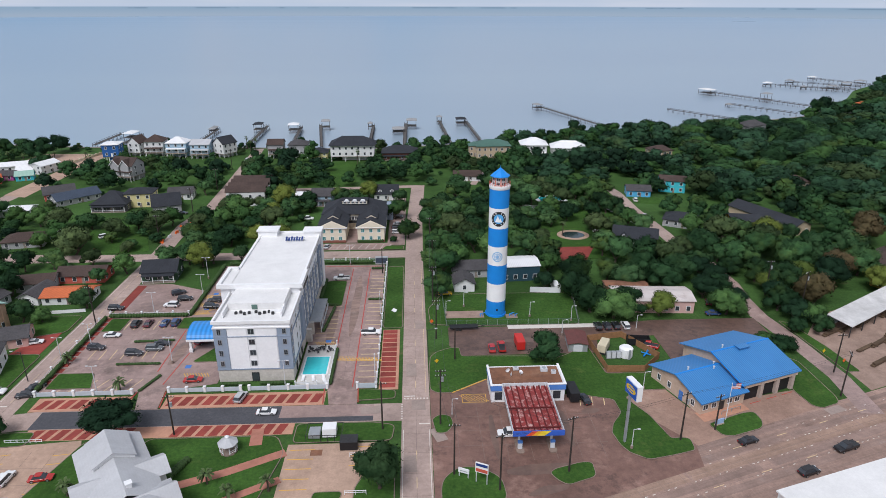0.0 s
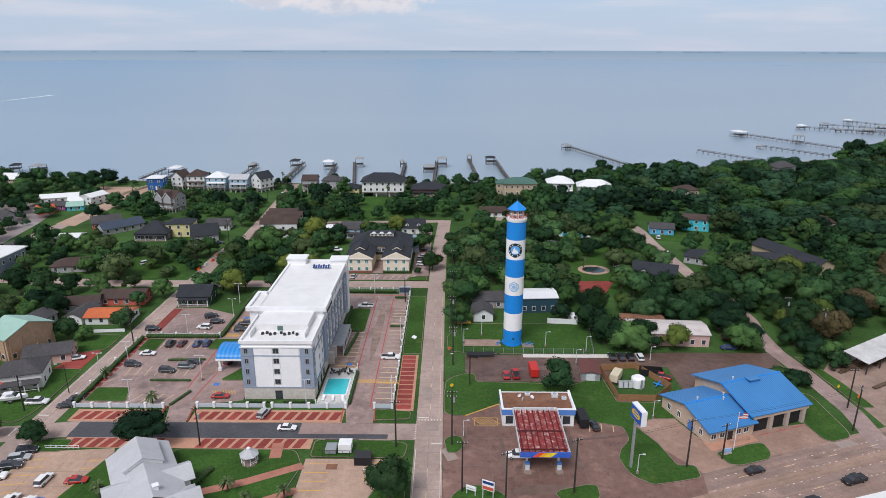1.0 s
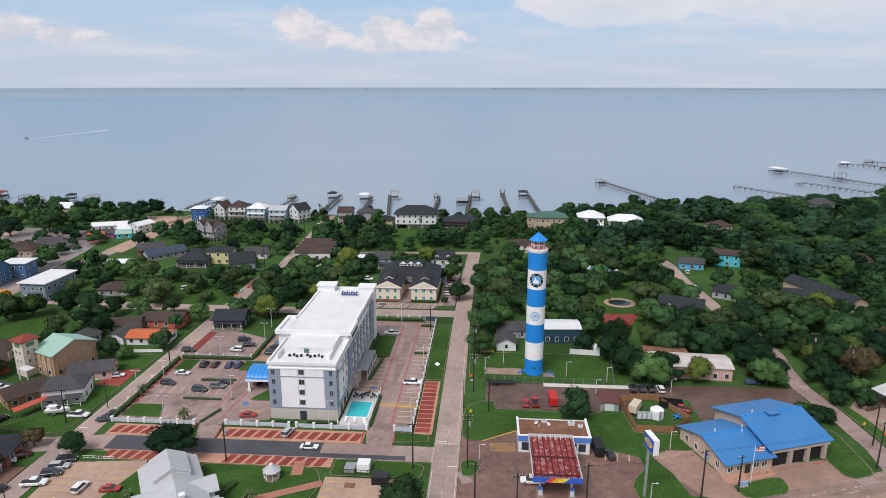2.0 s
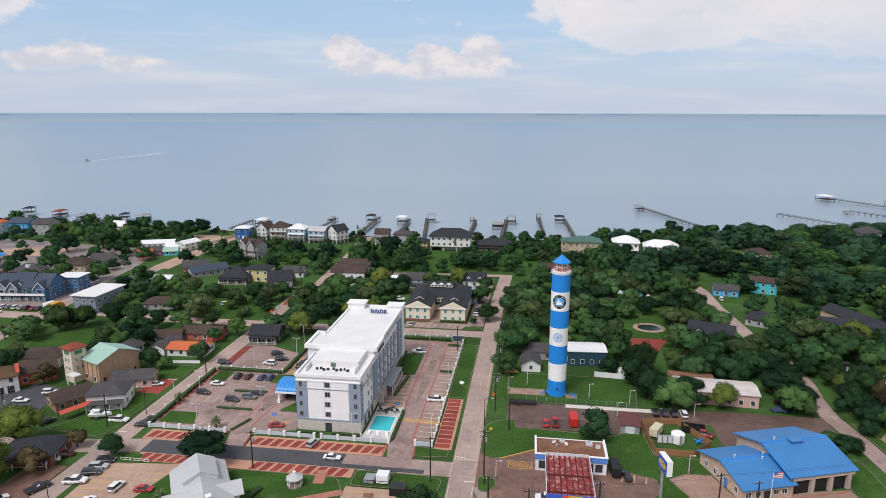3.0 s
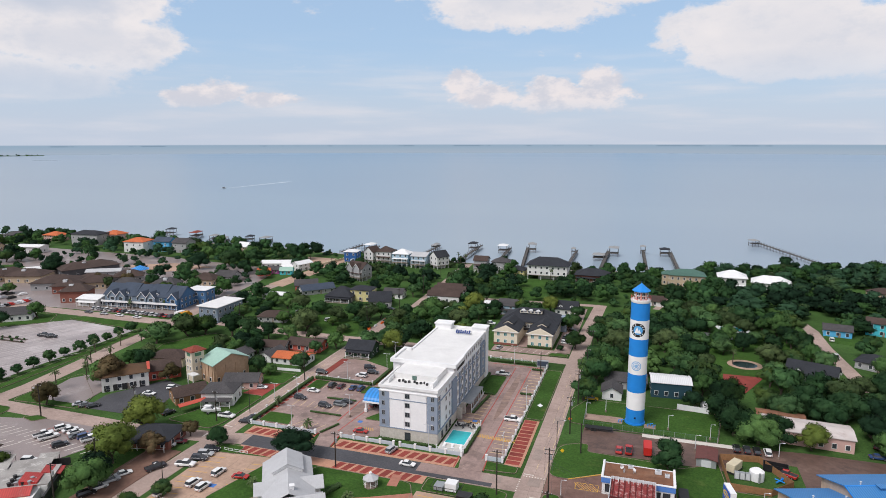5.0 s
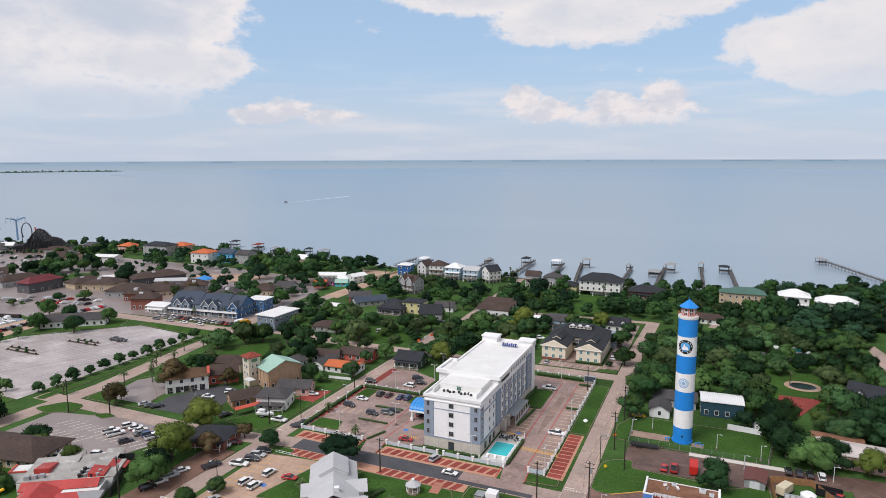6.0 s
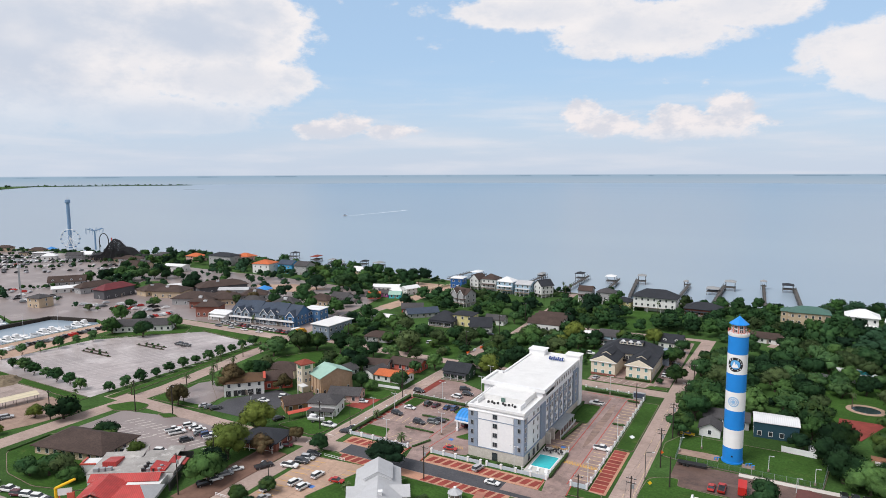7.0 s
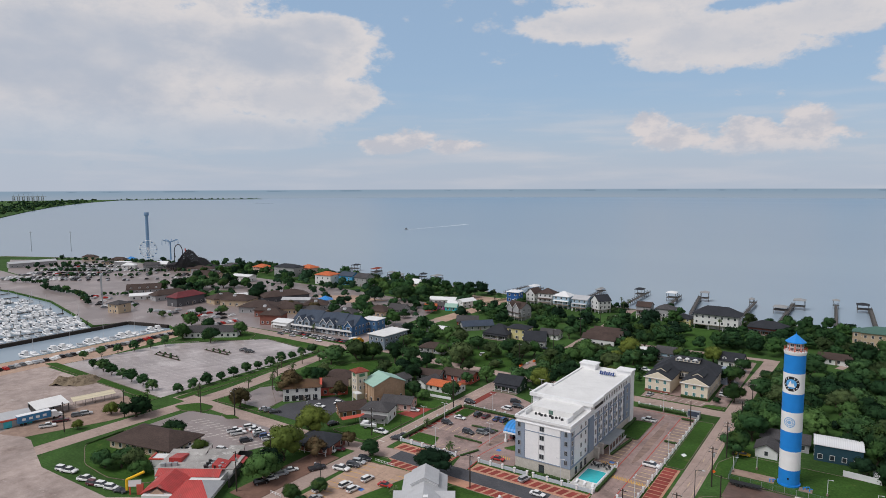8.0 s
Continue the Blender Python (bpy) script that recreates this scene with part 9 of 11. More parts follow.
def woods(name, spots, label, material=LEAF, kits=WOOD_KITS, tall=1.0):
    """One mass of crowns, each crown in one of several greens."""
    greens = (material, LEAFD, LEAF, LEAFM, LEAFO, LEAFK)
    V, F, D, M, n = [], [], [], [], 0
    pick = random.Random(len(spots))
    for k, (x, y, r) in enumerate(spots):
        P, f, q = kits[k % 5]
        a = k * 2.4
        c, s = math.cos(a), math.sin(a)
        R = np.array(((c, -s, 0), (s, c, 0), (0, 0, 1)))
        V.append((P @ R.T) * r * np.array((1, 1, tall * (0.80 + 0.4 * ((k * 7) % 5) / 4))) + np.array((x, y, 0.1 * r)))
        D.append(q @ R.T)
        F.append(np.array(f) + n)
        M.append(np.full(len(f), pick.choices(range(6), (9, 4, 3, 2, 1, 3))[0]))
        n += len(P)
    me = mesh_from(name, np.concatenate(V), np.concatenate(F).tolist(), material, np.concatenate(D))
    for g in greens[1:]:
        me.materials.append(g)
    me.polygons.foreach_set("material_index", np.concatenate(M))
    tagged(new(name, me), label, "woods", kind="stuff")


rng = random.Random(5)


def spots_in(x0, x1, y0, y1, step, rmin, rmax, test, keep=1.0):
    """Jittered grid of crown places; a few giants among smaller trees."""
    out = []
    x = x0
    while x < x1:
        y = y0
        while y < y1:
            px, py, r = x + rng.uniform(-0.45, 0.45) * step, y + rng.uniform(-0.45, 0.45) * step, rmin + (rmax - rmin) * rng.random() ** 1.6
            if rng.random() < keep and py < shore_y(px) - r * 0.5 and test(px, py, r):
                out.append((px, py, r))
            y += step
        x += step
    return out


def free(px, py, r):
    return clear(px, py, r)


LOT_TREES = []
for k in range(5):
    for i in range(52):
        u, v = i * 5.0 + rng.uniform(-2, 2), (k * 4 + 3) * 8.2 + rng.uniform(-1.5, 1.5)
        LOT_TREES.append((-640 + u * 0.85 - v * 0.53, 246 + u * 0.53 + v * 0.85, rng.uniform(1.6, 3.4)))
LOT_TREES = [p for p in LOT_TREES if p[1] < 385 and p[0] < -470 and rng.random() < 0.7 and not (-690 < p[0] < -676 and p[1] > 390)]
for (xa, ya), (xb, yb), step, rr in (((-540, 245), (-484, 247), 4.2, 3.4), ((-484, 247), (-437, 230), 5.0, 2.4), ((-612, 250), (-570, 261), 4.5, 3.0), ((-470, 256), (-452, 271), 3.0, 2.2), ((-700, 300), (-690, 345), 6.0, 4.0), ((-760, 355), (-690, 395), 7.0, 3.4), ((-660, 390), (-560, 425), 7.0, 4.4), ((-405, 236), (-400, 243), 3.0, 1.8), ((-365, 236), (-325, 240), 9.0, 2.2)):
    n = int(math.hypot(xb - xa, yb - ya) / step)
    LOT_TREES += [(xa + (xb - xa) * j / n + rng.uniform(-1.5, 1.5), ya + (yb - ya) * j / n + rng.uniform(-1.5, 1.5), rr * rng.uniform(0.7, 1.2)) for j in range(n + 1)]
woods("woods", BEYOND, "dark green trees among houses and gardens near the shore")
# LEAFW carries the haze of distance in its leaf colour
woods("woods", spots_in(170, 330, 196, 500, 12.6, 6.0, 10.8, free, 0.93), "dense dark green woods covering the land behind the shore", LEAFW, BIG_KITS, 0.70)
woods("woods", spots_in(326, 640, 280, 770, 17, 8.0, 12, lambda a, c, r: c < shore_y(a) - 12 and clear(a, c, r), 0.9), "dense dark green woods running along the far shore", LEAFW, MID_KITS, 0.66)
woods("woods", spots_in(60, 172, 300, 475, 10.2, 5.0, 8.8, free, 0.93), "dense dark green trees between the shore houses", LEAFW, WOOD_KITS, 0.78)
woods("shrubs", spots_in(-182, 60, 250, 430, 9.0, 1.6, 3.2, free, 0.35), "low green shrubs and small trees among the houses")
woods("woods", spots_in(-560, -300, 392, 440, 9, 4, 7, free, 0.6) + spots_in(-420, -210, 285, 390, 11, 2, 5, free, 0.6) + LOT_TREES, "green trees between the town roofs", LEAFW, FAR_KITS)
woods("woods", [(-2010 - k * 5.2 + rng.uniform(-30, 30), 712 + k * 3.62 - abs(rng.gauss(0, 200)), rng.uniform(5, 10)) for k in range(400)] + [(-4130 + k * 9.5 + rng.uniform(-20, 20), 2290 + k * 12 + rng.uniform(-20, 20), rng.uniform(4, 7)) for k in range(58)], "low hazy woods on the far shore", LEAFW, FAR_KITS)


def hedge(name, x0, y0, x1, y1, w, h, label):
    """A clipped hedge with an uneven leafy face."""
    L = math.hypot(x1 - x0, y1 - y0)
    n = max(2, int(L / 0.8))
    t = Vector(((x1 - x0) / L, (y1 - y0) / L))
    nr = Vector((-t.y, t.x))
    rg = random.Random(int(L * 100))
    b = Build()
    for i in range(n):
        c = Vector((x0, y0)) + t * (L * (i + 0.5) / n)
        k = ICO1_V * np.array((L / n * 0.85, w * rg.uniform(0.5, 0.62), h * rg.uniform(0.5, 0.6)))
        k = k * (1 + 0.12 * np.array([[rg.uniform(-1, 1)] for _ in range(len(k))]))
        vs = [(c.x + t.x * p[0] + nr.x * p[1], c.y + t.y * p[0] + nr.y * p[1], 0.1 + h * 0.5 + p[2]) for p in k]
        b.add(vs, ICO1_F.tolist())
    return tagged(part(name, b, HEDGE), label, "hedge")


for a in ((-90.2, 160, -90.2, 197.5), (-89.5, 198.2, -67, 198.2), (-66.4, 199, -66.4, 236)):
    hedge("hedge", *a, 1.3, 1.3, "clipped green hedge round the hotel car park")
hedge("hedge", -65, 237.4, -50, 237.4, 1.2, 1.2, "clipped green hedge behind the hotel")
hedge("hedge", -33, 237.2, -15, 237.2, 1.2, 1.2, "clipped green hedge behind the hotel")
hedge("hedge", -47.5, 161.0, -40.6, 161.0, 1.0, 0.9, "low clipped hedge at the hotel front")
hedge("hedge", -38.0, 161.0, -30.5, 161.0, 1.0, 0.9, "low clipped hedge at the hotel front")
hedge("hedge", -21.0, 160.0, -21.0, 176.5, 0.9, 1.1, "clipped hedge beside the pool fence")
hedge("hedge", -26.0, 186.5, -24.4, 202, 0.9, 1.0, "clipped hedge beside the terrace")
hedge("hedge", -28.5, 203.5, -23.5, 203.5, 0.9, 0.8, "low hedge island in the car park")
hedge("hedge", -14.6, 207, -10.8, 207, 0.9, 0.8, "low hedge island in the car park")
hedge("hedge", -15, 231.5, -11, 231.5, 0.9, 0.9, "low hedge at the car park end")
hedge("hedge", -76.5, 171.6, -65.6, 171.6, 0.9, 0.6, "low planted strip in the car park")
hedge("hedge", -76.5, 183.2, -66.0, 183.6, 0.9, 0.6, "low planted strip in the car park")
hedge("hedge", -66, 159.2, -63.4, 166, 0.9, 0.6, "low planting beside the driveway")
hedge("hedge", -29.5, 208, -29.3, 222, 1.2, 1.2, "shrubs against the hotel wall")
hedge("hedge", -22, 258.6, -12, 258.6, 1.4, 1.1, "shrubs in front of the inn")
hedge("hedge", -48.5, 128.5, -46.5, 134, 1.8, 1.2, "shrub bed beside the hall")
hedge("hedge", -177, 110, -176, 96.5, 0.8, 0.7, "low hedge beside the green plot")


def palm(x, y, h, label="cabbage palm with a round head of fronds", r=1.7):
    t = thing("palm", pose(x, y, 0.1, 0, 0, (x * 31) % 360), label, "palm tree")
    part("trunk", Build().cyl(0, 0, -0.1, h * 0.5, 0.2, 0.17, 8).cyl(0, 0, h * 0.5, h, 0.17, 0.2, 8), BARK, t)
    rg = random.Random(int(x * 13 + y * 7))
    b = Build()
    for k in range(26):
        a, e = rg.uniform(0, 2 * math.pi), rg.uniform(-0.7, 1.2)
        L = r * rg.uniform(0.8, 1.1)
        d = Vector((math.cos(a) * math.cos(e), math.sin(a) * math.cos(e), math.sin(e)))
        s = Vector((-math.sin(a), math.cos(a), 0))
        p0, p1, p2 = Vector((0, 0, h)), Vector((0, 0, h)) + d * L * 0.6, Vector((0, 0, h)) + d * L + Vector((0, 0, -0.35 * L))
        w = 0.28 * r / 1.7
        b.add([p0, p1 - s * w, p1 + s * w, p2 - s * w * 0.7, p2 + s * w * 0.7], [(0, 1, 2), (1, 3, 4, 2)])
    part("fronds", b, PALMG, t)
    return t


for x, y, h in ((-40.6, 126.9, 2.6), (-28.5, 124.5, 2.8), (-35.6, 122.6, 2.4), (-65.7, 124.8, 3.0), (-70.8, 160.2, 2.4), (-88.9, 172.5, 2.4), (-171.5, 160.5, 6.5), (-164.5, 153.0, 6.0), (-169, 171, 6.0), (-176, 178, 5.5), (-183, 186, 5.5), (-177, 190, 5.5), (-188, 148, 4.5), (-191.5, 196, 5.0),
                (-188, 206, 5.5), (-184.5, 214, 5.5), (-193, 129, 6.5), (-166, 199, 5.0), (-104, 428, 7.5), (-101, 424, 6), (-99, 429, 6.5), (-183.5, 388, 7), (58.5, 262, 5.5), (22.5, 345, 6.0), (-32, 388, 7.5), (10, 408, 8.0), (-29, 300, 4.0), (-8.0, 298, 5), (-220, 392, 6), (-232, 398, 6),
                (-205, 396, 6), (-260, 276, 5), (-231, 256, 4.5), (-222, 262, 4.5), (-207, 267, 4.5), (-215, 262, 4.5)):
    palm(x, y, h)

# small shrubs standing in the car park's planting beds
for x0, y0, L in ((-266, 176, 22), (-268, 179, 18), (-252, 196, 20), (-250, 199, 16)):
    for i in range(4):
        tree(x0 + 1.5 + i * (L - 3) / 3, y0 + 0.65, 0.5 + 0.15 * (i % 3), "round", 0.1, "planting bed shrubs", "small dark green shrub in a planting bed")

# ---------------- vehicles ----------------


def paint(c, name):
    return mat("car_paint_" + name, c, tuple(v * 0.94 for v in c), 2.0, 0.25, spec=0.6)


COL = {"white": (0.78, 0.78, 0.78), "black": (0.015, 0.015, 0.018), "silver": (0.45, 0.46, 0.48), "grey": (0.13, 0.14, 0.15), "red": (0.42, 0.03, 0.025), "blue": (0.035, 0.07, 0.18), "dark": (0.035, 0.036, 0.045), "maroon": (0.10, 0.02, 0.03), "gold": (0.55, 0.36, 0.04), "green": (0.05, 0.10, 0.08)}
CAR_BASE = {}
LABELS = {"sedan": "sedan", "suv": "sport utility car", "pickup": "pickup truck"}


def car_template(kind, col):
    key = (kind, col)
    if key in CAR_BASE:
        return CAR_BASE[key]
    root = thing("car" if kind != "pickup" else "pickup_truck", pose(0, 0, -50), "%s %s parked on the ground" % (col, LABELS[kind]), "car" if kind != "pickup" else "truck")
    L, W, H = {"sedan": (4.5, 1.76, 1.38), "suv": (4.5, 1.84, 1.64), "pickup": (5.5, 1.94, 1.78)}[kind]
    b = Build()
    belt = H * 0.58
    h = L / 2
    if kind == "pickup":
        prof = [(-h, 0.5), (-h + 0.1, 0.42), (h - 0.15, 0.40), (h, 0.55), (h - 0.02, belt - 0.22), (h - 0.25, belt - 0.05), (h - 1.2, belt), (-h, belt)]
    else:
        prof = [(-h, 0.52), (-h + 0.08, 0.36), (h - 0.18, 0.33), (h, 0.5), (h - 0.03, 0.64), (h - 0.3, belt - 0.13), (h - 1.1, belt), (-h + 0.75, belt + 0.03), (-h + 0.12, belt), (-h, belt - 0.25)]
    n = len(prof)
    w = W / 2
    vs = []
    for y, kx, kz in ((-w, 0.955, 0.86), (-w + 0.06, 0.98, 0.955), (-w + 0.26, 1.0, 1.0), (w - 0.26, 1.0, 1.0), (w - 0.06, 0.98, 0.955), (w, 0.955, 0.86)):
        vs += [(x * kx, y, 0.36 + (z - 0.36) * kz) for x, z in prof]
    fs = []
    for r in range(5):
        fs += [(r * n + i, (r + 1) * n + i, (r + 1) * n + (i + 1) % n, r * n + (i + 1) % n) for i in range(n)]
    fs += [tuple(range(n)), tuple(reversed(range(5 * n, 6 * n)))]
    b.add(vs, fs)
    m = paint(COL[col], col)
    if kind == "pickup":
        b.box(-h + 0.05, -0.55, -w + 0.06, -w + 0.16, belt - 0.02, belt + 0.06).box(-h + 0.05, -0.55, w - 0.16, w - 0.06, belt - 0.02, belt + 0.06)
    part("body", b, m, root)
    for s in (-1, 1):
        part("mirror", Build().cbox(h - 1.5, s * (w + 0.06), 0.12, 0.2, belt, belt + 0.14), m, root)
        part("tail_light", Build().cbox(-h + 0.02, s * (w - 0.3), 0.1, 0.3, belt - 0.3, belt - 0.14), LAMPR, root)
    if kind == "sedan":
        c0, c1, r0, r1 = -h + 0.7, h - 1.15, -h + 1.35, h - 1.95
    elif kind == "suv":
        c0, c1, r0, r1 = -h + 0.08, h - 1.2, -h + 0.4, h - 1.85
    else:
        c0, c1, r0, r1 = -0.75, h - 1.3, -0.6, h - 2.0
    wt = w - 0.28
    zt = H - 0.05
    part("window_glass", Build().add([(c0, -w + 0.1, belt - 0.02), (c1, -w + 0.1, belt - 0.02), (c1, w - 0.1, belt - 0.02), (c0, w - 0.1, belt - 0.02), (r0, -wt, zt), (r1, -wt, zt), (r1, wt, zt), (r0, wt, zt)],
                                     [(0, 1, 5, 4), (1, 2, 6, 5), (2, 3, 7, 6), (3, 0, 4, 7), (4, 5, 6, 7), (3, 2, 1, 0)]), GLASS, root, "dark window glass")
    part("roof", Build().prism(rounded(rect(r0 - 0.04, r1 + 0.04, -wt - 0.03, wt + 0.03), 0.2, 3), zt - 0.02, H), m, root)
    if kind == "pickup":
        part("bed", Build().box(-h + 0.12, -0.72, -w + 0.18, w - 0.18, belt - 0.05, belt + 0.012), DARKM, root, "dark open bed")
    tyre = Build().along_y([(0.34 * math.cos(a), 0.34 * math.sin(a)) for a in np.linspace(0, 2 * math.pi, 13)[:-1]], -0.11, 0.11)
    tyre.along_y([(0.19 * math.cos(a), 0.19 * math.sin(a)) for a in np.linspace(0, 2 * math.pi, 9)[:-1]], -0.125, 0.125)
    me = tyre.mesh("wheel", RUBBER)
    me.materials.append(CHROME)
    for f in list(me.polygons)[-10:]:
        f.material_index = 1
    for x in (-h * 0.62, h * 0.62):
        for y in (-w + 0.08, w - 0.08):
            o = part("wheel", me, None, root)
            o.location = (x, y, 0.34)
    for s in (-1, 1):
        part("headlight", Build().cbox(h - 0.1, s * (w - 0.35), 0.14, 0.36, belt - 0.36, belt - 0.2), LAMPW, root)
    CAR_BASE[key] = root
    return root


def car(kind, col, x, y, deg, z=0.09, group=""):
    c = copy_thing(car_template(kind, col), pose(x, y, z, 0, 0, deg))
    if group:
        c["group"] = group
    return c


G1 = "cars in the hotel car park"
for k, c, x, y, a in (("sedan", "white", -84.0, 186.8, 2), ("suv", "dark", -85.2, 180.0, -4), ("suv", "dark", -74.0, 176.6, -4), ("suv", "grey", -69.6, 178.9, 0), ("sedan", "dark", -68.6, 181.6, 2), ("suv", "black", -80.0, 193.2, 90), ("sedan", "maroon", -76.6, 193.4, 88),
                      ("sedan", "blue", -72.0, 193.4, 90), ("suv", "blue", -69.0, 193.6, 90)):
    car(k, c, x, y, a, 0.09, G1)
for k, c, x, y, a in (("suv", "black", -61.8, 203.6, 0), ("suv", "dark", -62, 208, 180), ("suv", "maroon", -58.2, 182.4, 66), ("suv", "black", -58.0, 187.6, 80), ("sedan", "red", -54.6, 163.2, 5), ("pickup", "white", -12.7, 185.2, 0), ("pickup", "white", -24.6, 223.2, 180), ("sedan", "dark", -61.5, 226, 0)):
    car(k, c, x, y, a, 0.10, G1)
for k, c, x, y, a in (("suv", "black", -90.0, 203.6, 5), ("suv", "white", -74.2, 205.2, 175), ("suv", "black", -71.5, 209.4, 10), ("suv", "dark", -75.0, 214.0, 30), ("sedan", "dark", -91.6, 158.4, 12), ("sedan", "black", -91.0, 161.6, 50), ("sedan", "white", -103.2, 183.8, 18), ("suv", "silver", -41.2, 155.2, 78)):
    car(k, c, x, y, a, 0.10)
for k, c, x, y, a in (("suv", "white", -7.0, 268.2, 0), ("suv", "black", -7.2, 273.6, 0), ("sedan", "silver", -6.8, 278.4, 4), ("suv", "black", -7.2, 288.0, 0), ("sedan", "white", -7.4, 303.5, 0), ("sedan", "silver", -7.6, 311, 0), ("suv", "dark", -7.3, 318, 0), ("sedan", "silver", -33.0, 253.2, 80), ("pickup", "white", -45.5, 287, 0)):
    car(k, c, x, y, a, 0.075)
G2 = "vehicles by the fuel station"
for k, c, x, y, a in (("sedan", "red", 20.0, 175.0, 90), ("pickup", "red", 22.6, 175.6, 90), ("sedan", "black", 38.8, 150.8, 100), ("pickup", "white", 19.6, 139.0, 180), ("pickup", "red", 62.2, 174.6, 150), ("suv", "black", 51.6, 186.0, 90), ("suv", "dark", 54.2, 186.0, 90), ("suv", "black", 56.8, 186.0, 90), ("suv", "white", 59.6, 186.0, 90), ("sedan", "blue", 88, 192.5, 0), ("sedan", "maroon", 90, 200, 70), ("sedan", "gold", 9.2, 209.8, 4)):
    car(k, c, x, y, a, 0.10, G2)
for k, c, x, y, a in (("sedan", "black", 69.3, 134.4, 18), ("pickup", "black", 88.6, 131.4, 198), ("suv", "black", 76.6, 124.6, 18)):
    car(k, c, x, y, a, 0.075, "cars on the highway")
car("sedan", "white", -34.0, 149.2, 0, 0.05)
for k, c, x, y, a in (("suv", "white", 103.2, 308.0, 80), ("sedan", "silver", 104.5, 318.5, 20), ("pickup", "white", 99.0, 283.0, 92), ("suv", "white", -121.5, 268.0, 40), ("sedan", "black", -101.0, 297.0, 10), ("suv", "white", -96.8, 398.0, 85)):
    car(k, c, x, y, a, 0.12)
G3 = "cars beside the community hall"
for k, c, x, y, a in (("sedan", "red", -73.0, 129.6, 8), ("suv", "white", -79.8, 129.6, 86), ("suv", "white", -82.6, 123.2, 84), ("suv", "white", -79.0, 122.4, 84), ("suv", "white", -87.0, 117, 80), ("sedan", "silver", -84.4, 112.6, 80)):
    car(k, c, x, y, a, 0.09, G3)
for k, c, x, y, a in (("pickup", "white", -91.0, 130.4, 12), ("suv", "dark", -89.6, 134.2, 14), ("suv", "silver", -89.6, 136.9, 14), ("suv", "dark", -89.6, 139.6, 14), ("sedan", "white", -103.2, 121.2, 60), ("suv", "silver", -103.6, 117.6, 60), ("suv", "white", -103.9, 114.0, 62), ("suv", "black", -104.2, 110.6, 62), ("pickup", "dark", -97.5, 126.5, 64), ("suv", "white", -103.4, 137.8, 30), ("sedan", "maroon", -101.8, 140.6, 30), ("pickup", "white", -99.8, 159.8, 5)):
    car(k, c, x, y, a, 0.09)
G4 = "cars in the west car park"
for k, c, x, y, a in (("pickup", "white", -143.6, 131.8, 62), ("pickup", "white", -140.6, 131.0, 62), ("suv", "white", -142.0, 137.0, 62), ("sedan", "white", -138.8, 136.8, 62), ("sedan", "white", -135.9, 136.0, 62), ("sedan", "grey", -133.4, 134.2, 62), ("suv", "blue", -130.6, 134.6, 62), ("pickup", "white", -127.8, 134.0, 62), ("suv", "dark", -133.2, 128.4, 62), ("suv", "white", -133.0, 118.8, 20), ("suv", "white", -142.0, 113.6, 30)):
    car(k, c, x, y, a, 0.09, G4)
for k, c, x, y, a in (("sedan", "silver", -152.4, 152.6, 50), ("sedan", "grey", -149.6, 152.6, 50), ("sedan", "dark", -146.8, 152.8, 50), ("sedan", "white", -137.0, 167.0, 10), ("suv", "white", -132.4, 173.4, 10), ("suv", "black", -119.2, 156.0, 70), ("suv", "white", -162.2, 82.6, 20), ("pickup", "white", -159.0, 83.0, 20), ("pickup", "white", -149.0, 83.0, 20), ("suv", "maroon", -144.2, 82.8, 18), ("suv", "white", -141.2, 83.8, 20), ("suv", "white", -137.4, 84.4, 20), ("sedan", "dark", -133.6, 84.8, 18)):
    car(k, c, x, y, a, 0.09)
for k, c, x, y, a in (("pickup", "dark", -232.0, 206.5, 20), ("pickup", "black", -227.5, 206.0, 20), ("pickup", "white", -203.9, 96.9, 60), ("pickup", "maroon", -205.6, 102.3, 60), ("suv", "grey", -206.4, 108.6, 60), ("suv", "silver", -205.6, 111.4, 60)):
    car(k, c, x, y, a, 0.09)
G5 = "cars in front of the townhouses"
cc = ("silver", "white", "grey", "white", "silver", "maroon", "red", "dark", "white", "silver")
for i in range(18):
    car(("sedan", "suv")[i % 2], cc[i % 10], -249.5 + i * 2.95, 250.6 - 0.05 * i, 88, 0.07, G5)
for i, (x, c) in enumerate(((-246, "grey"), (-236, "silver"), (-226, "white"), (-215, "white"))):
    car("sedan", c, x, 243.6, 0, 0.07, G5)
bv = thing("delivery_van", pose(-195.8, 252.2, 0.07, 0, 0, 80), "white and blue box van in front of the townhouses", "van")
part("box", Build().box(-3, 1.6, -1.1, 1.1, 0.7, 3.0), WHITE, bv)
part("cab", Build().along_y([(1.6, 0.5), (3.2, 0.5), (3.2, 1.3), (2.5, 2.2), (1.6, 2.3)], -1.0, 1.0), BLUEP, bv)
for x in (-2, 2.4):
    for y in (-1, 1):
        part("wheel", Build().along_y([(x + 0.42 * math.cos(a), 0.42 + 0.42 * math.sin(a)) for a in np.linspace(0, 2 * math.pi, 11)[:-1]], y - 0.13, y + 0.13), RUBBER, bv)
yb = copy_thing(bv, pose(-192.6, 252.0, 0.07, 0, 0, 80))
yb["label"] = "orange-yellow van in front of the townhouses"
for o in yb.children:
    if o.name.startswith(("box", "cab")):
        o.data = o.data.copy()
        o.data.materials[0] = mat("van_orange", (0.75, 0.33, 0.02), None, 1.0, 0.4)
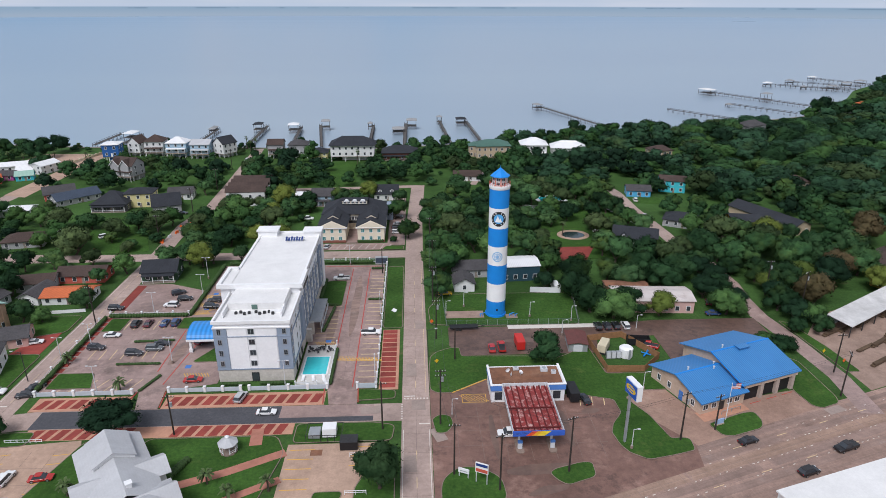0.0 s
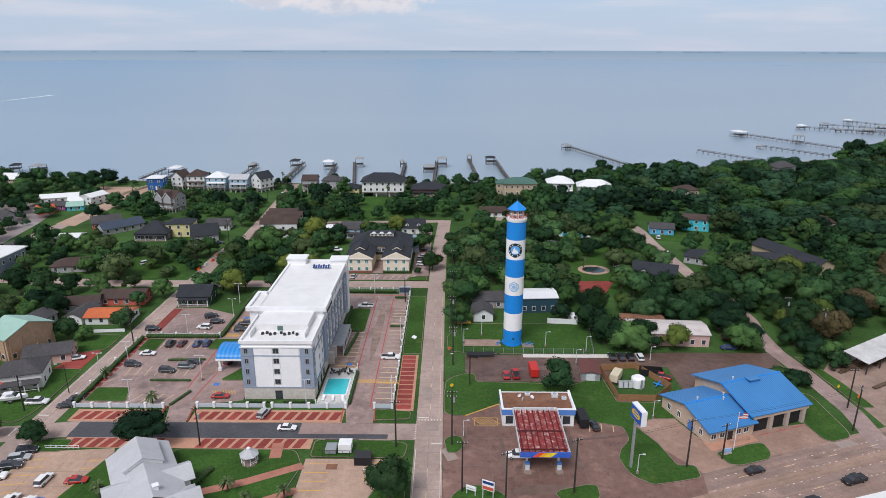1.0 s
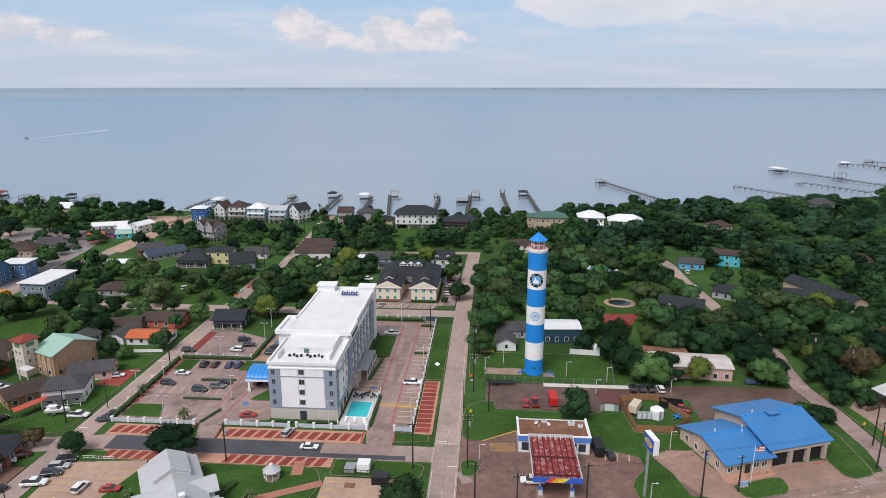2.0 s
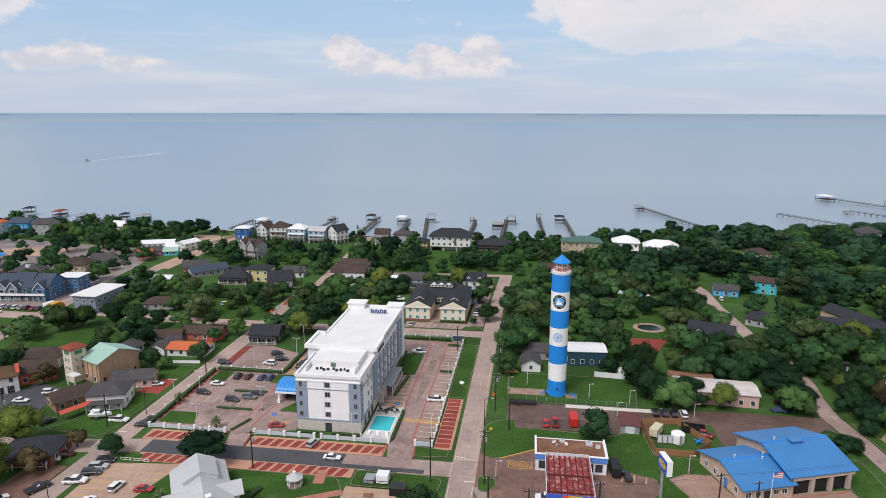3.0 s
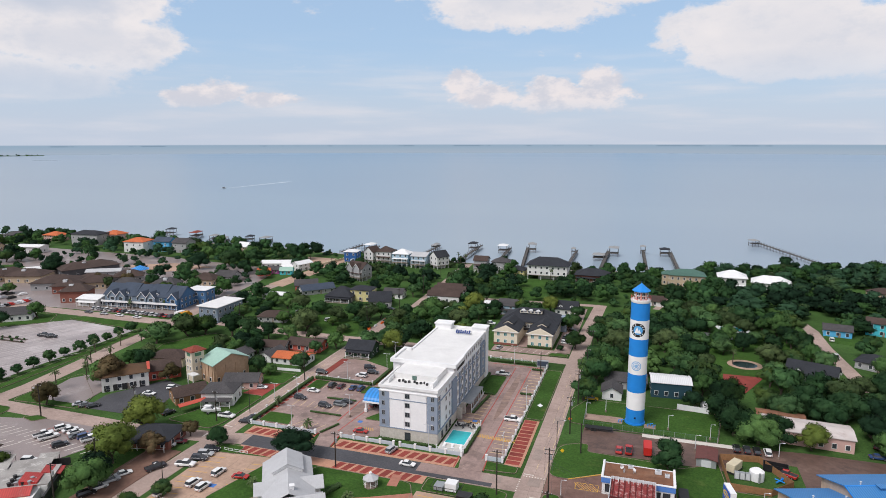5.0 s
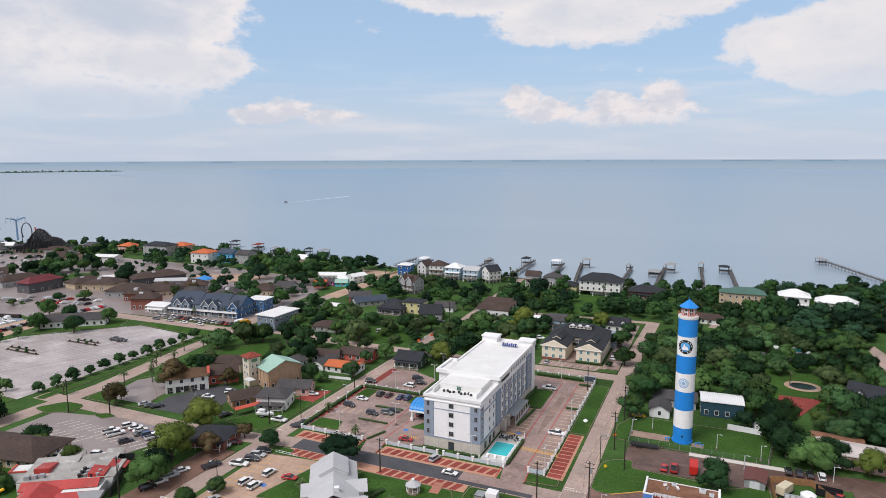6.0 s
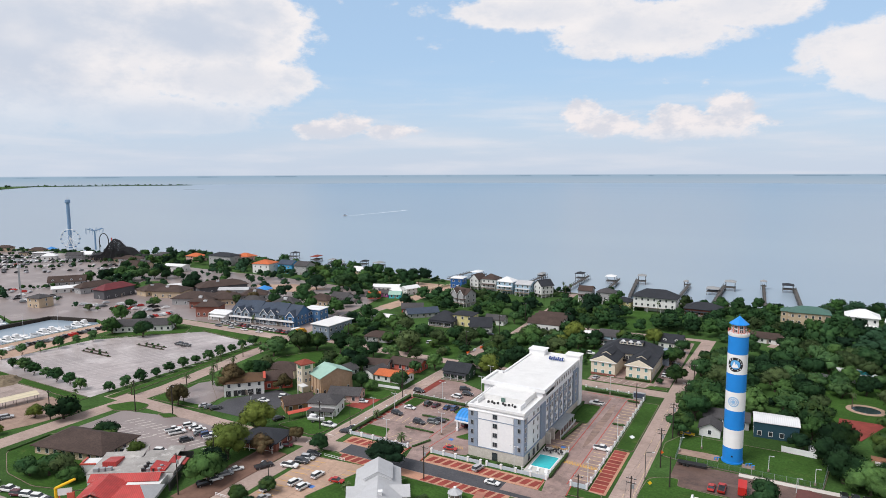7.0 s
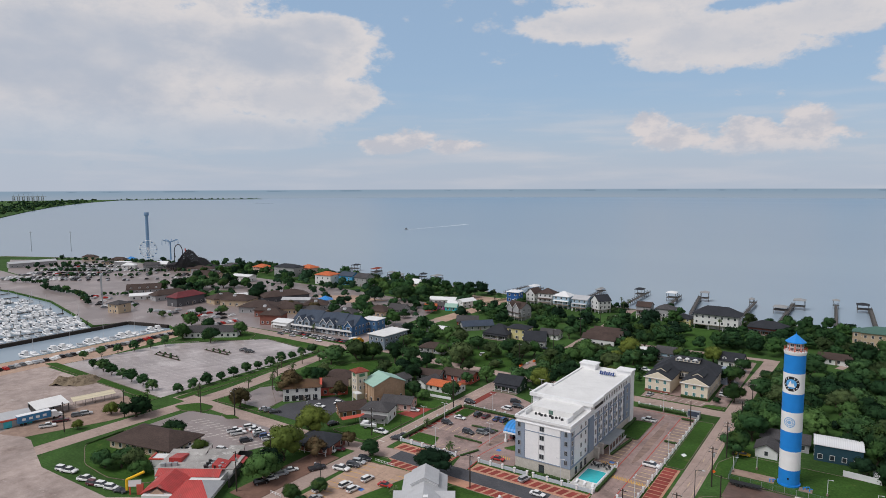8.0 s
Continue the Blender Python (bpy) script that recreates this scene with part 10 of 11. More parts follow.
for kx, ky, lab, mm in ((27.6, 176.4, "bright red enclosed box trailer", mat("trailer_red", (0.55, 0.025, 0.02), (0.48, 0.03, 0.025), 0.8, 0.4)), (36.2, 152.4, "black enclosed box trailer", BLACK)):
    tr = thing("box_trailer", pose(kx, ky, 0.09, 0, 0, 92), lab, "trailer")
    part("box", Build().prism(rounded(rect(-2.6, 2.6, -1.1, 1.1), 0.25, 3), 0.5, 2.7), mm, tr)
    part("hitch", Build().rod((2.6, 0, 0.5), (3.7, 0, 0.45), 0.07), DARKM, tr)
    for y in (-1.05, 1.05):
        part("wheel", Build().along_y([(0.34 * math.cos(a), 0.34 + 0.34 * math.sin(a)) for a in np.linspace(0, 2 * math.pi, 11)[:-1]], y - 0.1, y + 0.1), RUBBER, tr)
ft = thing("flatbed_trailer", pose(14.0, 187.0, 0.09, 0, 0, 2), "long black flatbed trailer at the yard edge", "trailer")
part("bed", Build().box(-4.6, 3.4, -1.1, 1.1, 0.75, 0.95), BLACK, ft)
part("hitch", Build().rod((3.4, 0.8, 0.8), (5.4, 0, 0.7), 0.08).rod((3.4, -0.8, 0.8), (5.4, 0, 0.7), 0.08), BLACK, ft)
for x in (-2.6, -1.7):
    for y in (-1.1, 1.1):
        part("wheel", Build().along_y([(x + 0.38 * math.cos(a), 0.38 + 0.38 * math.sin(a)) for a in np.linspace(0, 2 * math.pi, 11)[:-1]], y - 0.12, y + 0.12), RUBBER, ft)
# boat on the lawn
def boat_hull(L, W, H, n=7):
    b = Build()
    vs = []
    for i in range(n):
        t = i / (n - 1)
        x = -L / 2 + L * t
        w = W / 2 * (1 - max(0, (t - 0.45) / 0.55) ** 2.2) + 0.02
        rise = H * 0.25 * t * t
        vs += [(x, -w, H + rise), (x, -w * 0.8, H * 0.35 + rise * 0.6), (x, 0, rise * 1.4), (x, w * 0.8, H * 0.35 + rise * 0.6), (x, w, H + rise)]
    fs = []
    for i in range(n - 1):
        for k in range(4):
            fs.append((i * 5 + k, i * 5 + k + 1, i * 5 + 6 + k, i * 5 + 5 + k))
        fs.append((i * 5 + 4, i * 5, i * 5 + 5, i * 5 + 9))
    fs += [(0, 1, 2, 3, 4), tuple(reversed(range(5 * n - 5, 5 * n)))]
    return b.add(vs, fs)


bo = thing("motor_boat", pose(-106.0, 160.6, 0.2, 0, 0, 12), "white motor boat on a trailer on the lawn", "boat")
part("hull", Build().add([(x, y, z + 0.5) for x, y, z in boat_hull(6.2, 2.1, 1.1).v], boat_hull(6.2, 2.1, 1.1).f), WHITE, bo)
part("windscreen", Build().add([(0.6, -0.8, 1.7), (0.6, 0.8, 1.7), (0.1, 0.7, 2.3), (0.1, -0.7, 2.3)], [(0, 1, 2, 3)]), GLASS, bo)
part("cover", Build().box(-2.4, -0.2, -0.8, 0.8, 2.4, 2.55), WHITE, bo)
part("trailer", Build().box(-3.0, 3.6, -0.08, 0.08, 0.4, 0.55).box(-1.4, -0.6, -1.1, 1.1, 0.3, 0.45), GREYM, bo)
for y in (-1.15, 1.15):
    part("wheel", Build().along_y([(-1 + 0.3 * math.cos(a), 0.3 + 0.3 * math.sin(a)) for a in np.linspace(0, 2 * math.pi, 11)[:-1]], y - 0.1, y + 0.1), RUBBER, bo)

# marina boats: hull and cabin or mast, moored in rows
def boat_template(kind, lab):
    r = thing("moored_boat", pose(0, 0, -60), lab, "boat", "boats in the marina")
    L = {"cruiser": 11, "sail": 10, "small": 7}[kind]
    part("hull", boat_hull(L, L * 0.3, 1.5), WHITE, r)
    if kind == "cruiser":
        part("cabin", Build().along_y([(-3, 1.4), (2.6, 1.6), (1.4, 2.9), (-2.6, 3.1)], -1.2, 1.2).box(-2.2, 0.6, -1.0, 1.0, 3.1, 3.9), WHITE, r)
        part("window_band", Build().box(-2.4, 1.4, -1.24, 1.24, 2.0, 2.6), GLASS, r)
    elif kind == "sail":
        part("cabin", Build().along_y([(-2, 1.4), (2, 1.6), (1.4, 2.1), (-1.8, 2.1)], -0.9, 0.9), WHITE, r)
        part("mast", Build().cyl(0.6, 0, 1.5, 13, 0.09, 0.06, 6).rod((0.6, 0, 2.8), (-3.6, 0, 2.9), 0.16, 6), STEELW, r)
    else:
        part("cover", Build().along_y([(-2.6, 1.4), (1.6, 1.6), (0.8, 2.3), (-2.4, 2.2)], -0.9, 0.9), GREYM, r)
    return r


BT = [boat_template("cruiser", "white motor cruiser moored at a dock"), boat_template("sail", "white sailing yacht moored at a dock"), boat_template("small", "small white boat with a grey cover"), boat_template("cruiser", "white motor cruiser moored at a dock")]
nb = 0
rgb = random.Random(21)
for row in range(9):
    dx = -374 - row * 25
    y1 = 196 + (row > 0) * 3 + row * 3.2
    y0 = max(96, 118 + (-353 - dx) * 0.39 - 34)
    dk = thing("dock", pose(dx, 0, -0.9), "narrow timber floating dock in the marina", "dock", "marina docks")
    part("deck", Build().box(-0.8, 0.8, y0, y1, 0, 0.5), PIERW, dk)
    n = int((y1 - y0) / 12)
    for i in range(n + 1):
        part("pile", Build().cyl(1.0 * (-1) ** i, y0 + i * (y1 - y0) / n, -2, 3.2, 0.18, n=6), POLEW, dk)
    y = y0 + 2
    while y < y1 - 1:
        for s in (-1, 1):
            if rgb.random() < 0.88 and nb < 190:
                copy_thing(BT[rgb.randrange(4)], Matrix.Translation((dx + s * 7.0, y + rgb.uniform(-0.4, 0.4), -1.6)) @ pose(0, 0, 0, 0, 0, (0 if s < 0 else 180) + rgb.uniform(-4, 4)))
                nb += 1
        y += rgb.uniform(4.3, 5.6)
for i in range(17):
    copy_thing(BT[(i * 5) % 4], Matrix.Translation((-321.5 + 0.05 * i, 138 + i * 4.6, -1.6)) @ pose(0, 0, 0, 0, 0, 178 + rgb.uniform(-6, 6)))
bw = thing("breakwater_wall", pose(0, 0, 0), "dark timber wall dividing the marina basin", "sea wall")
part("wall", Build().prism([(-354.4, 80), (-352.6, 80), (-353.2, 211.6), (-355, 211.6)], -3, 0.7), POLEW, bw)
part("wall", Build().prism([(-354, 213.2), (-353.6, 211.6), (-322.6, 219.6), (-323, 221.2)], -3, 0.6), POLEW, bw)

# far cars too small to tell apart
b = Build()
rgc = random.Random(11)
mats_far = ("white", "silver", "black", "red", "grey")
FAR = {c: Build() for c in mats_far}
def far_car(x, y, deg, c):
    q = FAR[c]
    q.cbox(x, y, 4.6, 1.8, 0.3, 0.95, deg)
    q.cbox(x, y, 2.6, 1.6, 0.95, 1.5, deg)
for row in range(15):
    if row % 4 == 3:
        continue
    for i in range(96):
        u, v = i * 2.7, row * 8.2
        a, c = -640 + u * 0.85 - v * 0.53, 246 + u * 0.53 + v * 0.85
        spare = 82 < u < 160 and v < 62
        if rgc.random() < (0.14 if spare else 0.7) and c < 372 and (a < -478 or c < 262) and c > 250:
            far_car(a + rgc.uniform(-0.3, 0.3), c + rgc.uniform(-0.5, 0.5), rgc.choice((120, 122, 301)), rgc.choice(("white", "silver", "silver", "grey", "black", "black", "white", "red" if rgc.random() < 0.25 else "grey")))
for i in range(46):
    a, c = rgc.uniform(-472, -404), rgc.uniform(224, 262)
    if c > 222 - (a + 420) * 0.22 + 6 and c < 252:
        far_car(a, c, rgc.choice((30, 75, 120)), rgc.choice(mats_far))
for i in range(22):
    far_car(-372 + i * 2.9 + rgc.uniform(-0.8, 0.8), 243 + i * 0.5 + rgc.choice((0, 9)), rgc.choice((70, 80)), rgc.choice(mats_far))
for i in range(60):
    far_car(-300 + rgc.uniform(-1, 1) + i * 0.02, 100 + i * 2.6, 5, rgc.choice(mats_far))
for c in mats_far:
    tagged(part("distant_cars", FAR[c], paint(COL[c], c)), "distant parked %s cars along the waterfront" % c, "cars", kind="stuff")

# ---------------- poles, lamps, fences ----------------
def utility_pole(x, y, h, deg=0, transformer=False, arms=1):
    t = thing("utility_pole", pose(x, y, 0.05, 0, 0, deg), "dark wooden utility pole with crossarms", "utility pole", "utility poles")
    part("pole", Build().cyl(0, 0, 0, h, 0.20, 0.14, 8), POLEW, t)
    for k in range(arms):
        part("crossarm", Build().cbox(0, 0.14, 2.4, 0.12, h - 0.7 - k * 1.1, h - 0.56 - k * 1.1), POLEW, t)
        for s in (-1.0, -0.4, 0.4, 1.0):
            part("insulator", Build().cyl(s, 0.14, h - 0.56 - k * 1.1, h - 0.32 - k * 1.1, 0.06, n=6), STEELW, t)
    if transformer:
        part("transformer", Build().cyl(0.42, 0, h - 3.0, h - 1.9, 0.28, n=10), GREYM, t)
    return t


POLES = ((5.4, 181.7, 12, 0, True, 2), (4.9, 143.5, 14, 0, True, 2), (6.9, 127.5, 12, 0, False, 1), (15.3, 122.8, 13, 20, False, 1), (29.6, 127.3, 13, 20, False, 1), (55.4, 135.8, 12, 20, True, 1), (64.3, 138.9, 9, 20, False, 1), (99.6, 150.0, 12, 70, False, 1),
         (104.4, 160.2, 11, 0, False, 1), (-52.2, 142.6, 10, 0, True, 1), (-91.8, 194.3, 12, 0, False, 1), (-7.7, 142.4, 12, 0, False, 1), (9.8, 170.5, 9, 0, False, 0), (5.2, 205, 12, 0, True, 2), (5.8, 228, 12, 0, False, 1), (5.6, 252, 12, 0, False, 1), (-101.0, 156.4, 10, 0, True, 1),
         (-108.5, 118.0, 11, 30, False, 1), (-124.8, 148.5, 12, 0, True, 1), (-170.8, 137.2, 12, 0, False, 1), (-156.5, 141.8, 11, 0, False, 1), (-106.2, 103.5, 12, 0, True, 1), (-190.5, 118, 11, 0, False, 1), (-194, 98, 11, 0, False, 1), (-98.2, 262, 11, 0, False, 1), (-97.5, 300, 11, 0, False, 1),
         (-96.6, 335, 11, 0, False, 1), (-100.5, 378, 11, 0, False, 1), (-128, 250, 10, 90, False, 1), (-160, 251, 10, 90, False, 1), (110.5, 205, 12, 0, True, 1), (117.0, 196, 12, 30, True, 1), (-11.2, 228, 9, 0, False, 0))
for p in POLES:
    utility_pole(*p)


def wire(a, c, sag, name="overhead_cable"):
    """One sagging cable as a single thin tube."""
    a, c = Vector(a), Vector(c)
    t = (c - a).normalized()
    u = t.cross(Vector((0, 0, 1))).normalized()
    vs = []
    for k in range(11):
        p = a.lerp(c, k / 10) - Vector((0, 0, sag * 4 * (k / 10) * (1 - k / 10)))
        vs += [p + u * 0.025, p + Vector((0, 0, 0.025)), p - u * 0.025, p - Vector((0, 0, 0.025))]
    fs = [(4 * k + i, 4 * k + (i + 1) % 4, 4 * k + 4 + (i + 1) % 4, 4 * k + 4 + i) for k in range(10) for i in range(4)]
    tagged(part(name, Build().add(vs, fs + [(3, 2, 1, 0), (40, 41, 42, 43)]), DARKM), "thin sagging overhead power cable between poles", "cable")


for (ax_, ay_, ah), (bx, by, bh) in (((4.9, 143.5, 13.6), (5.4, 181.7, 11.6)), ((5.4, 181.7, 11.6), (5.2, 205, 11.6)), ((5.2, 205, 11.6), (5.8, 228, 11.6)), ((4.9, 143.5, 13.6), (6.9, 127.5, 11.6)), ((15.3, 122.8, 12.6), (29.6, 127.3, 12.6)), ((29.6, 127.3, 12.6), (55.4, 135.8, 11.6)),
                                  ((55.4, 135.8, 11.6), (99.6, 150.0, 11.6)), ((4.9, 143.5, 10.5), (29.6, 127.3, 11.5)), ((55.4, 135.8, 8), (62, 147, 4))):
    for s in (-0.9, 0.9):
        wire((ax_ + s, ay_, ah), (bx + s, by, bh), 0.8)


def parking_lamp(x, y, h=8.0, deg=0, double=True):
    t = thing("parking_lamp", pose(x, y, 0.1, 0, 0, deg), "pale steel car park lamp with square heads", "street lamp", "car park lamps")
    part("base", Build().cyl(0, 0, 0, 0.7, 0.3, n=10), KERB, t)
    part("pole", Build().cyl(0, 0, 0.7, h, 0.1, 0.07, 8), STEELW, t)
    for s in ((-1, 1) if double else (1,)):
        part("arm", Build().rod((0, 0, h - 0.1), (s * 0.9, 0, h), 0.05), STEELW, t)
        part("head", Build().cbox(s * 1.05, 0, 0.55, 0.3, h - 0.05, h + 0.06), STEELW, t)


for x, y in ((-86.4, 180.2), (-90.6, 173), (-75.6, 158.9), (-77.0, 199.2), (-69.2, 226), (-10.2, 160.4), (-31.6, 159.3), (-22.8, 235.8), (-10.5, 196), (-62.6, 172), (-66.8, 212), (8.8, 195.4), (33.4, 193.6), (14.5, 201), (45, 190.5), (62.0, 184), (54.0, 154.9), (44.2, 133.6), (40.4, 182), (7.6, 146)):
    parking_lamp(x, y, 7.5 if x < 0 else 4.8, 90 if abs(x + 10.3) < 1 else 0, x < 0)
for x, y, d in ((-87.8, 118.5, 90), (-94.8, 165, 0), (-158.6, 143.6, 0), (2.9, 172, 180)):
    t = thing("street_lamp", pose(x, y, 0.1, 0, 0, d), "dark street lamp with a curved arm", "street lamp")
    part("pole", Build().cyl(0, 0, 0, 8, 0.12, 0.08, 8), DARKM, t)
    part("arm", Build().rod((0, 0, 7.9), (-1.8, 0, 8.4), 0.06), DARKM, t)
    part("head", Build().cbox(-2.1, 0, 0.7, 0.25, 8.3, 8.45), STEELW, t)


def fence(x0, y0, x1, y1, h, step, post_mat, infill_mat, label, post_w=0.4, infill=0.05, rails=True, z=0.08, name="fence", cap=True):
    """Posts as parts, with infill panels between them."""
    L = math.hypot(x1 - x0, y1 - y0)
    n = max(1, round(L / step))
    t = thing(name, pose(x0, y0, z, 0, 0, math.degrees(math.atan2(y1 - y0, x1 - x0))), label, "fence", kind="")
    pb = Build().cbox(0, 0, post_w, post_w, 0, h + (0.25 if cap else 0))
    if cap:
        pb.cbox(0, 0, post_w + 0.14, post_w + 0.14, h + 0.25, h + 0.4)
    pm = pb.mesh("post", post_mat)
    s = L / n
    ib = Build()
    if rails:
        ib.box(post_w / 2, s - post_w / 2, -infill, infill, 0.12, 0.2).box(post_w / 2, s - post_w / 2, -infill, infill, h - 0.12, h - 0.04)
        if h > 0.9:
            k = max(3, int((s - post_w) / 0.26))
            for j in range(1, k):
                xb = post_w / 2 + (s - post_w) * j / k
                ib.box(xb - 0.016, xb + 0.016, -0.012, 0.012, 0.2, h - 0.12)
    else:
        ib.box(post_w / 2, s - post_w / 2, -infill, infill, 0.05, h)
    im = ib.mesh("panel", infill_mat)
    for i in range(n + 1):
        p = part("post", pm, None, t)
        p.location = (i * s, 0, 0)
        if i < n:
            q = part("panel", im, None, t)
            q.location = (i * s, 0, 0)
    return t


PALEW = mat("pale_blue_wall", (0.50, 0.55, 0.60), (0.44, 0.49, 0.54), 1.0, 0.8)
for a in ((-89.5, 158.2, -67.2, 158.2), (-58.8, 158.6, -42.0, 158.6), (-40.0, 158.6, -21.6, 158.6)):
    fence(*a, 1.1, 4.6, WHITE, PALEW, "white-posted fence with pale blue panels at the hotel front", 0.55, 0.08, rails=False)
fence(-9.9, 158.4, -9.9, 234.5, 1.3, 4.6, WHITE, STEELW, "white-posted railing fence along the hotel car park", 0.4)
fence(-14.4, 158.5, -9.9, 158.5, 1.3, 4.4, WHITE, PALEW, "white-posted fence at the car park corner", 0.5, 0.08, rails=False)
fence(-89.6, 199.0, -67, 199.0, 1.2, 4.5, WHITE, STEELW, "white-posted railing fence behind the hedge", 0.4)
fence(-33, 238.4, -12, 238.2, 1.3, 4.6, WHITE, STEELW, "white-posted railing fence behind the hotel", 0.4)
fence(-29.3, 159.6, -21.6, 159.6, 1.3, 2.4, WHITE, STEELW, "white railing fence round the pool", 0.2)
fence(-21.4, 159.6, -21.4, 179, 1.3, 2.4, WHITE, STEELW, "white railing fence round the pool", 0.2)
fence(-91.5, 163, -91.5, 196, 0.8, 6.6, WHITE, STEELW, "low white-posted rail beside the street", 0.4)
CHAIN = mat("green_chain_mesh", (0.10, 0.16, 0.12), (0.08, 0.13, 0.10), 3.0, 0.7)
for a in ((8.6, 188.9, 46.8, 188.7), (8.2, 208.8, 8.6, 188.9), (46.8, 188.7, 49.4, 209)):
    fence(*a, 1.8, 3.0, GREYM, CHAIN, "green mesh fence round the tower lawn", 0.08, 0.012, cap=False)
for a in ((46.5, 178.5, 47.6, 162.8), (47.6, 162.8, 57.0, 162.6), (57.0, 162.6, 62.8, 168.5), (46.5, 178.5, 56.5, 180.2), (56.5, 180.2, 62.8, 168.5)):
    fence(*a, 1.9, 2.4, FENCEW, FENCEW, "brown cedar board fence round a utility yard", 0.12, 0.03, rails=False, cap=False)
fence(36.5, 210.5, 46.0, 209.5, 1.9, 2.4, WHITE, WHITE, "white solid garden fence", 0.12, 0.03, rails=False, cap=False)
fence(48, 300, 62, 296, 1.6, 2.4, WHITE, WHITE, "white solid garden fence on the lawn", 0.12, 0.03, rails=False, cap=False)
fence(86, 296, 96, 262, 1.3, 2.4, WHITE, WHITE, "white garden fence along the lane", 0.12, 0.03, rails=False, cap=False)
fence(-199, 376, -188, 424, 1.2, 3.4, W_CREAM, W_CREAM, "cream walled fence with posts along the shore lane", 0.7, 0.1, rails=False)
fence(-108, 201.5, -98.5, 202.5, 1.1, 2.4, WHITE, WHITE, "white picket fence beside a cottage", 0.1, 0.03, rails=False, cap=False)
for i in range(3):
    fence(-86.6 + i * 2.6, 141.2, -84.2 + i * 2.6, 141.2, 0.8, 1.2, WHITE, WHITE, "white decorative rail at the car park entrance", 0.08, 0.03, cap=False)

# utility yard, pump house, equipment on the near lawn
tk = thing("storage_tank", pose(54.6, 170.3, 0.15, 0, 0, 10), "white domed storage tank in the fenced yard", "tank")
part("shell", Build().cyl(0, 0, 0, 2.4, 1.8, n=18).cyl(0, 0, 2.4, 2.9, 1.8, 1.1, 18), WHITE, tk)
part("ladder", Build().box(-0.25, 0.25, -2.15, -2.02, 0, 2.8), GREYM, tk)
gn = thing("generator", pose(49.6, 173.6, 0.15, 0, 0, 60), "cream generator housing on a skid", "generator")
part("housing", Build().box(-2.4, 2.4, -1.1, 1.1, 0.4, 2.4), W_CREAM, gn)
part("skid", Build().box(-2.6, 2.6, -1.2, 1.2, 0, 0.4), DARKM, gn)
for i in range(3):
    cb = thing("electrical_cabinet", pose(49.8 + i * 1.3, 169.4, 0.15), "grey electrical cabinet in the fenced yard", "cabinet", "electrical cabinets")
    part("body", Build().box(-0.6, 0.6, -0.4, 0.4, 0, 1.9), GREYM, cb)
    part("door", Build().box(-0.5, 0.5, -0.45, -0.4, 0.1, 1.8), STEELW, cb)
pv = thing("pipe_valves", pose(60.6, 171.0, 0.15), "blue valve pipework in the fenced yard", "pipework")
part("pipe", Build().rod((-1.6, -2, 0.6), (1.6, 2, 0.6), 0.2, 8).rod((-1.6, 0, 0.6), (0.4, -1.6, 0.6), 0.15, 8).cyl(0, 0, 0, 1.1, 0.2, n=8), TBLUE, pv)
bx = thing("waste_container", pose(60.0, 176.5, 0.1, 0, 0, -8), "dark open waste container", "skip")
part("body", Build().box(-3, 3, -1.2, -1.1, 0.2, 2.0).box(-3, 3, 1.1, 1.2, 0.2, 2.0).box(-3, -2.9, -1.1, 1.1, 0.2, 2.0).box(2.9, 3, -1.1, 1.1, 0.2, 2.0).box(-3, 3, -1.2, 1.2, 0.1, 0.25), BLACK, bx)
ep = thing("equipment_pen", pose(-20.0, 140.6, 0.16), "pump equipment in a dark rail pen on the grass", "equipment")
part("tank", Build().box(-0.3, 2.6, -1.0, 1.6, 0.3, 2.3), WHITE, ep)
part("frame", Build().box(-3.2, -0.8, -1.2, 1.6, 0.2, 1.2), GREYM, ep)
for i in range(6):
    part("pen_post", Build().cyl(-3.6 + i * 1.5, -2.0, 0, 1.6, 0.06, n=6), DARKM, ep)
part("pen_rail", Build().box(-3.6, 3.9, -2.05, -1.95, 1.5, 1.6).box(-3.6, 3.9, 2.2, 2.3, 1.5, 1.6).box(-3.65, -3.55, -2, 2.3, 1.5, 1.6).box(3.85, 3.95, -2, 2.3, 1.5, 1.6), DARKM, ep)
sk = thing("waste_container", pose(-14.4, 136.9, 0.12), "black steel waste bins in a corner enclosure", "skip")
part("body", Build().box(-1.8, 1.8, -1.3, 1.3, 0, 1.9), BLACK, sk)
part("lid", Build().box(-1.85, 1.85, -1.35, 1.35, 1.9, 2.0), DARKM, sk)
sk = thing("drain_grate", pose(-21.0, 135.2, 0.08), "dark rusty grate set in the car park", "grate")
part("frame", Build().box(-1.2, 1.2, -0.9, 0.9, 0, 0.04), RUSTY, sk)
for x, y in ((-12.0, 133.6), (-12.0, 122.8), (-86.5, 108.6), (-95.0, 108.0)):
    wr = thing("white_rail", pose(x, y, 0.16), "low white pipe barrier", "barrier")
    part("rail", Build().rod((-2.0, 0, 0.9), (2.0, 0, 0.9), 0.06).rod((-2.0, 0, 0.5), (2.0, 0, 0.5), 0.05), WHITE, wr)
    for k in (-2, 0, 2):
        part("post", Build().cyl(k, 0, 0, 0.95, 0.06, n=6), WHITE, wr)
dm = thing("diamond_sign", pose(-6.5, 199.4, 0.17, 0, 0, 10), "white diamond painted board lying on the verge", "sign")
part("board", Build().prism([(0, -1.5), (0.9, 0), (0, 1.5), (-0.9, 0)], 0, 0.08), WHITE, dm)
sg = thing("hotel_sign", pose(-11.8, 236.4, 0.1), "low grey sign box at the car park end", "sign")
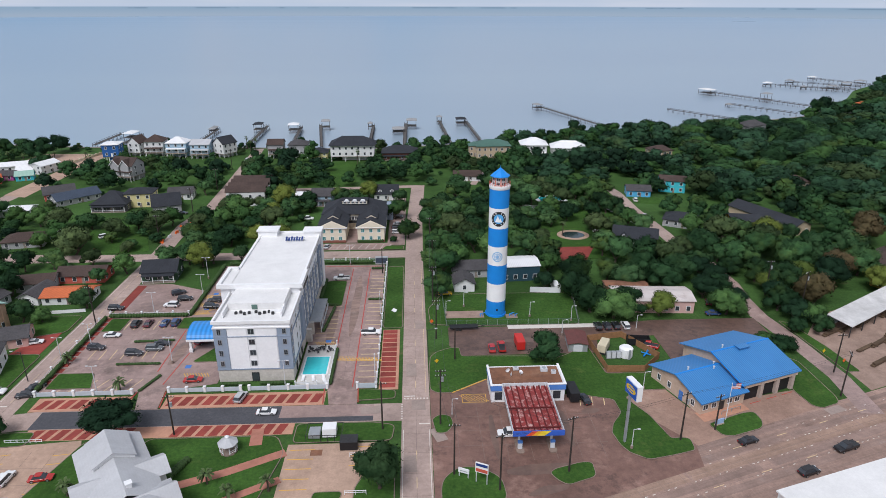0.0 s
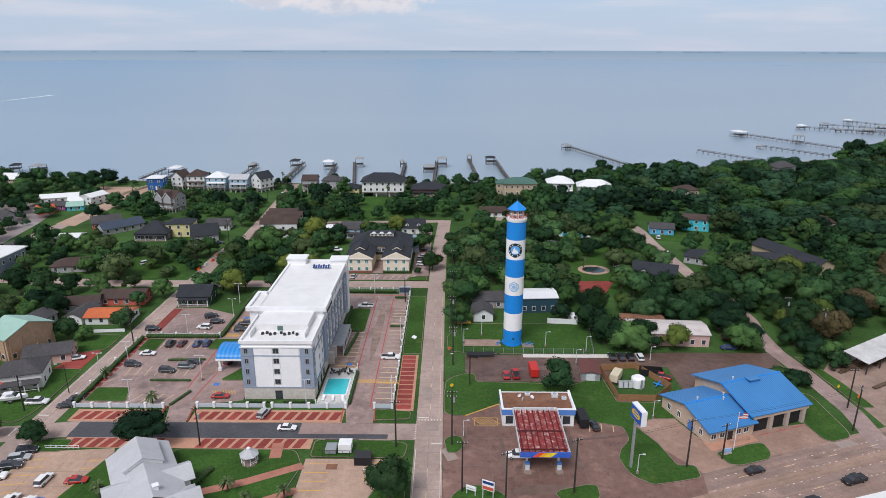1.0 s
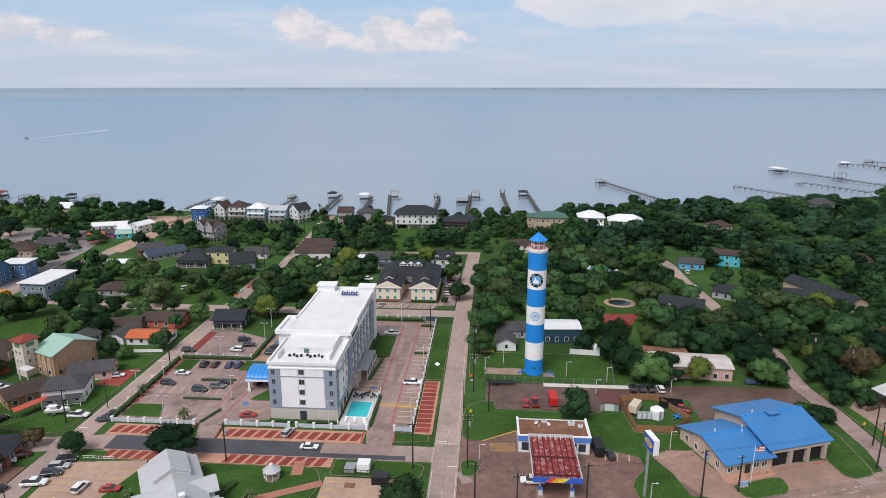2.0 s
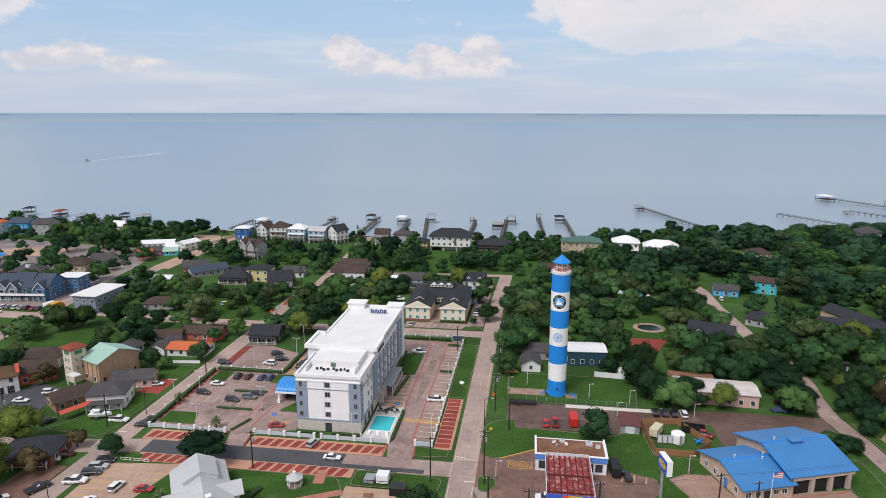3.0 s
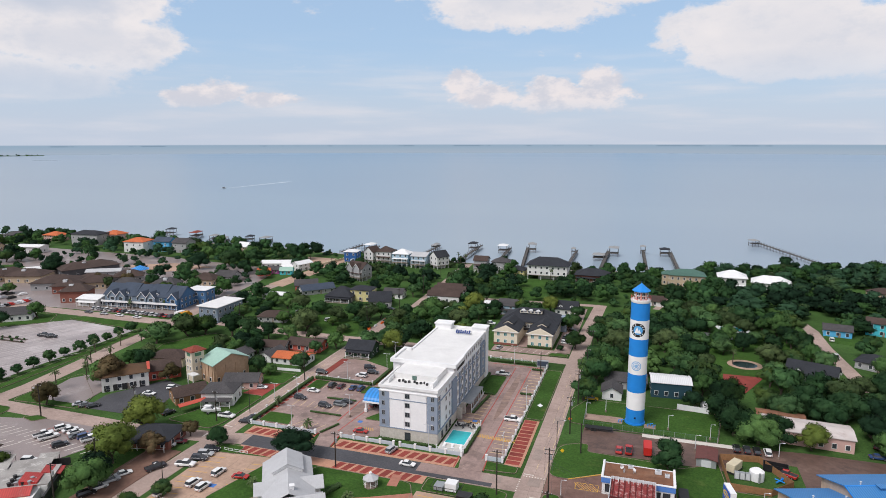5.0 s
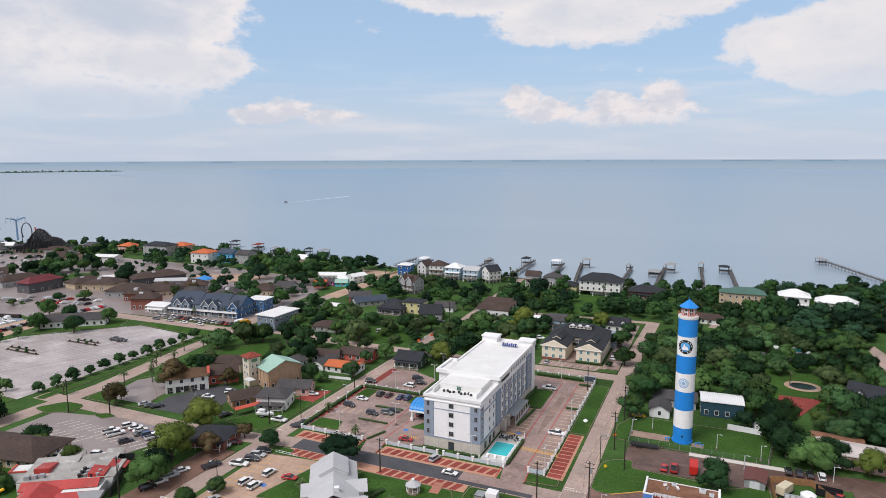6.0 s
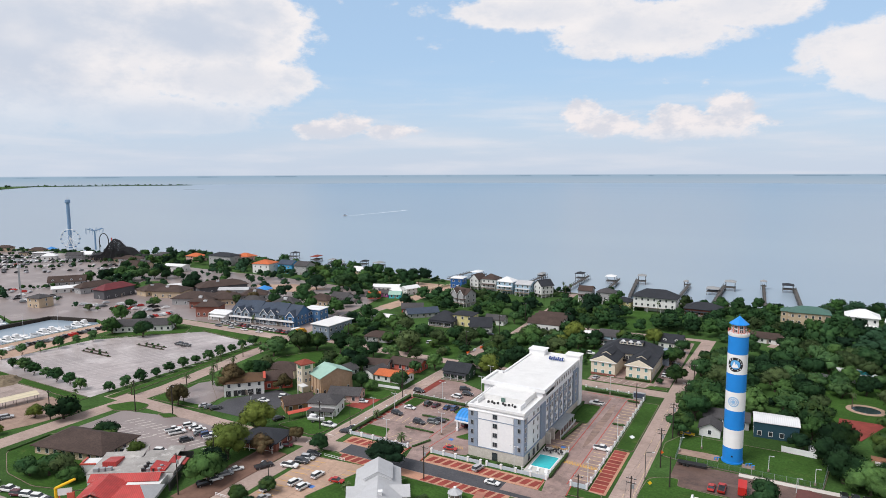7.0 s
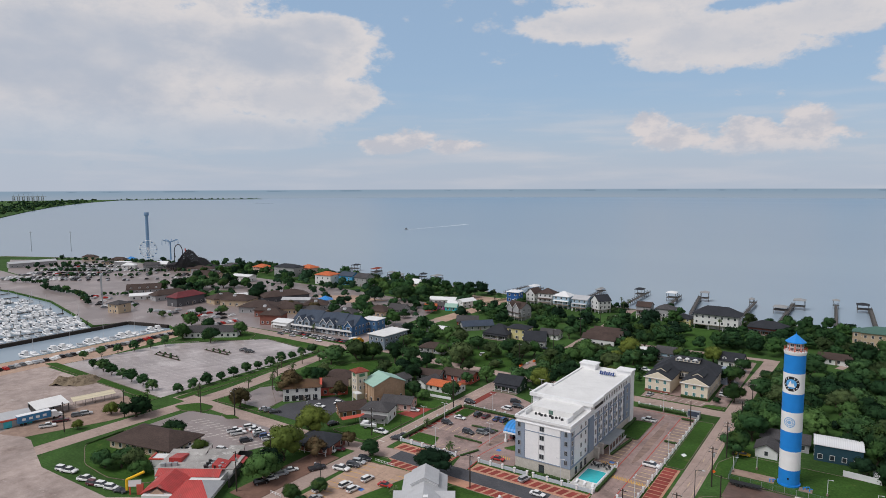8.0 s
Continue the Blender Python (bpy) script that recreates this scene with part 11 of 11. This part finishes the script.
part("box", Build().box(-2.2, 2.2, -0.6, 0.6, 0, 2.6), GREYM, sg)
part("panel", Build().box(-2.0, 2.0, -0.66, -0.6, 0.6, 2.4), BLUESH, sg)
for x, y, c in ((4.4, 189.6, "orange"), (5.0, 168.0, "yellow"), (-118, 251.5, "orange"), (-95.6, 258, "orange"), (-95.0, 277, "orange"), (-93.8, 284.5, "orange"), (109.0, 163.5, "orange"), (106.8, 168.5, "yellow")):
    cs = thing("warning_sign", pose(x, y, 0.15, 0, 0, 20), "%s diamond roadwork warning sign on a stand" % c, "sign")
    part("board", Build().along_y([(0, 0.6), (0.6, 1.2), (0, 1.8), (-0.6, 1.2)], -0.02, 0.02), mat("sign_" + c, (0.85, 0.16, 0.03) if c == "orange" else (0.85, 0.55, 0.02), None, 1.0, 0.5), cs)
    part("stand", Build().cyl(0, 0.05, 0, 0.8, 0.04, n=6), DARKM, cs)
for i in range(5):
    wb = thing("water_barrier", pose(-97.4 + i * 1.1, 262 + i * 5.2, 0.06, 0, 0, 78), "%s plastic road barrier along the closed street" % ("white" if i % 2 else "orange"), "barrier", "road barriers")
    part("body", Build().along_x([(-0.35, 0), (0.35, 0), (0.12, 0.95), (-0.12, 0.95)], -0.95, 0.95), WHITE if i % 2 else mat("sign_orange", (0.85, 0.16, 0.03), None), wb)
gp = thing("garden_pool", pose(63.0, 263.0, 0.13), "oval garden pond with a pale paved rim", "pond")
ov = [(6.4 * math.cos(a), 5.6 * math.sin(a)) for a in np.linspace(0, 2 * math.pi, 29)[:-1]]
part("rim", rim(ov, 1.8, 0, 0.12), LOTP, gp)
part("pond_surface", Build().prism([(x * 0.7, y * 0.68) for x, y in ov], 0, 0.06), mat("dark_pond", (0.03, 0.05, 0.05), None, 1.0, 0.1), gp)
gp = thing("garden_pool", pose(64.0, 313.0, 0.13, 0, 0, 8), "turquoise garden swimming pool with white surround", "pool")
part("surround", Build().box(-7, 7, -5, 5, 0, 0.2), WHITE, gp)
part("pool_surface", Build().box(-5.2, 5.2, -3, 3, 0.05, 0.24), POOLW, gp)
pt = thing("lawn_furniture", pose(73, 266, 0.13), "white garden bench on the lawn", "bench")
part("seat", Build().box(-1.2, 1.2, -0.3, 0.3, 0.4, 0.5), WHITE, pt)
part("backrest", Build().box(-1.2, 1.2, 0.25, 0.32, 0.5, 1.0), WHITE, pt)
for k in (-1, 1):
    part("leg", Build().cbox(k, 0, 0.1, 0.5, 0, 0.4), WHITE, pt)
wv = thing("white_van", pose(52.5, 229.5, 0.15, 0, 0, 60), "white delivery van in the garden court", "van")
part("body", Build().along_y([(-2.6, 0.4), (2.6, 0.4), (2.6, 1.2), (1.9, 2.2), (-2.6, 2.3)], -1.0, 1.0), WHITE, wv)
part("windscreen", Build().along_y([(2.62, 1.2), (2.66, 1.25), (1.97, 2.15), (1.9, 2.1)], -0.9, 0.9), GLASS, wv)
for x in (-1.7, 1.7):
    for y in (-0.95, 0.95):
        part("wheel", Build().along_y([(x + 0.36 * math.cos(a), 0.36 + 0.36 * math.sin(a)) for a in np.linspace(0, 2 * math.pi, 11)[:-1]], y - 0.1, y + 0.1), RUBBER, wv)
wt = copy_thing(wv, pose(45.0, 212.5, 0.15, 0, 0, 95))

# spoil heap on the construction ground
rgs = random.Random(3)
lumps = [(rgs.uniform(-9, 9), rgs.uniform(-4, 4), rgs.uniform(1.2, 2.8), rgs.uniform(0.5, 1.6)) for k in range(26)]
vs = []
for j in range(25):
    for i in range(49):
        x, y = -12 + i * 0.5, -6 + j * 0.5
        z = sum(h * math.exp(-((x - a) ** 2 + (y - c) ** 2) / (s * s)) for a, c, s, h in lumps)
        vs.append((x + rgs.uniform(-0.1, 0.1), y + rgs.uniform(-0.1, 0.1), min(2.4, z) * (1 + rgs.uniform(-0.12, 0.12)) - 0.3))
b = Build().add(vs, [(j * 49 + i, j * 49 + i + 1, j * 49 + i + 50, j * 49 + i + 49) for j in range(24) for i in range(48)])
sp = part("earth_mound", b, mat("spoil", (0.24, 0.19, 0.13), (0.17, 0.13, 0.09), 0.8, 0.95))
sp.matrix_world = pose(-252, 129, 0.1, 0, 0, 30)
tagged(sp, "brown heap of earth and rubble on bare ground", "spoil heap")

# ---------------- piers over the bay ----------------
def pier(x0, y0, x1, y1, w=2.2, roofs=(), rail=True, slip=True, label="weathered timber pier on piles with a roofed boat slip"):
    """A timber pier from the shore; roofs: (share along it, width, depth, height, material, side)."""
    L = math.hypot(x1 - x0, y1 - y0)
    t = thing("pier", pose(x0, y0, 0, 0, 0, math.degrees(math.atan2(y1 - y0, x1 - x0))), label, "pier", "timber piers")
    w *= 0.85
    part("deck", Build().box(0, L, -w / 2, w / 2, 1.1, 1.4), PIERW, t)
    n = max(3, int(L / 5))
    pb = Build()
    for i in range(n + 1):
        for s in (-1, 1):
            pb.cyl(i * L / n, s * (w / 2 - 0.1), -3, 2.4 if rail else 1.2, 0.14, n=5)
    o = part("understructure", pb, PIERW, t, "round timber piles under the deck")
    o["kind"] = "stuff"
    if rail:
        part("handrail", Build().box(0, L, -w / 2, -w / 2 + 0.08, 2.2, 2.35).box(0, L, w / 2 - 0.08, w / 2, 2.2, 2.35), PIERW, t)
    for k, (f, rw, rd, rh, rm, side) in enumerate(roofs):
        x, y = f * L, side * (w / 2 + rd / 2)
        part("platform", Build().box(x - rw / 2, x + rw / 2, y - rd / 2, y + rd / 2, 1.05, 1.35), PIERW, t)
        v, f2 = house_roof_hip(rw, rd, rh, 1.2, 0.4)
        part("slip_roof", Build().add([(a + x, c + y, z) for a, c, z in v], f2), rm, t)
        for sx in (-1, 1):
            for sy in (-1, 1):
                part("slip_post", Build().cbox(x + sx * (rw / 2 - 0.3), y + sy * (rd / 2 - 0.3), 0.25, 0.25, -3, rh), PIERW, t)
    return t


GR = mat("grey_tin_roof", (0.32, 0.32, 0.32), (0.26, 0.26, 0.26), 0.6, 0.6)
PIERS = ((145.3, 482, 111.7, 590, 2.6, ((0.97, 8, 6, 4.0, GR, 1),)), (257, 512, 219.5, 571, 2.0, ()), (355, 580, 304, 684, 3.0, ((0.96, 15, 9, 4.6, WROOF, 1), (0.45, 8, 7, 6.5, GR, -1))), (318, 545, 286.5, 598, 2.0, ((0.98, 5, 4, 1.6, GR, 1),)),
         (-105.5, 431, -107.2, 505, 2.6, ((0.84, 8, 6, 5.0, SHINGLE, 1),)), (-77, 432, -81.6, 500, 2.2, ((0.86, 8, 7, 5.0, MROOF_W, 1),)), (-58, 430, -68.5, 506, 2.2, ((0.92, 7, 6, 5.6, GR, -1),)), (-28, 429, -29, 504, 2.0, ((0.95, 4, 3, 3.6, GR, 1),)),
         (-5.5, 432, -5.2, 510, 2.4, ((0.62, 9, 8, 3.4, GR, 1), (0.9, 8, 7, 5.6, GR, -1))), (24.4, 438, 20.4, 522, 2.0, ((0.97, 4, 4, 4.8, GR, 0),)), (44.6, 443, 40.8, 518, 2.2, ((0.94, 8, 7, 4.4, SHINGLE, 1),)), (-139.6, 434, -139.7, 494, 2.0, ((0.94, 10, 4, 2.6, GR, 1),)),
         (-203.4, 440, -201.6, 478, 2.6, ()), (-187, 440, -186, 474, 2.2, ((0.8, 10, 7, 4.2, MROOF_W, 1),)), (-291.3, 452, -290, 478, 2.2, ((0.9, 10, 7, 3.8, GR, 1),)), (-306, 452, -316, 478, 2.0, ((0.9, 8, 6, 4.0, SHINGLE, -1),)), (-320, 452, -327, 468, 2.0, ((0.9, 8, 6, 3.6, GR, 1),)),
         (-338, 452, -343, 476, 2.0, ((0.9, 8, 6, 3.6, GR, 1),)), (-362, 452, -370, 486, 2.2, ((0.92, 12, 7, 4.2, REDTILE, 1),)), (-398, 451, -412, 490, 2.2, ((0.92, 9, 7, 5.0, SHINGLE, -1),)))
for p in PIERS:
    pier(*p[:4], p[4], p[5])
for x0, y0, x1, y1, k in ((458, 690, 398, 744, 0), (492, 720, 436, 766, 1), (515, 738, 486, 800, 2), (470, 696, 424, 718, 3)):
    pier(x0, y0, x1, y1, 2.0, (((0.97, 9, 6, 3.6, (MROOF_W, GR, WROOF, GR)[k], 1), (0.2, 10, 7, 4.0, GR, -1)) if k < 3 else ((0.97, 5, 4, 2.4, GR, 1),)))

# ---------------- amusement rides far off ----------------
RIDEB = mat("ride_blue_steel", (0.20, 0.32, 0.48), (0.17, 0.28, 0.43), 1.0, 0.5)
rt = thing("ride_tower", pose(-694, 431, 0), "tall slender blue amusement observation tower", "ride")
part("shaft", Build().cyl(0, 0, 0, 54, 2.0, 1.8, 14), RIDEB, rt)
part("cabin", Build().cyl(0, 0, 52, 53, 2.4, 3.0, 16).cyl(0, 0, 53, 56, 3.0, 2.6, 16), RIDEB, rt)
part("mast", Build().cyl(0, 0, 56, 59, 0.3, 0.1, 6), STEELW, rt)
fw = thing("ferris_wheel", pose(-682, 424, 0, 0, 0, 35), "white ferris wheel with spokes", "ride")
b = Build()
for k in range(24):
    a, a2 = 2 * math.pi * k / 24, 2 * math.pi * (k + 1) / 24
    for y in (-0.8, 0.8):
        b.rod((10 * math.cos(a), y, 13 + 10 * math.sin(a)), (10 * math.cos(a2), y, 13 + 10 * math.sin(a2)), 0.22, 5)
part("wheel_rim", b, WHITE, fw)
b = Build()
for k in range(12):
    a = 2 * math.pi * k / 12
    b.rod((0, 0, 13), (10 * math.cos(a), 0, 13 + 10 * math.sin(a)), 0.16, 5)
part("spokes", b, WHITE, fw)
for k in range(12):
    a = 2 * math.pi * k / 12
    part("gondola", Build().cbox(10 * math.cos(a), 0, 1.6, 1.6, 11.2 + 10 * math.sin(a), 12.8 + 10 * math.sin(a)), RIDEB, fw)
part("support", Build().rod((0, -1.5, 13), (-5, -3, 0), 0.35).rod((0, -1.5, 13), (5, -3, 0), 0.35).rod((0, 1.5, 13), (-5, 3, 0), 0.35).rod((0, 1.5, 13), (5, 3, 0), 0.35), WHITE, fw)
sw = thing("swing_ride", pose(-655, 436, 0), "blue swing ride with spreading arms", "ride")
part("mast", Build().cyl(0, 0, 0, 22, 1.0, 0.8, 10), RIDEB, sw)
for k in range(8):
    a = 2 * math.pi * k / 8
    part("arm", Build().rod((0, 0, 21), (9 * math.cos(a), 9 * math.sin(a), 24), 0.4, 6).rod((9 * math.cos(a), 9 * math.sin(a), 24), (9.6 * math.cos(a), 9.6 * math.sin(a), 18), 0.15, 4), RIDEB, sw)
lp = thing("loop_ride", pose(-630, 430, 0, 0, 0, 30), "dark loop ride track", "ride")
b = Build()
for k in range(20):
    a, a2 = math.pi * k / 14 - 0.6, math.pi * (k + 1) / 14 - 0.6
    b.rod((5 * math.cos(a), 0, 11 + 9 * math.sin(a)), (5 * math.cos(a2), 0, 11 + 9 * math.sin(a2)), 0.5, 6)
part("track", b, DARKM, lp)
part("support", Build().cyl(-5, 0, 0, 12, 0.4, n=6).cyl(5, 0, 0, 12, 0.4, n=6), DARKM, lp)
rp = thing("thrill_mast", pose(-606, 424, 0), "slim red swinging ride arm", "ride")
part("arm", Build().rod((0, 0, 0), (-1.5, 0, 17), 0.7, 8), REDP, rp)
COASTW = mat("dark_coaster_timber", (0.045, 0.045, 0.05), (0.03, 0.03, 0.034), 0.5, 0.9)
co = thing("wooden_roller_coaster", pose(-548, 392, 0, 0, 0, 30), "dark timber roller coaster trestle with a humped track", "ride")


def hump(u):
    return 5 + 17 * math.exp(-((u + 4) / 7.0) ** 2) + 8 * math.exp(-((u - 9) / 6) ** 2) + 3 * math.exp(-((u + 19) / 6) ** 2)


for y in (-9, -6.5, -4, -1.5, 1.5, 4, 6.5, 9):
    b = Build()
    for k in range(22):
        u = -26 + k * 2.4
        h = hump(u) * (1 - 0.02 * abs(y))
        b.rod((u, y, 0), (u, y, h), 0.28, 4).rod((u, y, h), (u + 2.4, y, hump(u + 2.4) * (1 - 0.02 * abs(y))), 0.45, 4)
        z = 3
        while z < h:
            b.rod((u, y, z), (u + 2.4, y, min(z + 2.6, h)), 0.16, 4)
            z += 3.2
    part("trestle", b, COASTW, co)
for cx, cy, h in ((-905, 390, 26), (-860, 420, 26), (-430, 236, 22), (-470, 256, 22)):
    t = thing("light_mast", pose(cx, cy, 0), "tall slim floodlight mast on the waterfront", "mast")
    part("pole", Build().cyl(0, 0, 0, h, 0.4, 0.25, 6), GREYM, t)
    part("head", Build().cyl(0, 0, h, h + 1, 1.6, 1.2, 8), GREYM, t)
# port cranes and ships near the skyline, motor boat with wake
for i in range(7):
    t = thing("port_crane", pose(-4360 + i * 26, 1760 + i * 16, 0, 0, 0, 40), "hazy distant port crane", "crane", "far cranes")
    part("gantry", Build().cbox(-5, 0, 2, 9, 0, 30).cbox(5, 0, 2, 9, 0, 30), GREYM, t)
    part("boom", Build().cbox(6, 0, 34, 3, 30, 32).rod((0, 0, 31), (2, 0, 46), 0.9), GREYM, t)
mb = thing("speed_boat", pose(-745, 1015, -1.3, 0, 0, -92), "small motor boat under way on the bay", "boat")
part("hull", boat_hull(11, 3.4, 1.8), WHITE, mb)
part("cabin", Build().box(-2, 1.5, -1.2, 1.2, 1.6, 3.2), GLASS, mb)
wk = Build()
for k in range(24):
    a, c = 6 + k * 9, 6 + (k + 1) * 9
    wa, wc = 1.6 + k * 0.16, 1.6 + (k + 1) * 0.16
    wk.prism([(a, -wa + 0.2 * (k % 3)), (c - 1.5 * (k % 2), -wc), (c - 1.5 * (k % 2), wc * 0.7), (a, wa * 0.7)], -0.02, 0.06)
t = part("boat_wake", wk, mat("wake_foam", (0.84, 0.87, 0.90), (0.52, 0.58, 0.64), 0.12, 0.6))
t.matrix_world = pose(-745, 1015, -1.28, 0, 0, 88)
tagged(t, "pale foam wake trailing behind the boat", "wake", kind="stuff")
